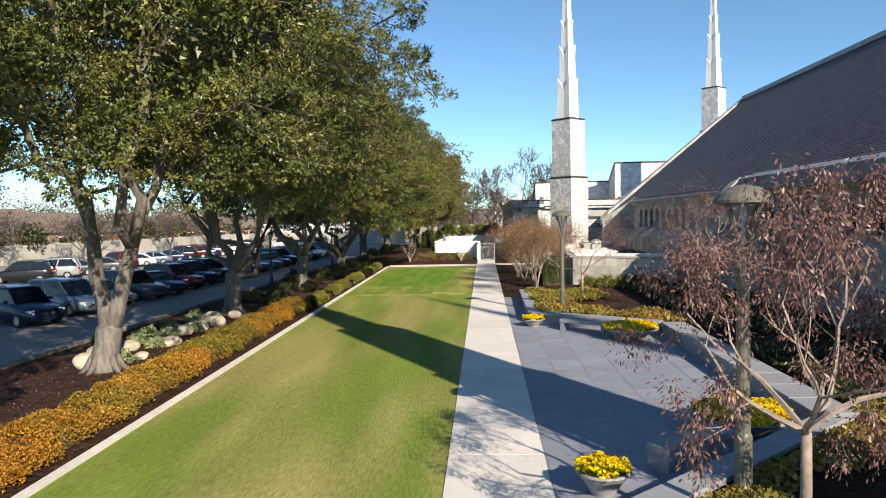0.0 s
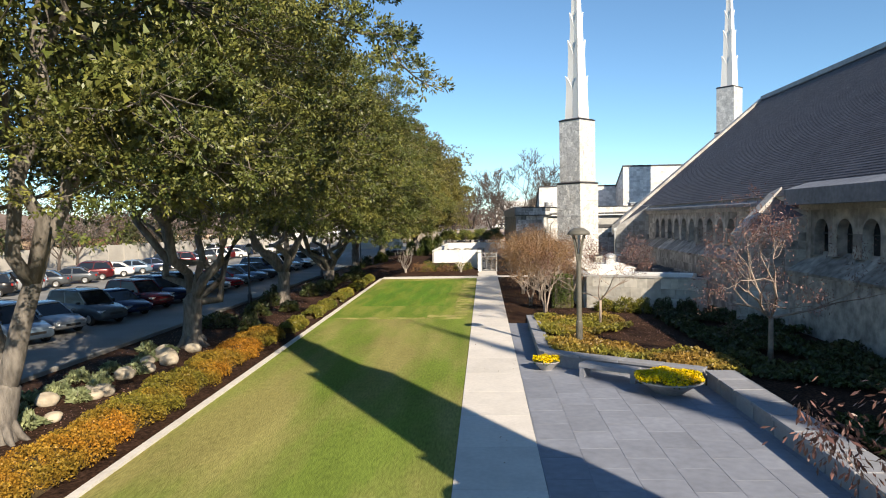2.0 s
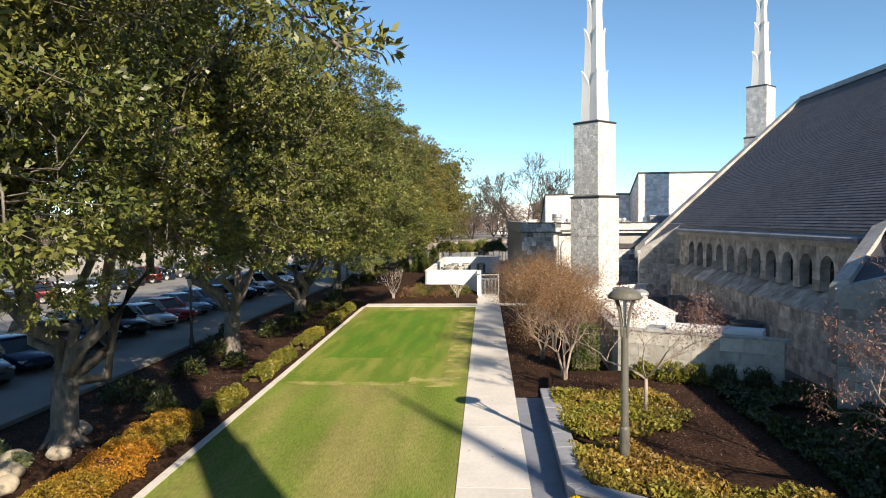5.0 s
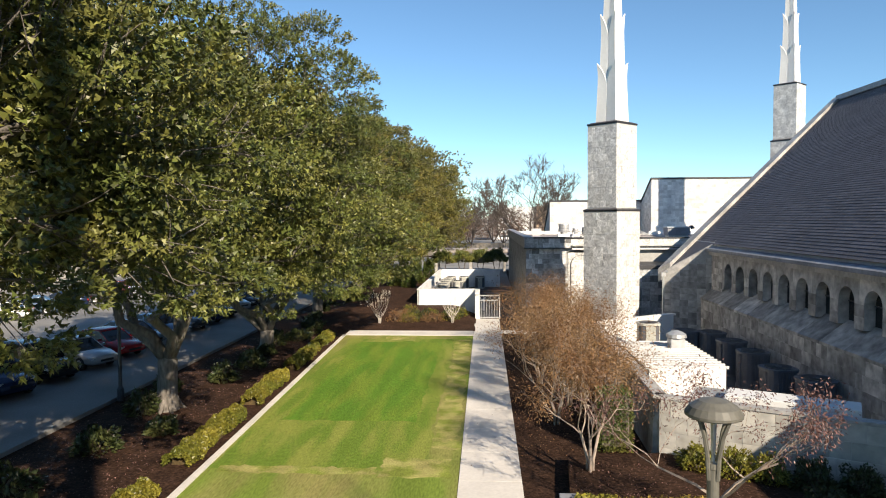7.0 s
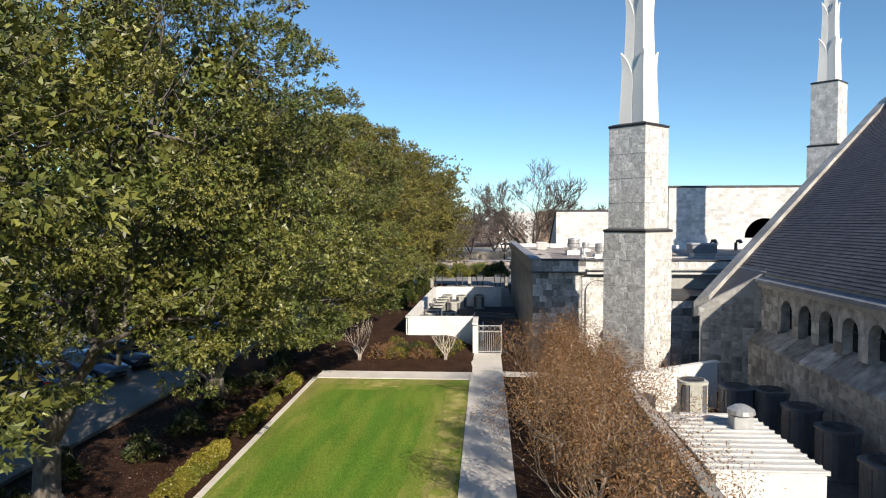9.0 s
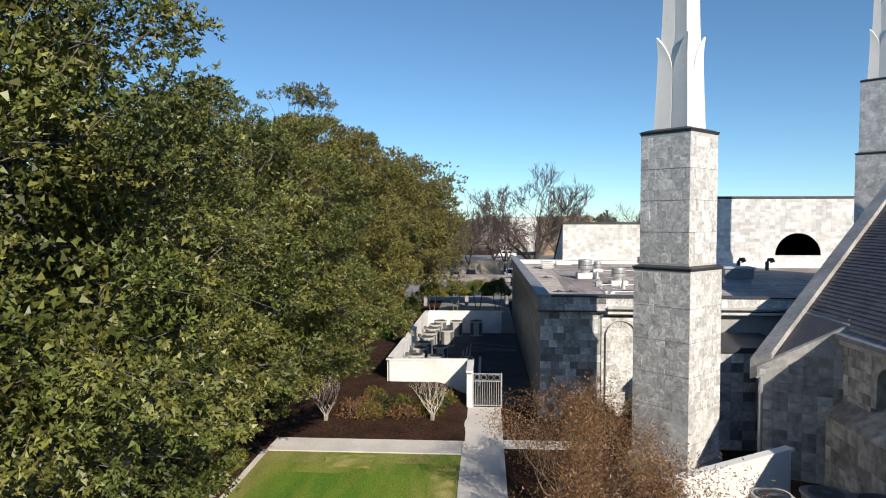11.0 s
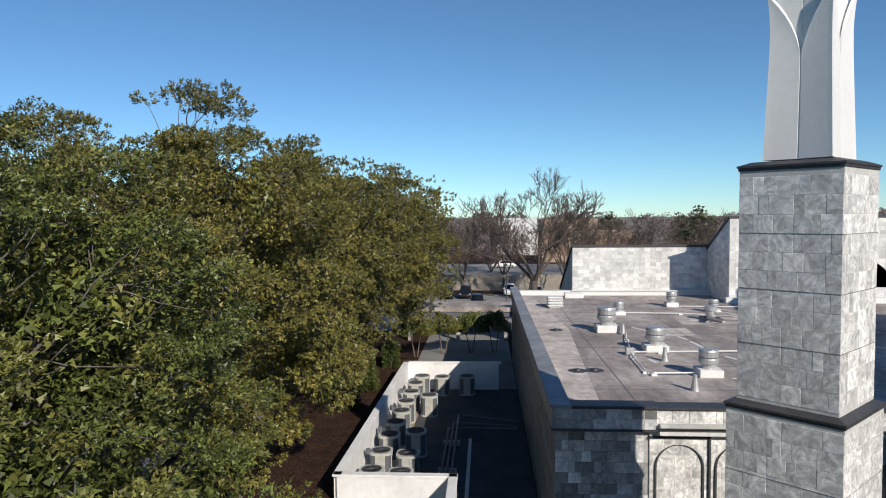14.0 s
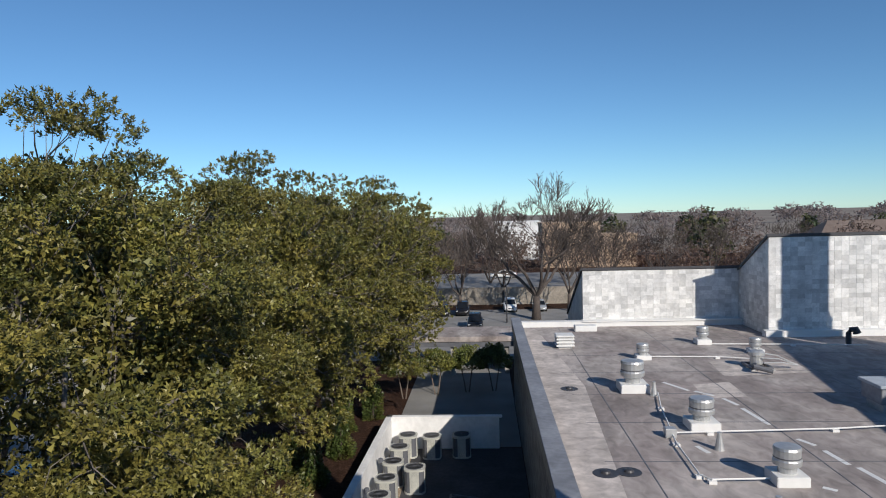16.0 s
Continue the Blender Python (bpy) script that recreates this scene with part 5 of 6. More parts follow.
def bush(x, y, z, r, h, mat, name, label, n, seed, size=0.09, cat="shrub", grp=""):
    t = empty(name, pose(x, y, z), label=label, category=cat, group=grp)
    nr = np.random.default_rng(seed)
    v = nr.normal(size=(n, 3))
    v[:, 2] = np.abs(v[:, 2])
    v /= np.linalg.norm(v, axis=1)[:, None]
    lump = 1 + 0.22 * np.sin(v[:, :1] * 6 + seed) * np.sin(v[:, 1:2] * 5 + 2) + 0.12 * np.sin(v[:, 2:] * 9 + seed)
    c = v * nr.uniform(0.45, 1.0, size=(n, 1)) ** 0.5 * lump * np.array([[r, r, h]])
    quads("foliage", c, size * 1.25, mat, t, seed, up=0.4, outward=v, aspect=0.65, tri=True)
    bm = bmesh.new()
    rng = random.Random(seed)
    for k in range(7):
        a = rng.uniform(0, 6.28)
        tube(bm, [(0, 0, -0.05), (0.3 * r * math.cos(a), 0.3 * r * math.sin(a), 0.45 * h), (0.6 * r * math.cos(a), 0.6 * r * math.sin(a), 0.8 * h)], [0.03, 0.02, 0.008], 4)
    part("stem", bm, M["grey_bark"], t)
    return t


hedge("low_hedge", -8.15, 3.0, -9.25, 33.5, 1.7, 0.52, M["hedge_orange"], "orange-green clipped low hedge in the mulch bed", 90000, 0.05, 2)
for k, (ya, yb) in enumerate(((34.3, 37.0), (39.0, 44.6), (45.8, 51.0), (52.2, 57.5), (58.5, 61.8))):
    hedge("box_hedge", lawn_edge(ya) - 0.95, ya, lawn_edge(yb) - 0.95, yb, 0.85, 0.46, M["hedge_green"], "olive-green clipped hedge block beside the lawn edging", int(3400 * (yb - ya)), 0.07, 5 + k)
# dark understorey shrubs below the oaks
rng = random.Random(8)
for k in range(26):
    y = 35 + k * 2.6 + rng.uniform(-0.8, 0.8)
    bush(rng.uniform(-13.6, -10.2), y, 0, rng.uniform(0.5, 1.0), rng.uniform(0.5, 1.0), M["shrub"], "shrub", "low dark green shrub in the shade of the oaks", 900, 100 + k, 0.12, grp="shrubs under the oaks")


def rock(x, y, r, seed):
    bm = bmesh.new()
    bmesh.ops.create_icosphere(bm, subdivisions=3, radius=r)
    for v in bm.verts:
        n_ = noise.noise(v.co * (1.6 / r) * 0.5 + Vector((seed, 0, 0))) * 0.5 + noise.noise(v.co * (3.5 / r) * 0.5 + Vector((0, seed, 0))) * 0.2
        v.co *= 1 + 0.55 * n_
        v.co.z *= 0.72
    tagged(part("boulder", bm, M["rock"], at=pose(x, y, r * 0.35, 0, 0, seed * 40), smooth=True), label="rounded tan field stone in the mulch bed", category="boulder", group="boulders by the hedge")


for k in range(18):
    rock(-10.9 - rng.uniform(0, 1.7), 19.8 + k * 0.72 + rng.uniform(-0.5, 0.5), rng.uniform(0.18, 0.42), k)


for k, (x, y) in enumerate(((-12.6, 26.6), (-12.0, 24.9), (-12.9, 25.2), (-11.4, 22.8), (-12.2, 28.3), (-12.9, 22.4), (-11.9, 29.6), (-13.2, 30.4), (-11.3, 20.2), (-11.5, 24.0), (-12.5, 23.4), (-11.6, 26.4), (-12.2, 21.2))):
    bush(x, y, 0, 0.34 + 0.08 * (k % 3), 0.36, M["agave"], "rosette_plant", "low pale green rosette plant among the stones", 420, 500 + k, 0.12, cat="plant", grp="rosette plants")

# ---- plaza: planters, benches, bowls ----
def planter(name, pts, label, width=0.5):
    """A low wall of blocks with wider cap stones along a line, mitred at the corners; the bed lies to its left."""
    w = empty(name, label=label, category="planter", kind="structure")
    P = [Vector(p) for p in pts]
    D = [(b - a).normalized() for a, b in zip(P, P[1:])]
    N = [Vector((-d.y, d.x)) for d in D]

    def corner(k, off):
        if k == 0:
            return P[0] + N[0] * off
        if k == len(P) - 1:
            return P[-1] + N[-1] * off
        m = (N[k - 1] + N[k]).normalized()
        return P[k] + m * (off / max(0.3, m.dot(N[k])))

    for k in range(len(D)):
        cnt = max(1, round((P[k + 1] - P[k]).length / 1.2))
        for nm, lo, hi, z0, z1 in (("wall_block", 0.03, width - 0.1, -0.05, 0.4), ("cap_stone", -0.03, width, 0.4, 0.5)):
            a0, b0, a1, b1 = corner(k, lo), corner(k, hi), corner(k + 1, lo), corner(k + 1, hi)
            for q in range(cnt):
                f, g = q / cnt + 0.002, (q + 1) / cnt - 0.002
                bm = bmesh.new()
                prism(bm, [a0.lerp(a1, f), a0.lerp(a1, g), b0.lerp(b1, g), b0.lerp(b1, f)][::-1], z0, z1)
                if nm == "cap_stone":
                    bmesh.ops.bevel(bm, geom=bm.edges[:], offset=0.01, segments=1, affect="EDGES", clamp_overlap=True)
                part(nm, bm, M["planter"], w)


planter("planter_north", [(2.70, 36.4), (2.61, 27.65), (2.76, 27.33), (7.30, 24.42)], "blue-grey stone planter wall round the flower bed")
planter("planter_east", [(7.36, 24.40), (7.36, 12.5)], "broad blue-grey stone planter wall beside the plaza", 0.84)
planter("planter_south", [(7.34, 12.45), (2.65, 8.2), (2.6, 4.6)], "blue-grey stone planter wall round the flower bed")
bm = bmesh.new()
prism(bm, [(2.95, 36.3), (2.9, 27.8), (7.64, 24.75), (8.04, 24.4), (8.04, 18.9), (13.55, 18.9), (13.55, 36.8), (11.7, 37.2), (6.3, 39.98), (3.3, 39.7)], -0.02, 0.34)
tagged(part("soil_north", bm, M["mulch"]), label="dark brown mulch filling the raised bed", category="mulch", kind="structure")
bm = bmesh.new()
prism(bm, [(2.9, 4.4), (13.55, 4.4), (13.55, 18.9), (8.04, 18.9), (8.04, 12.4), (7.54, 12.2), (2.9, 8.0)], -0.02, 0.34)
tagged(part("soil_south", bm, M["mulch"]), label="dark brown mulch filling the raised bed", category="mulch", kind="structure")


def bench(x, y, a):
    b = empty("stone_bench", pose(x, y, 0, 0, 0, a), label="low grey stone slab bench on block legs", category="bench", group="plaza benches")
    solid("seat", M["planter"], (-0.95, 0.95, -0.26, 0.26, 0.33, 0.47), parent=b, bevel=0.012)
    solid("leg", M["planter"], (-0.93, -0.77, -0.23, 0.23, 0.0, 0.33), parent=b)
    solid("leg", M["planter"], (0.77, 0.93, -0.23, 0.23, 0.0, 0.33), parent=b)


bench(4.62, 25.25, -33)
bench(4.5, 11.2, 36)


def flower_bowl(x, y, r, h, seed):
    b = empty("flower_bowl", pose(x, y, 0.015), label="round cast stone bowl of yellow pansies", category="flower bowl", group="flower bowls")
    bm = bmesh.new()
    lathe(bm, [(r * 0.42, 0), (r * 0.45, 0.03), (r * 0.6, h * 0.35), (r * 0.9, h * 0.8), (r, h * 0.9), (r, h), (r * 0.93, h), (r * 0.88, h * 0.86), (r * 0.1, h * 0.84)], 32)
    part("bowl", bm, M["bowl"], b, smooth=False)
    nr = np.random.default_rng(seed)
    n = int(3000 * r * r) + 350
    a, q = nr.uniform(0, 6.283, n), np.sqrt(nr.uniform(0, 1, n))
    z = h + 0.04 + 0.16 * r * (1 - q ** 2) + 0.05 * np.sin(a * 5) * q + nr.uniform(-0.02, 0.05, n)
    c = np.stack([r * 1.0 * q * np.cos(a), r * 1.0 * q * np.sin(a), z], axis=1)
    quads("blossom", c, 0.066, M["flower"], b, seed, up=1.6, aspect=0.95)
    c2 = c[: n * 2 // 3] - np.array([[0, 0, 0.05]])
    quads("greenery", c2, 0.085, M["flower_leaf"], b, seed + 1, up=0.8)


flower_bowl(6.05, 23.6, 0.98, 0.42, 1)
flower_bowl(6.02, 12.85, 0.98, 0.42, 2)
flower_bowl(2.74, 26.62, 0.46, 0.32, 3)
flower_bowl(2.62, 9.65, 0.44, 0.42, 4)


def cover(name, plan, n, z, mat, label, seed, size=0.12, thick=0.28):
    """Ground cover: leaves filling a plan region (a test on x and y within bounds)."""
    (xa, xb, ya, yb), test = plan
    nr = np.random.default_rng(seed)
    x, y = nr.uniform(xa, xb, n), nr.uniform(ya, yb, n)
    keep = test(x, y)
    x, y = x[keep], y[keep]
    zz = z + thick * (0.55 + 0.3 * np.sin(x * 2.3 + seed) * np.sin(y * 1.9) + 0.12 * np.sin(x * 7) * np.sin(y * 6)) * nr.uniform(0.4, 1.0, len(x))
    t = empty(name, label=label, category="ground cover", kind="stuff")
    ob_ = quads("foliage", np.stack([x, y, zz], axis=1), size * 1.2, mat, t, seed, up=0.9, aspect=0.7, tri=True)
    tagged(ob_, kind="stuff")


def north_bed(x, y):
    d = (y - 27.7) * 0.80 + (x - 2.8) * 0.585
    edge = 3.0 + 0.45 * np.sin(x * 1.7) - 0.12 * (x - 3)
    mound = (x - 4.3) ** 2 + (y - 34.0) ** 2 < 7.6 + 0.8 * np.sin(x * 4 + y * 3)
    return (d > 0.3) & (x > 3.0) & (x < 8.6) & ((x > 8.3) | (y > 24.75 + (7.55 - x) * 0.7)) & ((d < edge) | mound)


cover("ground_cover", ((2.9, 10.8, 22.3, 36.2), north_bed), 62000, 0.34, M["cover"], "yellow-green leafy ground cover in the raised bed", 3, 0.095, 0.42)
cover("ground_cover", ((3.0, 8.4, 7.1, 12.1), lambda x, y: ((x - 2.9) * 0.9 - (y - 8.2) > 0.55) & ((x - 2.9) * 0.9 - (y - 8.2) < 1.6 + 0.3 * np.sin(x * 3))), 15000, 0.34, M["cover"], "yellow-green leafy ground cover in the raised bed", 4, 0.10, 0.3)
cover("ground_cover", ((8.2, 12.5, 11.2, 14.2), lambda x, y: (y < 13.0 + (x - 7.6) * 0.25) & (y > 11.7 + (x - 7.6) * 0.2)), 9000, 0.34, M["cover"], "yellow-green leafy ground cover in the raised bed", 6, 0.10, 0.3)
def dark_bed(x, y):
    return (np.sin(x * 1.3 + 0.7) * np.sin(y * 0.9) > -0.45) & (x > 8.7) & ((y - 27.7) * 0.80 + (x - 2.8) * 0.585 > 0.4)


cover("ground_cover", ((8.5, 13.4, 19.2, 36.5), dark_bed), 34000, 0.34, M["shrub"], "dark green low planting in the shade of the hall", 9, 0.12, 0.55)
cover("ground_cover", ((8.5, 13.4, 13.5, 19.2), lambda x, y: x > 8.5), 13000, 0.34, M["shrub"], "dark green low planting in the shade of the hall", 10, 0.12, 0.5)
for k, (x, y, r, h) in enumerate(((6.9, 38.8, 0.6, 0.7), (7.8, 38.3, 0.65, 0.75), (8.6, 37.9, 0.55, 0.7), (9.5, 37.4, 0.6, 0.75), (10.5, 36.9, 0.6, 0.8), (9.2, 36.2, 0.45, 0.5), (11.6, 36.4, 0.5, 0.55), (12.2, 33.0, 0.6, 0.6))):
    bush(x, y, 0.32, r, h, M["hedge_green"] if k < 3 else M["shrub"], "round_shrub", "small rounded green shrub against the stone wall", 1800, 60 + k, 0.07, grp="rounded shrubs by the wall")


def column_shrub(x, y):
    t = empty("column_shrub", pose(x, y, 0.0), label="upright clipped green shrub in the mulch bed", category="shrub")
    nr = np.random.default_rng(7)
    n = 9000
    u_ = nr.uniform(-1, 1, (n, 3))
    f_ = np.argmax(np.abs(u_) * np.array([1, 1, 0.8]), axis=1)
    k = nr.uniform(0.8, 1.03, n)
    for i in range(n):
        u_[i, f_[i]] = np.sign(u_[i, f_[i]]) * k[i]
    c = u_ * np.array([[0.55, 0.55, 0.98]]) + np.array([[0, 0, 1.05]])
    quads("foliage", c, 0.08, M["column_leaf"], t, 5, outward=u_ * 0.6)
    solid("stem", M["grey_bark"], (-0.06, 0.06, -0.06, 0.06, -0.05, 1.2), (-0.42, 0.42, -0.42, 0.42, 0.25, 1.85), parent=t)


column_shrub(4.95, 41.2)


def garden_lamp(x, y, z, more=0.0):
    """Post lamp: tapered pole, four bowed struts and a wide mushroom hood."""
    t = empty("garden_lamp", pose(x, y, z), label="dark bronze garden post lamp with a wide mushroom hood", category="post lamp", group="garden lamps")
    bm = bmesh.new()
    lathe(bm, [(0.13, 0), (0.13, 0.9), (0.105, 0.95), (0.09, 3.4 + more), (0.10, 3.42 + more), (0.10, 3.5 + more)], 14)
    part("pole", bm, M["bronze"], t)
    for k in range(4):
        a = k * math.pi / 2 + 0.5
        bm = bmesh.new()
        c, s_ = math.cos(a), math.sin(a)
        tube(bm, [(0.09 * c, 0.09 * s_, 3.25 + more), (0.115 * c, 0.115 * s_, 3.6 + more), (0.19 * c, 0.19 * s_, 3.95 + more), (0.33 * c, 0.33 * s_, 4.27 + more)], [0.036, 0.034, 0.032, 0.03], 6)
        part("strut", bm, M["bronze"], t)
    bm = bmesh.new()
    lathe(bm, [(r_, z_ + more) for r_, z_ in ((0.40, 4.22), (0.43, 4.24), (0.43, 4.28), (0.36, 4.38), (0.22, 4.47), (0.08, 4.50), (0.02, 4.51))], 24)
    part("hood", bm, M["bronze"], t, smooth=False)
    bm = bmesh.new()
    lathe(bm, [(0.03, 3.5 + more), (0.035, 3.8 + more), (0.05, 4.2 + more)], 10)
    part("lens", bm, M["galv"], t, "clouded glass lens")


garden_lamp(4.28, 29.6, 0.3, 0.0)
garden_lamp(4.6, 9.0, 0.3, 0.15)


# ---- garden trees ----
def leaf_tree(name, x, y, z, seed, stem, trunk_h, length, depth, bark, leaf, label, leaves_per_tip, leaf_size, spread=0.75, lift=0.12, stems=1, droop=0.6, cluster=0.22, fork=4, rad=0.075):
    rng = random.Random(seed)
    t = empty(name, pose(x, y, z), label=label, category="tree", group="small garden trees")
    lines, tips = [], []
    base = []
    for s_ in range(stems):
        a = 6.283 * s_ / max(1, stems) + 0.4
        off = Vector((math.cos(a), math.sin(a), 0)) * (0.08 if stems > 1 else 0)
        top = Vector((math.cos(a) * 0.28, math.sin(a) * 0.28, 0)) * (1 if stems > 1 else 0.1) + Vector((0, 0, trunk_h))
        base.append(([off + Vector((0, 0, -0.1)), off * 1.2 + Vector((0.02, 0, trunk_h * 0.5)), top], [rad * 1.25, rad, rad * 0.9]))
        for k in range(fork):
            b = 6.283 * k / fork + rng.uniform(-0.5, 0.5)
            d = Vector((math.cos(b) * spread, math.sin(b) * spread, rng.uniform(0.35, 0.9))).normalized()
            grow(rng, top.copy(), d, length * rng.uniform(0.8, 1.15), rad * 0.62, depth, lines, tips, spread=spread * 0.9, lift=lift, kids=(2, 3), shrink=0.7, wob=0.2)
    bm = bmesh.new()
    for p, r in base:
        tube(bm, p, r, 9)
    part("trunk", bm, bark, t, smooth=True)
    part("twig_crown", wood(lines, 0.0, 9), bark, t)
    nr = np.random.default_rng(seed)
    if leaves_per_tip:
        pts = [p for ln, _ in lines for p in ln[1:] if _[0] < rad * 0.42]
        pts = np.array([tuple(p) for p in pts])
        c = np.repeat(pts, leaves_per_tip, axis=0)
        c = c + nr.normal(size=c.shape) * cluster
        quads("leaves", c, leaf_size, leaf, t, seed, droop=droop, aspect=0.3)
    return t


M["garden_bark"] = material("grey_brown_garden_bark", (0.27, 0.215, 0.18), 0.85, scales=(9, 1.5), amount=(0.25, 0.25), bump=0.3)
leaf_tree("garden_tree", 4.55, 6.95, 0.3, 33, 1, 1.6, 1.3, 4, M["garden_bark"], M["dead_leaf"], "small bare garden tree with drooping dull red leaves", 12, 0.075, spread=1.35, lift=0.16, droop=1.6, cluster=0.09, fork=6, rad=0.07)
leaf_tree("garden_tree", 10.0, 26.2, 0.3, 34, 1, 1.5, 1.75, 5, M["garden_bark"], M["dead_leaf"], "small spreading garden tree with few reddish leaves", 2, 0.085, spread=1.0, lift=0.13, droop=1.0, cluster=0.10, fork=6, rad=0.085)
leaf_tree("crape_myrtle", 5.75, 33.7, 0.3, 35, 1, 1.2, 1.4, 4, M["pale_bark"], M["dead_leaf"], "slender crape myrtle with sparse pinkish seed heads", 6, 0.085, spread=0.85, lift=0.16, cluster=0.12, fork=4, rad=0.06)
myrtles = []
for k, (x, y, h) in enumerate(((3.76, 38.4, 1.08), (4.2, 46.6, 1.25), (4.4, 52.6, 1.15))):
    myrtles.append(leaf_tree("crape_myrtle", x, y, 0, 40 + k, 3, (1.25 if k == 0 else 0.7) * h, 1.05 * h, 4, M["pale_bark"], M["myrtle"], "multi-stemmed crape myrtle with rust orange leaves", 4, 0.088, spread=0.62, lift=0.3, stems=3 if k == 0 else 4, cluster=0.2, fork=3, rad=0.045, droop=0.3))
for k, (x, y, a) in enumerate(((4.5, 58.4, 70), (4.9, 43.2, 130), (5.2, 49.9, 200), (3.3, 50.2, 310), (3.4, 44.0, 20), (5.0, 55.6, 255), (3.5, 56.2, 165))):
    copy_thing(myrtles[1 + k % 2], pose(x, y, -0.03, 0, 0, a))
for k, (x, y) in enumerate(((-6.7, 66.4), (-1.55, 66.8))):
    leaf_tree("bare_shrub", x, y, 0.25, 50 + k, 5, 0.55, 0.8, 3, M["white_stem"], M["myrtle"], "leafless shrub with pale upright stems", 0, 0.1, spread=0.35, lift=0.4, stems=9, fork=2, rad=0.018)

# ---- mulch bed before the machine yard ----
bm = bmesh.new()
nx, ny = 30, 40
grid = [[None] * (ny + 1) for _ in range(nx + 1)]
for i in range(nx + 1):
    for j in range(ny + 1):
        x, y = -14.5 + 14.6 * i / nx, 64.3 + 36 * j / ny
        e = min(1, max(0, (y - 64.3) / 8)) * min(1, max(0, (x + 14.5) / 5))
        lim = min(1.0, max(0.0, (-0.0 - x) / 1.5)) if y < 73 else 1.0
        grid[i][j] = bm.verts.new((x, y, 0.02 + 0.72 * e * lim * (1 if x < -4.6 or y < 72.8 else 0) + 0.05 * noise.noise((x * 0.8, y * 0.8, 0)) - (0.3 if (x > -4.6 and y > 72.9) else 0)))
for i in range(nx):
    for j in range(ny):
        bm.faces.new((grid[i][j], grid[i + 1][j], grid[i + 1][j + 1], grid[i][j + 1]))
tagged(part("mulch_bed", bm, M["mulch"], smooth=True), label="raised reddish brown mulch bed before the white wall", category="mulch bed", kind="structure")
rng = random.Random(21)
for k in range(18):
    bush(rng.uniform(-5.8, -0.6), rng.uniform(67.0, 70.2), 0.25, rng.uniform(0.45, 0.75), rng.uniform(0.5, 0.85), M["hedge_green"] if k % 3 == 1 else (M["shrub"] if k % 3 else M["myrtle"]), "low_shrub", "low straggling brown-green shrub in the mulch", 600, 200 + k, 0.08, grp="low shrubs before the yard")
for k, (x, y, h) in enumerate(((-6.9, 86.5, 2.3), (-6.4, 90.5, 2.6), (-8.5, 88.0, 2.0), (-7.2, 95.0, 2.6), (-5.8, 97.5, 2.8), (-10.5, 76.0, 1.4))):
    bush(x, y, 0.4, 0.75, h, M["column_leaf"], "upright_shrub", "tall upright evergreen shrub beside the white wall", 3200, 300 + k, 0.12, grp="upright evergreens")
for k, (x, y, r) in enumerate(((5.2, 66.3, 0.7), (6.6, 66.4, 0.8), (8.0, 66.6, 0.8), (9.4, 66.6, 0.7))):
    bush(x, y, 0.0, r, 1.25, M["shrub"] if k > 1 else M["myrtle"], "facade_shrub", "brown-green shrub at the foot of the marble wall", 1500, 330 + k, 0.1, grp="shrubs at the wing")


# ---- fallen leaves on the mulch ----
def litter(n, x0, x1, y0, y1, z, mat, seed, label):
    nr = np.random.default_rng(seed)
    c = np.stack([nr.uniform(0, 1, n) * (x1 - x0) + x0, nr.uniform(y0, y1, n), z + nr.uniform(0, 0.02, n)], axis=1)
    t = empty("leaf_litter", label=label, category="leaf litter", kind="stuff")
    tagged(quads("fallen_leaves", c, 0.055, mat, t, seed, up=3.5, aspect=0.6), kind="stuff")


litter(6500, -14.4, -9.2, 6, 62, -0.022, M["dead_leaf"], 71, "scattered brown fallen leaves on the dark mulch")
litter(2600, 1.95, 6.0, 40.2, 63.0, -0.022, M["myrtle"], 72, "rust-coloured fallen leaves under the crape myrtles")
litter(1500, 3.1, 8.4, 30.0, 39.0, 0.345, M["dead_leaf"], 73, "dull red fallen leaves in the raised bed")
litter(50, 0.1, 1.8, 8.0, 62.0, 0.026, M["myrtle"], 74, "a few dry leaves blown over the walkway")

# ---- parking lot ----
M["tyre"] = material("tyre_rubber", (0.02, 0.02, 0.02), 0.9, scales=(10, 2), amount=(0.1, 0.1), bump=0.1)
M["alloy"] = material("wheel_alloy", (0.5, 0.5, 0.5), 0.35, metal=0.8, scales=(8, 2), amount=(0.05, 0.05), bump=0)
M["car_glass"] = material("car_window_glass", (0.012, 0.014, 0.017), 0.06, scales=(2, 0.5), amount=(0.05, 0.05), bump=0)
M["head_light"] = material("clear_light_lens", (0.62, 0.63, 0.64), 0.15, scales=(4, 1), amount=(0.05, 0.05), bump=0)
M["tail_light"] = material("red_light_lens", (0.30, 0.012, 0.012), 0.2, scales=(4, 1), amount=(0.05, 0.05), bump=0)
PAINT = {}
for nm, c in (("black", (0.012, 0.012, 0.014)), ("silver", (0.42, 0.44, 0.46)), ("navy", (0.015, 0.03, 0.075)), ("grey", (0.10, 0.11, 0.12)), ("maroon", (0.10, 0.012, 0.016)), ("red", (0.30, 0.015, 0.02)), ("white", (0.75, 0.75, 0.74)), ("steel blue", (0.16, 0.23, 0.31)), ("tan", (0.30, 0.26, 0.20))):
    PAINT[nm] = material(nm.replace(" ", "_") + "_car_paint", c, 0.22, metal=0.0 if nm in ("white", "black", "red") else 0.35, scales=(3, 0.5), amount=(0.02, 0.03), bump=0)


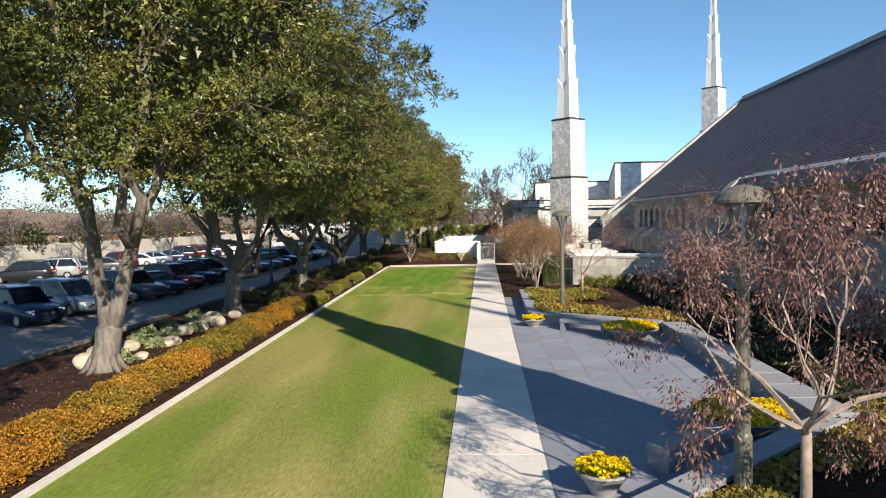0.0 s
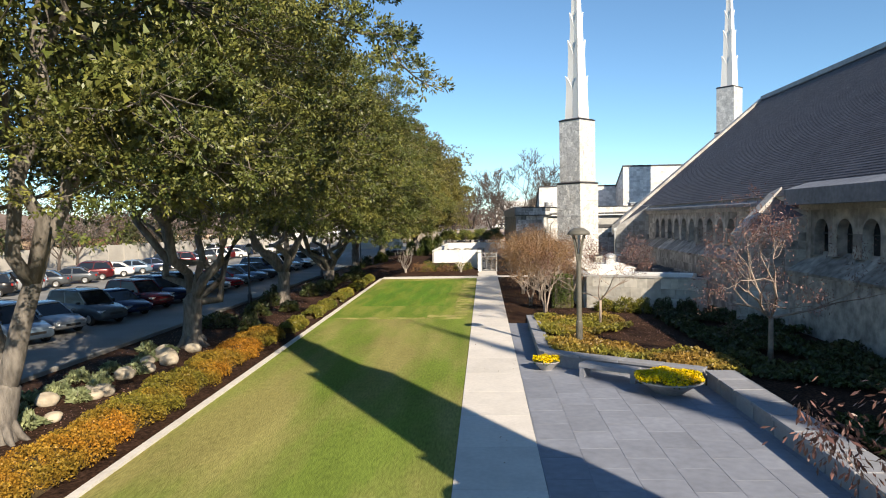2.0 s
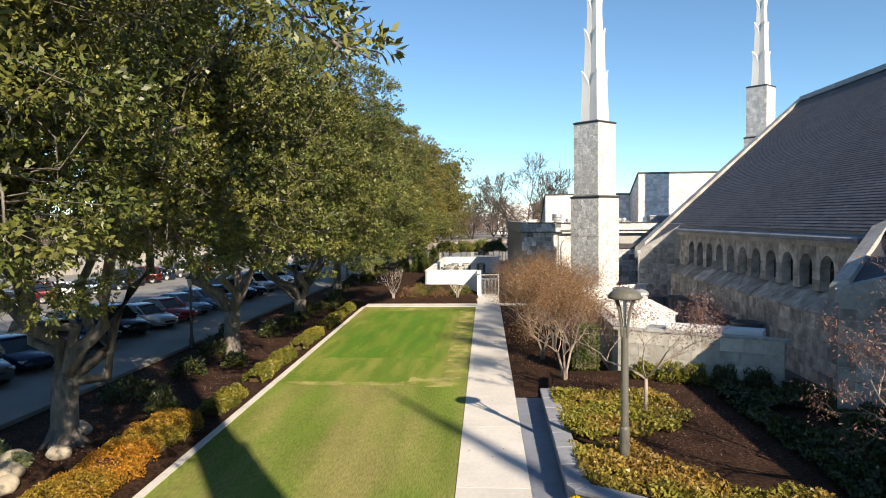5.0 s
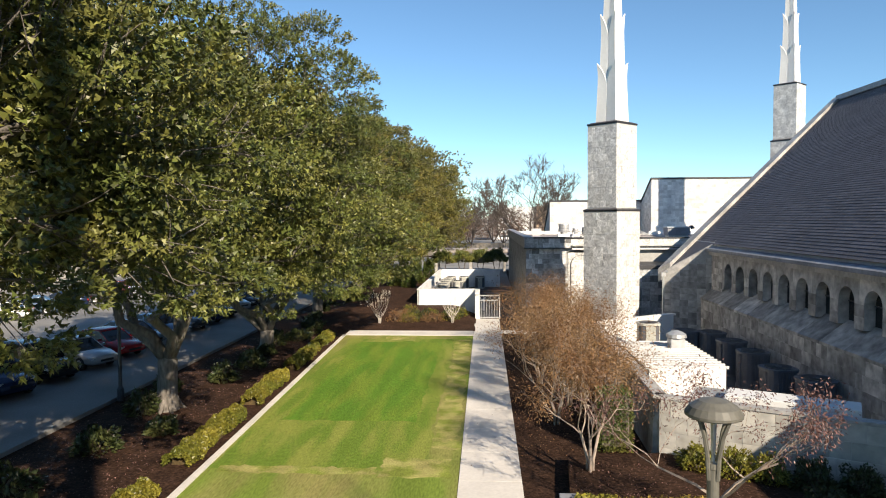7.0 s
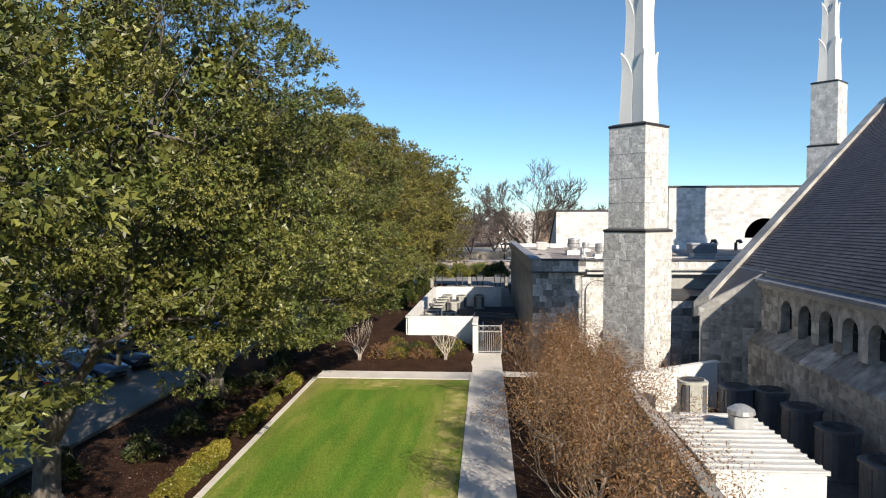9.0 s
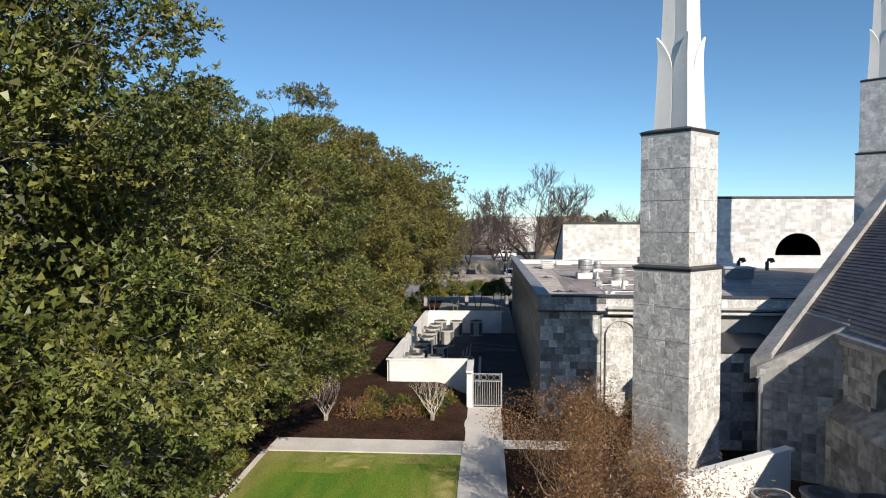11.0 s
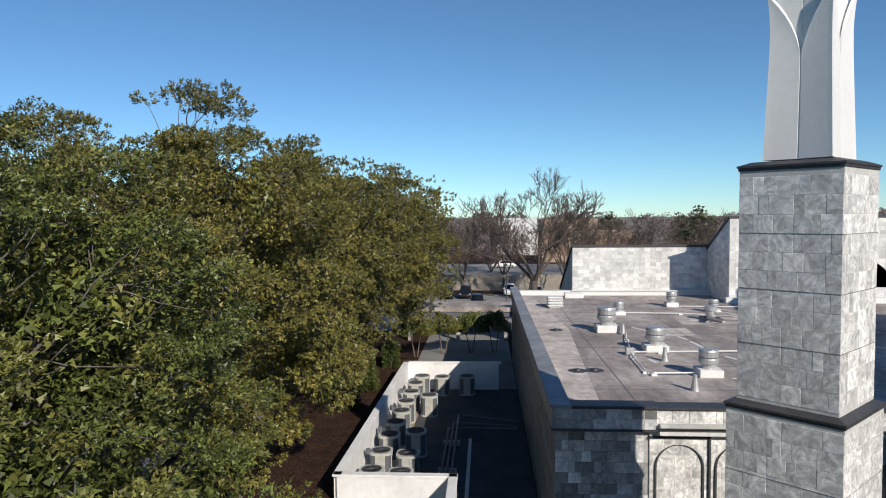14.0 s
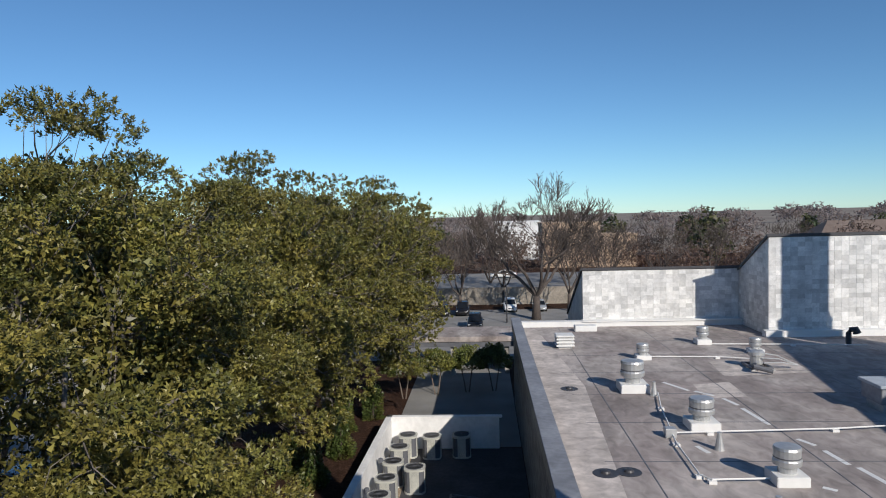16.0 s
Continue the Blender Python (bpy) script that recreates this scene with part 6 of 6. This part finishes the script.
def loft(bm, stations):
    """Stations of (x, half-width, low z, high z, shoulder): rounded box sections, joined and capped."""
    rings = []
    for x, hw, z0, z1, sh in stations:
        prof = [(-hw * 0.86, z0), (-hw * 0.99, z0 + (z1 - z0) * 0.22), (-hw, z0 + (z1 - z0) * 0.55), (-hw * (1 - sh * 0.4), z0 + (z1 - z0) * 0.88), (-hw * (1 - sh), z1)]
        prof += [(-a, b) for a, b in prof[::-1]]
        rings.append([bm.verts.new((x, y, z)) for y, z in prof])
    n = len(rings[0])
    for a, b in zip(rings, rings[1:]):
        for k in range(n):
            bm.faces.new((a[k], a[(k + 1) % n], b[(k + 1) % n], b[k]))
    bm.faces.new(rings[0]), bm.faces.new(rings[-1][::-1])


def car(kind, paint):
    c = empty("car", label="parked %s %s on the lot" % (paint, {"sedan": "four-door sedan car", "suv": "tall sport utility car", "van": "family minivan with roof rails"}[kind]), category="car", group="parked cars")
    p = PAINT[paint]
    L, W, H = {"sedan": (4.75, 0.91, 1.45), "suv": (4.7, 0.94, 1.75), "van": (5.1, 0.98, 1.76)}[kind]
    belt = {"sedan": 0.95, "suv": 1.10, "van": 1.05}[kind]
    f, r = L / 2, -L / 2
    hood = belt - (0.10 if kind != "sedan" else 0.08)
    bm = bmesh.new()
    loft(bm, [(r, W * 0.78, 0.42, belt - 0.18, 0.1), (r + 0.12, W * 0.93, 0.30, belt - 0.03, 0.1), (r + 0.7, W, 0.24, belt, 0.08), (0.0, W, 0.22, belt - 0.02, 0.06), (f - 1.45, W, 0.24, belt - 0.04, 0.08), (f - 0.75, W * 0.98, 0.26, hood - 0.04, 0.12), (f - 0.2, W * 0.9, 0.28, hood - 0.16, 0.18), (f, W * 0.74, 0.36, hood - 0.30, 0.2)])
    body = part("body", bm, p, c, smooth=True)
    # greenhouse: glass, painted roof and pillars
    wf, wr = f - 1.25, {"sedan": r + 0.55, "suv": r + 0.16, "van": r + 0.14}[kind]
    rf, rr = wf - {"sedan": 0.85, "suv": 0.72, "van": 0.85}[kind], wr + {"sedan": 0.75, "suv": 0.32, "van": 0.28}[kind]
    tw = W * 0.74
    bm = bmesh.new()
    lo = [(wf, -W * 0.84), (wf, W * 0.84), (wr, W * 0.88), (wr, -W * 0.88)]
    hi = [(rf, -tw), (rf, tw), (rr, tw), (rr, -tw)]
    vl = [bm.verts.new((x, y, belt - 0.06)) for x, y in lo]
    vh = [bm.verts.new((x, y, H - 0.06)) for x, y in hi]
    bm.faces.new(vh), bm.faces.new(vl[::-1])
    for k in range(4):
        bm.faces.new((vl[k], vl[(k + 1) % 4], vh[(k + 1) % 4], vh[k]))
    part("window_glass", bm, M["car_glass"], c, "dark tinted glass")
    bm = bmesh.new()
    loft(bm, [(rr - 0.06, tw * 0.94, H - 0.09, H - 0.03, 0.1), (rr + 0.15, tw * 1.03, H - 0.09, H - 0.005, 0.12), ((rr + rf) / 2, tw * 1.05, H - 0.09, H + 0.03, 0.14), (rf - 0.2, tw * 1.03, H - 0.09, H, 0.12), (rf + 0.06, tw * 0.95, H - 0.09, H - 0.05, 0.1)])
    part("roof", bm, p, c, smooth=True)
    for sgn in (-1, 1):
        for (xa, xb, wd) in ((wf, rf, 0.05), (wr, rr, 0.09), ((wf + wr) / 2 - 0.05, (rf + rr) / 2 - 0.02, 0.045)):
            bm = bmesh.new()
            ya, yb = sgn * (W * 0.85 + 0.012), sgn * (tw + 0.012)
            a = [bm.verts.new(q) for q in ((xa - wd, ya, belt - 0.06), (xa + wd, ya, belt - 0.06), (xb + wd, yb, H - 0.06), (xb - wd, yb, H - 0.06))]
            b = [bm.verts.new(q) for q in ((xa - wd, ya - sgn * 0.05, belt - 0.06), (xa + wd, ya - sgn * 0.05, belt - 0.06), (xb + wd, yb - sgn * 0.05, H - 0.06), (xb - wd, yb - sgn * 0.05, H - 0.06))]
            bm.faces.new(a), bm.faces.new(b[::-1])
            for k in range(4):
                bm.faces.new((a[k], a[(k + 1) % 4], b[(k + 1) % 4], b[k]))
            part("pillar", bm, p, c)
    for sx in (f - 0.92, r + 0.95):
        for sy in (-1, 1):
            m = pose(sx, sy * (W - 0.11), 0.33, 90, 0, 0)
            bm = bmesh.new()
            lathe(bm, [(0.20, -0.115), (0.31, -0.115), (0.335, -0.08), (0.335, 0.08), (0.31, 0.115), (0.20, 0.115)], 20)
            w = part("tyre", bm, M["tyre"], c, at=m)
            bm = bmesh.new()
            lathe(bm, [(0.205, -0.12), (0.19, -0.128), (0.06, -0.10), (0.06, 0.10), (0.19, 0.128), (0.205, 0.12)], 10)
            part("rim", bm, M["alloy"], w)
    for sy in (-1, 1):
        bm = bmesh.new()
        box(bm, f - 0.42, f - 0.09, sy * W * 0.72 - 0.15, sy * W * 0.72 + 0.13, hood - 0.32, hood - 0.20, bevel=0.02)
        part("headlight", bm, M["head_light"], c)
        bm = bmesh.new()
        box(bm, r - 0.01, r + 0.2, sy * W * 0.76 - 0.12, sy * W * 0.76 + 0.12, belt - 0.28, belt - 0.10, bevel=0.02)
        part("tail_lamp", bm, M["tail_light"], c)
        bm = bmesh.new()
        box(bm, wf - 0.42, wf - 0.26, sy * (W + 0.09) - 0.09, sy * (W + 0.09) + 0.09, belt - 0.02, belt + 0.11, bevel=0.025)
        part("mirror", bm, p, c)
    bm = bmesh.new()
    box(bm, f - 0.1, f + 0.005, -W * 0.42, W * 0.42, hood - 0.46, hood - 0.32, bevel=0.015)
    part("grille", bm, M["tyre"], c)
    if kind != "sedan":
        for sy in (-1, 1):
            bm = bmesh.new()
            tube(bm, [(rr + 0.2, sy * tw * 0.9, H + 0.0), (rr + 0.3, sy * tw * 0.9, H + 0.06), (rf - 0.3, sy * tw * 0.9, H + 0.06), (rf - 0.2, sy * tw * 0.9, H + 0.0)], [0.02] * 4, 5)
            part("roof_rail", bm, M["cap"], c)
    return c


CARS = {}


def park(kind, paint, x, y, a):
    if (kind, paint) not in CARS:
        CARS[kind, paint] = car(kind, paint)
        CARS[kind, paint].matrix_basis = pose(x, y, 0, 0, 0, a)
    else:
        copy_thing(CARS[kind, paint], pose(x, y, 0, 0, 0, a))


rng = random.Random(4)
row_a = [("suv", "navy"), ("van", "steel blue"), ("sedan", "silver"), ("suv", "grey"), ("sedan", "navy"), ("suv", "maroon"), ("suv", "navy"), ("suv", "black"), ("sedan", "silver"), ("sedan", "red"), ("sedan", "steel blue"), ("sedan", "steel blue"), ("sedan", "grey"), ("suv", "navy"), ("sedan", "navy"), ("suv", "silver"), ("sedan", "black"), ("suv", "white"), ("sedan", "navy"), ("suv", "grey")]
y = 28.0
for k, (kind, paint) in enumerate(row_a):
    park(kind, paint, -20.9 + rng.uniform(-0.25, 0.25), y + 1.0, -24 + rng.uniform(-2, 2))
    y += 3.6 if k == 0 else 2.95
row_b = [("suv", "black"), ("suv", "silver"), ("sedan", "grey"), ("sedan", "grey"), ("suv", "maroon"), ("sedan", "white"), ("sedan", "steel blue"), ("sedan", "navy"), ("suv", "black"), ("suv", "maroon"), ("sedan", "navy"), ("suv", "grey"), ("suv", "white"), ("suv", "maroon"), ("sedan", "white"), ("suv", "navy")]
for k, (kind, paint) in enumerate(row_b):
    park(kind, paint, -36.5 + rng.uniform(-0.3, 0.3), 51.0 + 3.5 * k, 180 + 24 + rng.uniform(-2, 2))
for k, (kind, paint) in enumerate([("suv", "white"), ("sedan", "white"), ("suv", "tan"), ("suv", "white"), ("sedan", "silver"), ("suv", "grey")]):
    park(kind, paint, -44 + 3.4 * k, 112.5, -90 + rng.uniform(-3, 3))
bm = bmesh.new()
box(bm, -14.95, -14.75, -30, 112, -0.2, 0.12, bevel=0.02)
tagged(part("lot_kerb", bm, M["asphalt"]), label="grey concrete kerb along the parking lot", category="kerb", kind="structure")


def lot_lamp(x, y, h):
    t = empty("lot_lamp", pose(x, y, 0), label="dark post lamp with a lantern head beside the lot", category="post lamp", group="lot lamps")
    bm = bmesh.new()
    lathe(bm, [(0.14, 0), (0.14, 0.5), (0.08, 0.6), (0.06, h - 0.5)], 10)
    part("pole", bm, M["cap"], t)
    bm = bmesh.new()
    lathe(bm, [(0.07, h - 0.5), (0.13, h - 0.42), (0.20, h - 0.08)], 6)
    part("lantern", bm, M["galv"], t, "clouded lantern glass")
    bm = bmesh.new()
    lathe(bm, [(0.26, h - 0.08), (0.24, h - 0.02), (0.06, h + 0.1), (0.02, h + 0.16)], 6)
    part("lantern_cap", bm, M["cap"], t)


for y in (46.4, 66.0, 86.0):
    lot_lamp(-14.55, y, 3.7)

# ---- beyond the lot ----
M["brick_tan"] = material("tan_brick", (0.42, 0.31, 0.22), 0.9, scales=(6, 0.4), amount=(0.1, 0.1), bump=0.1)
M["brick_red"] = material("red_brown_brick", (0.25, 0.13, 0.09), 0.9, scales=(6, 0.4), amount=(0.15, 0.1), bump=0.1)
M["house_roof"] = material("brown_house_shingle", (0.17, 0.13, 0.11), 0.9, scales=(5, 0.4), amount=(0.2, 0.15), bump=0.3)
M["fence_wall"] = material("pale_fence_panel", (0.40, 0.38, 0.345), 0.9, scales=(5, 0.4), amount=(0.06, 0.12), bump=0.15)
M["street_wall"] = material("weathered_retaining_wall", (0.30, 0.265, 0.22), 0.9, scales=(4, 0.4), amount=(0.2, 0.25), bump=0.3)
M["winter_bark"] = material("dark_winter_bark", (0.085, 0.068, 0.058), 0.9, scales=(8, 1.5), amount=(0.25, 0.25), bump=0.3)
# twig colour for the farthest belts, with air haze mixed in as paler grey
M["hazy_wood"] = leafy("haze_tinted_twig", (0.24, 0.19, 0.175), (0.19, 0.16, 0.15), 0.35, tscale=0.05)
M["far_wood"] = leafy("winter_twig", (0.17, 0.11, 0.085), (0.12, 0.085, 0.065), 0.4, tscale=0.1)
M["far_green"] = leafy("far_evergreen_leaf", (0.05, 0.07, 0.03), (0.09, 0.085, 0.035), 0.4, tscale=0.2)
w = empty("lot_wall", label="long pale panelled boundary wall behind the lot", category="wall", kind="structure")
for (ax, ay), (bx, by) in zip([(-60, 30), (-56, 70), (-50, 104), (-46, 124)], [(-56, 70), (-50, 104), (-46, 124), (-14, 126)]):
    d = Vector((bx - ax, by - ay))
    m = pose(ax, ay, 0, 0, 0, math.degrees(math.atan2(d.y, d.x)))
    n = max(1, round(d.length / 3.2))
    for k in range(n):
        bm = bmesh.new()
        L = d.length / n
        box(bm, k * L + 0.15, (k + 1) * L - 0.15, -0.06, 0.06, -0.1, 2.3)
        box(bm, k * L - 0.15, k * L + 0.15, -0.14, 0.14, -0.1, 2.45)
        part("panel", bm, M["fence_wall"], w, at=m)


def house(x, y, a, L, W, h, roof_h, wall, roof, label, windows=4):
    t = empty("house", pose(x, y, 0, 0, 0, a), label=label, category="house", group="houses beyond the lot")
    solid("wall", wall, (-L / 2, L / 2, -W / 2, W / 2, -0.1, h), parent=t)
    bm = bmesh.new()
    o = 0.5
    if roof_h > 0.5:
        v = [bm.verts.new(p) for p in ((-L / 2 - o, -W / 2 - o, h), (L / 2 + o, -W / 2 - o, h), (L / 2 + o, W / 2 + o, h), (-L / 2 - o, W / 2 + o, h), (-L / 2 + W * 0.4, 0, h + roof_h), (L / 2 - W * 0.4, 0, h + roof_h))]
        for q in ((0, 1, 5, 4), (1, 2, 5), (2, 3, 4, 5), (3, 0, 4), (3, 2, 1, 0)):
            bm.faces.new([v[i] for i in q])
    else:
        box(bm, -L / 2 - 0.2, L / 2 + 0.2, -W / 2 - 0.2, W / 2 + 0.2, h, h + 0.5)
    part("roof", bm, roof, t)
    for k in range(windows):
        xx = -L / 2 + L * (k + 0.5) / windows
        bm = bmesh.new()
        box(bm, xx - 0.6, xx + 0.6, -W / 2 - 0.04, -W / 2 - 0.01, h * 0.35, h * 0.8)
        win = part("window", bm, M["glass"], t)
        for nm, z0, z1 in (("window_lintel", 0.8, 0.85), ("window_sill", 0.31, 0.35)):
            bm = bmesh.new()
            box(bm, xx - 0.7, xx + 0.7, -W / 2 - 0.08, -W / 2 - 0.041, h * z0, h * z1)
            part(nm, bm, M["white"], win)


house(-66, 84, 70, 22, 11, 3.6, 3.4, M["brick_tan"], M["house_roof"], "tan brick house with a brown shingle roof")
house(-72, 112, 70, 20, 11, 3.2, 3.6, M["brick_red"], M["house_roof"], "red-brown house with a hipped shingle roof")
house(-58, 140, 20, 24, 12, 3.2, 3.6, M["brick_tan"], M["house_roof"], "tan brick house with a brown shingle roof")
house(-30, 136, 0, 26, 12, 3.6, 0.0, M["render"], M["white"], "long low white building behind the lot", 6)
house(23.5, 232, 0, 14.3, 14, 10.8, 0.0, M["brick_tan"], M["brick_tan"], "tall tan flat-roofed school block", 0)
house(35.2, 232, 0, 9, 14, 7.7, 0.0, M["brick_tan"], M["brick_tan"], "low tan flat-roofed block", 0)
house(11.7, 262, 0, 13, 12, 11.0, 0.0, M["white"], M["white"], "white rooftop block far behind the trees", 0)
house(88, 215, 0, 26, 14, 5.5, 5.0, M["brick_red"], M["house_roof"], "large brown-roofed house beyond the wing", 5)
house(118, 220, 10, 22, 14, 4.5, 4.6, M["brick_tan"], M["house_roof"], "tan house with a brown shingle roof", 5)

# ---- street and lot north of the wing ----
solid("road_north", M["asphalt"], (-60, 80, 118.5, 152, -0.2, 0.0), label="grey parking lot north of the wing", category="parking lot", kind="structure")
wall_run("street_wall", [(-40, 158), (60, 158)], 0.3, -0.1, 2.6, M["street_wall"], M["street_wall"], "weathered tan-grey retaining wall along the street")
solid("road_street", M["asphalt"], (-200, 200, 160, 185, -0.2, 2.4), label="raised grey street behind the retaining wall", category="street", kind="structure")
can = empty("entrance_canopy", label="flat grey entrance canopy on square pillars", category="canopy")
solid("roof", M["roofing"], (-6.5, 4.2, 112.2, 117.5, 2.9, 3.35), parent=can, bevel=0.03)
solid("valance", M["ac_dark"], (-6.4, 4.1, 112.3, 117.4, 2.45, 2.9), parent=can)
for x in (-6.0, -1.2, 3.5):
    solid("pillar", M["stone_wall"], (x - 0.2, x + 0.2, 112.6, 113.0, 0, 2.9), parent=can)
    solid("pillar", M["render"], (x - 0.2, x + 0.2, 116.7, 117.1, 0, 2.9), parent=can)
for k, (x, y, r) in enumerate(((-2.2, 106.0, 1.5), (0.2, 106.6, 1.6), (2.3, 107.0, 1.4), (-4.6, 105.0, 1.5))):
    t_ = bush(x, y, 0.0, r, 1.5, M["oak"], "clipped_tree", "clipped evergreen tree with bare stems before the entrance canopy", 6500, 400 + k, 0.12, cat="tree", grp="clipped evergreens")
    for c_ in t_.children:
        c_.location.z = 2.0
    for q in (-0.12, 0.1):
        bm = bmesh.new()
        tube(bm, [(q, 0, -0.05), (q * 2.5, 0.05, 1.0), (q * 5, 0, 2.6)], [0.06, 0.05, 0.04], 6)
        part("trunk", bm, M["grey_bark"], t_)
for kind, paint, x, y, a in (("suv", "black", 0.4, 136.5, -90), ("suv", "white", 5.2, 151.0, -90), ("sedan", "silver", 9.4, 151.2, -90), ("suv", "black", -1.5, 148.0, -90), ("sedan", "black", -4.2, 147.5, -90), ("sedan", "grey", 14.5, 139.5, -60)):
    park(kind, paint, x, y, a)
copy_thing(CARS["sedan", "white"], pose(5.0, 175.0, 2.4, 0, 0, 178))
lot_lamp(4.4, 140.2, 5.5)


def bare_tree(x, y, z, seed, h, depth=5, rad=0.4, spread=0.8, grp="bare winter trees", lift=0.16):
    rng_ = random.Random(seed)
    t = empty("bare_tree", pose(x, y, z), label="tall leafless winter tree with fine grey twigs", category="tree", group=grp)
    lines, tips = [], []
    top = Vector((0.1, 0, h * 0.17))
    bm = bmesh.new()
    tube(bm, [(0, 0, -0.2), (0.05, 0, h * 0.09), top], [rad * 1.4, rad, rad * 0.9], 9)
    part("trunk", bm, M["winter_bark"], t, smooth=True)
    for k in range(5):
        a = 1.257 * k + rng_.uniform(-0.4, 0.4)
        grow(rng_, top.copy(), Vector((math.cos(a) * 0.7, math.sin(a) * 0.7, 1)).normalized(), h * 0.27, rad * 0.55, depth, lines, tips, spread=spread, lift=lift, kids=(2, 4), shrink=0.72, wob=0.16)
    part("twig_crown", wood(lines, 0.0, 9, 0.024), M["winter_bark"], t)
    return t


bare_tree(8.3, 142.6, 0, 75, 17.8, 6, 0.5, 0.62, lift=0.17)
mid_tree = bare_tree(-2.0, 150.0, 0, 72, 14.0, 4, 0.25)
for x, y, a in ((2.5, 166, 50), (-8.0, 156, 120), (16, 170, 200), (-16, 150, 260), (24, 176, 20), (-26, 160, 80), (-5.5, 133, 30), (13.5, 150, 75), (4.5, 158, 140), (20, 158, 190), (-11, 140, 310), (30, 165, 250), (40, 172, 15), (52, 168, 95)):
    copy_thing(mid_tree, pose(x, y, 0, 0, 0, a))
lot_tree = bare_tree(-48.0, 78.0, 0, 73, 7.5, 4, 0.16, grp="small bare trees by the lot", spread=0.8, lift=0.1)
for x, y, a in ((-52, 88, 40), (-46.5, 98, 100), (-53, 70, 160), (-45, 108, 220), (-40, 122, 300), (-27, 123, 10)):
    copy_thing(lot_tree, pose(x, y, 0, 0, 0, a))


def belt(name, rows, n_each, label, mat, size, seed, hmin, hmax, width):
    """A far wood: many irregular crowns of twigs or leaves in one object."""
    nr = np.random.default_rng(seed)
    cs, os = [], []
    for x, y in rows:
        h = nr.uniform(hmin, hmax)
        w_ = width * nr.uniform(0.7, 1.3)
        v = nr.normal(size=(n_each, 3))
        v /= np.linalg.norm(v, axis=1)[:, None]
        q = v * nr.uniform(0.25, 1, size=(n_each, 1)) ** 0.45 * np.array([[w_, w_, h * 0.42]]) * (1 + 0.25 * np.sin(v[:, :1] * 7 + x) * np.sin(v[:, 2:] * 6))
        cs.append(q + np.array([[x, y, h * 0.58]]))
        os.append(v)
    t = empty(name, label=label, category="woods", kind="stuff")
    ob_ = quads("foliage", np.concatenate(cs), size, mat, t, seed, outward=np.concatenate(os), aspect=0.32 if mat is not M["far_green"] else 0.7, tri=True)
    tagged(ob_, kind="stuff")


nr0 = np.random.default_rng(3)
rows = [(x + nr0.uniform(-3, 3), 190 + nr0.uniform(-3, 10)) for x in np.arange(-60, 130, 4.2)]
belt("winter_woods", rows, 800, "bare red-brown winter trees behind the street", M["far_wood"], 0.5, 9, 7, 10.5, 3.6)
rows = [(x + nr0.uniform(-4, 4), 205 + nr0.uniform(-12, 22)) for x in np.arange(-150, 260, 7.0)]
belt("winter_woods", rows, 700, "far belt of bare brown winter trees", M["far_wood"], 0.8, 1, 7, 12.5, 4.4)
rows = [(x + nr0.uniform(-5, 5), 330 + nr0.uniform(-20, 60)) for x in np.arange(-300, 420, 9.0)]
belt("winter_woods", rows, 420, "distant belt of bare winter trees in haze-tinted brown", M["hazy_wood"], 1.4, 2, 7, 14.5, 6.5)
rows = [(x + nr0.uniform(-8, 8), 700 + nr0.uniform(-60, 200)) for x in np.arange(-700, 900, 20.0)]
belt("distant_woods", rows, 260, "line of distant trees on the horizon in haze-tinted colour", M["hazy_wood"], 4.0, 4, 8, 17.0, 16.0)
rows = [(49, 200), (36, 238), (-10, 215), (-16, 196), (62, 260), (95, 255), (120, 262)]
belt("far_evergreens", rows, 900, "dark evergreens standing among the bare woods", M["far_green"], 0.9, 5, 11, 14.5, 3.6)
rows = [(-62 + nr0.uniform(-3, 3), yy + nr0.uniform(-3, 3)) for yy in np.arange(40, 150, 6.0)] + [(xx, 131 + nr0.uniform(-1, 3)) for xx in np.arange(-56, -12, 6.0)]
belt("lot_greenery", rows, 500, "mixed shrubs and low trees behind the lot wall", M["far_green"], 0.35, 6, 3.5, 6.5, 2.2)
rows = [(-78 + nr0.uniform(-8, 8), yy) for yy in np.arange(20, 200, 7.0)] + [(xx, 160 + nr0.uniform(-5, 8)) for xx in np.arange(-80, -14, 6.0)]
belt("winter_woods", rows, 600, "bare brown trees behind the houses", M["far_wood"], 0.6, 7, 9, 14.0, 4.5)
# far ground sheet; distance haze is painted in by its paler colour
M["field"] = material("haze_tinted_field", (0.25, 0.225, 0.20), 1.0, scales=(0.05, 0.01), amount=(0.2, 0.2), bump=0, spec=0.0)
solid("ground_beyond", M["field"], (-2600, 2600, 268, 3600, -0.5, 0.05), label="open ground out to the horizon in haze-tinted brown", category="ground", kind="structure")
rows = [(-64 + 0.10 * y + nr0.uniform(-2, 2), y + nr0.uniform(-1.5, 1.5)) for y in np.arange(40, 126, 3.6)]
belt("winter_woods", rows, 700, "bare tan and brown trees behind the boundary wall", M["far_wood"], 0.34, 21, 6.0, 9.0, 2.6)
rows = [(-62.5 + 0.10 * y + nr0.uniform(-1, 1), y) for y in (44, 57, 66, 71, 79, 88, 101, 113)]
belt("far_evergreens", rows, 900, "dark green shrubs behind the boundary wall", M["far_green"], 0.42, 22, 4.2, 6.2, 2.2)
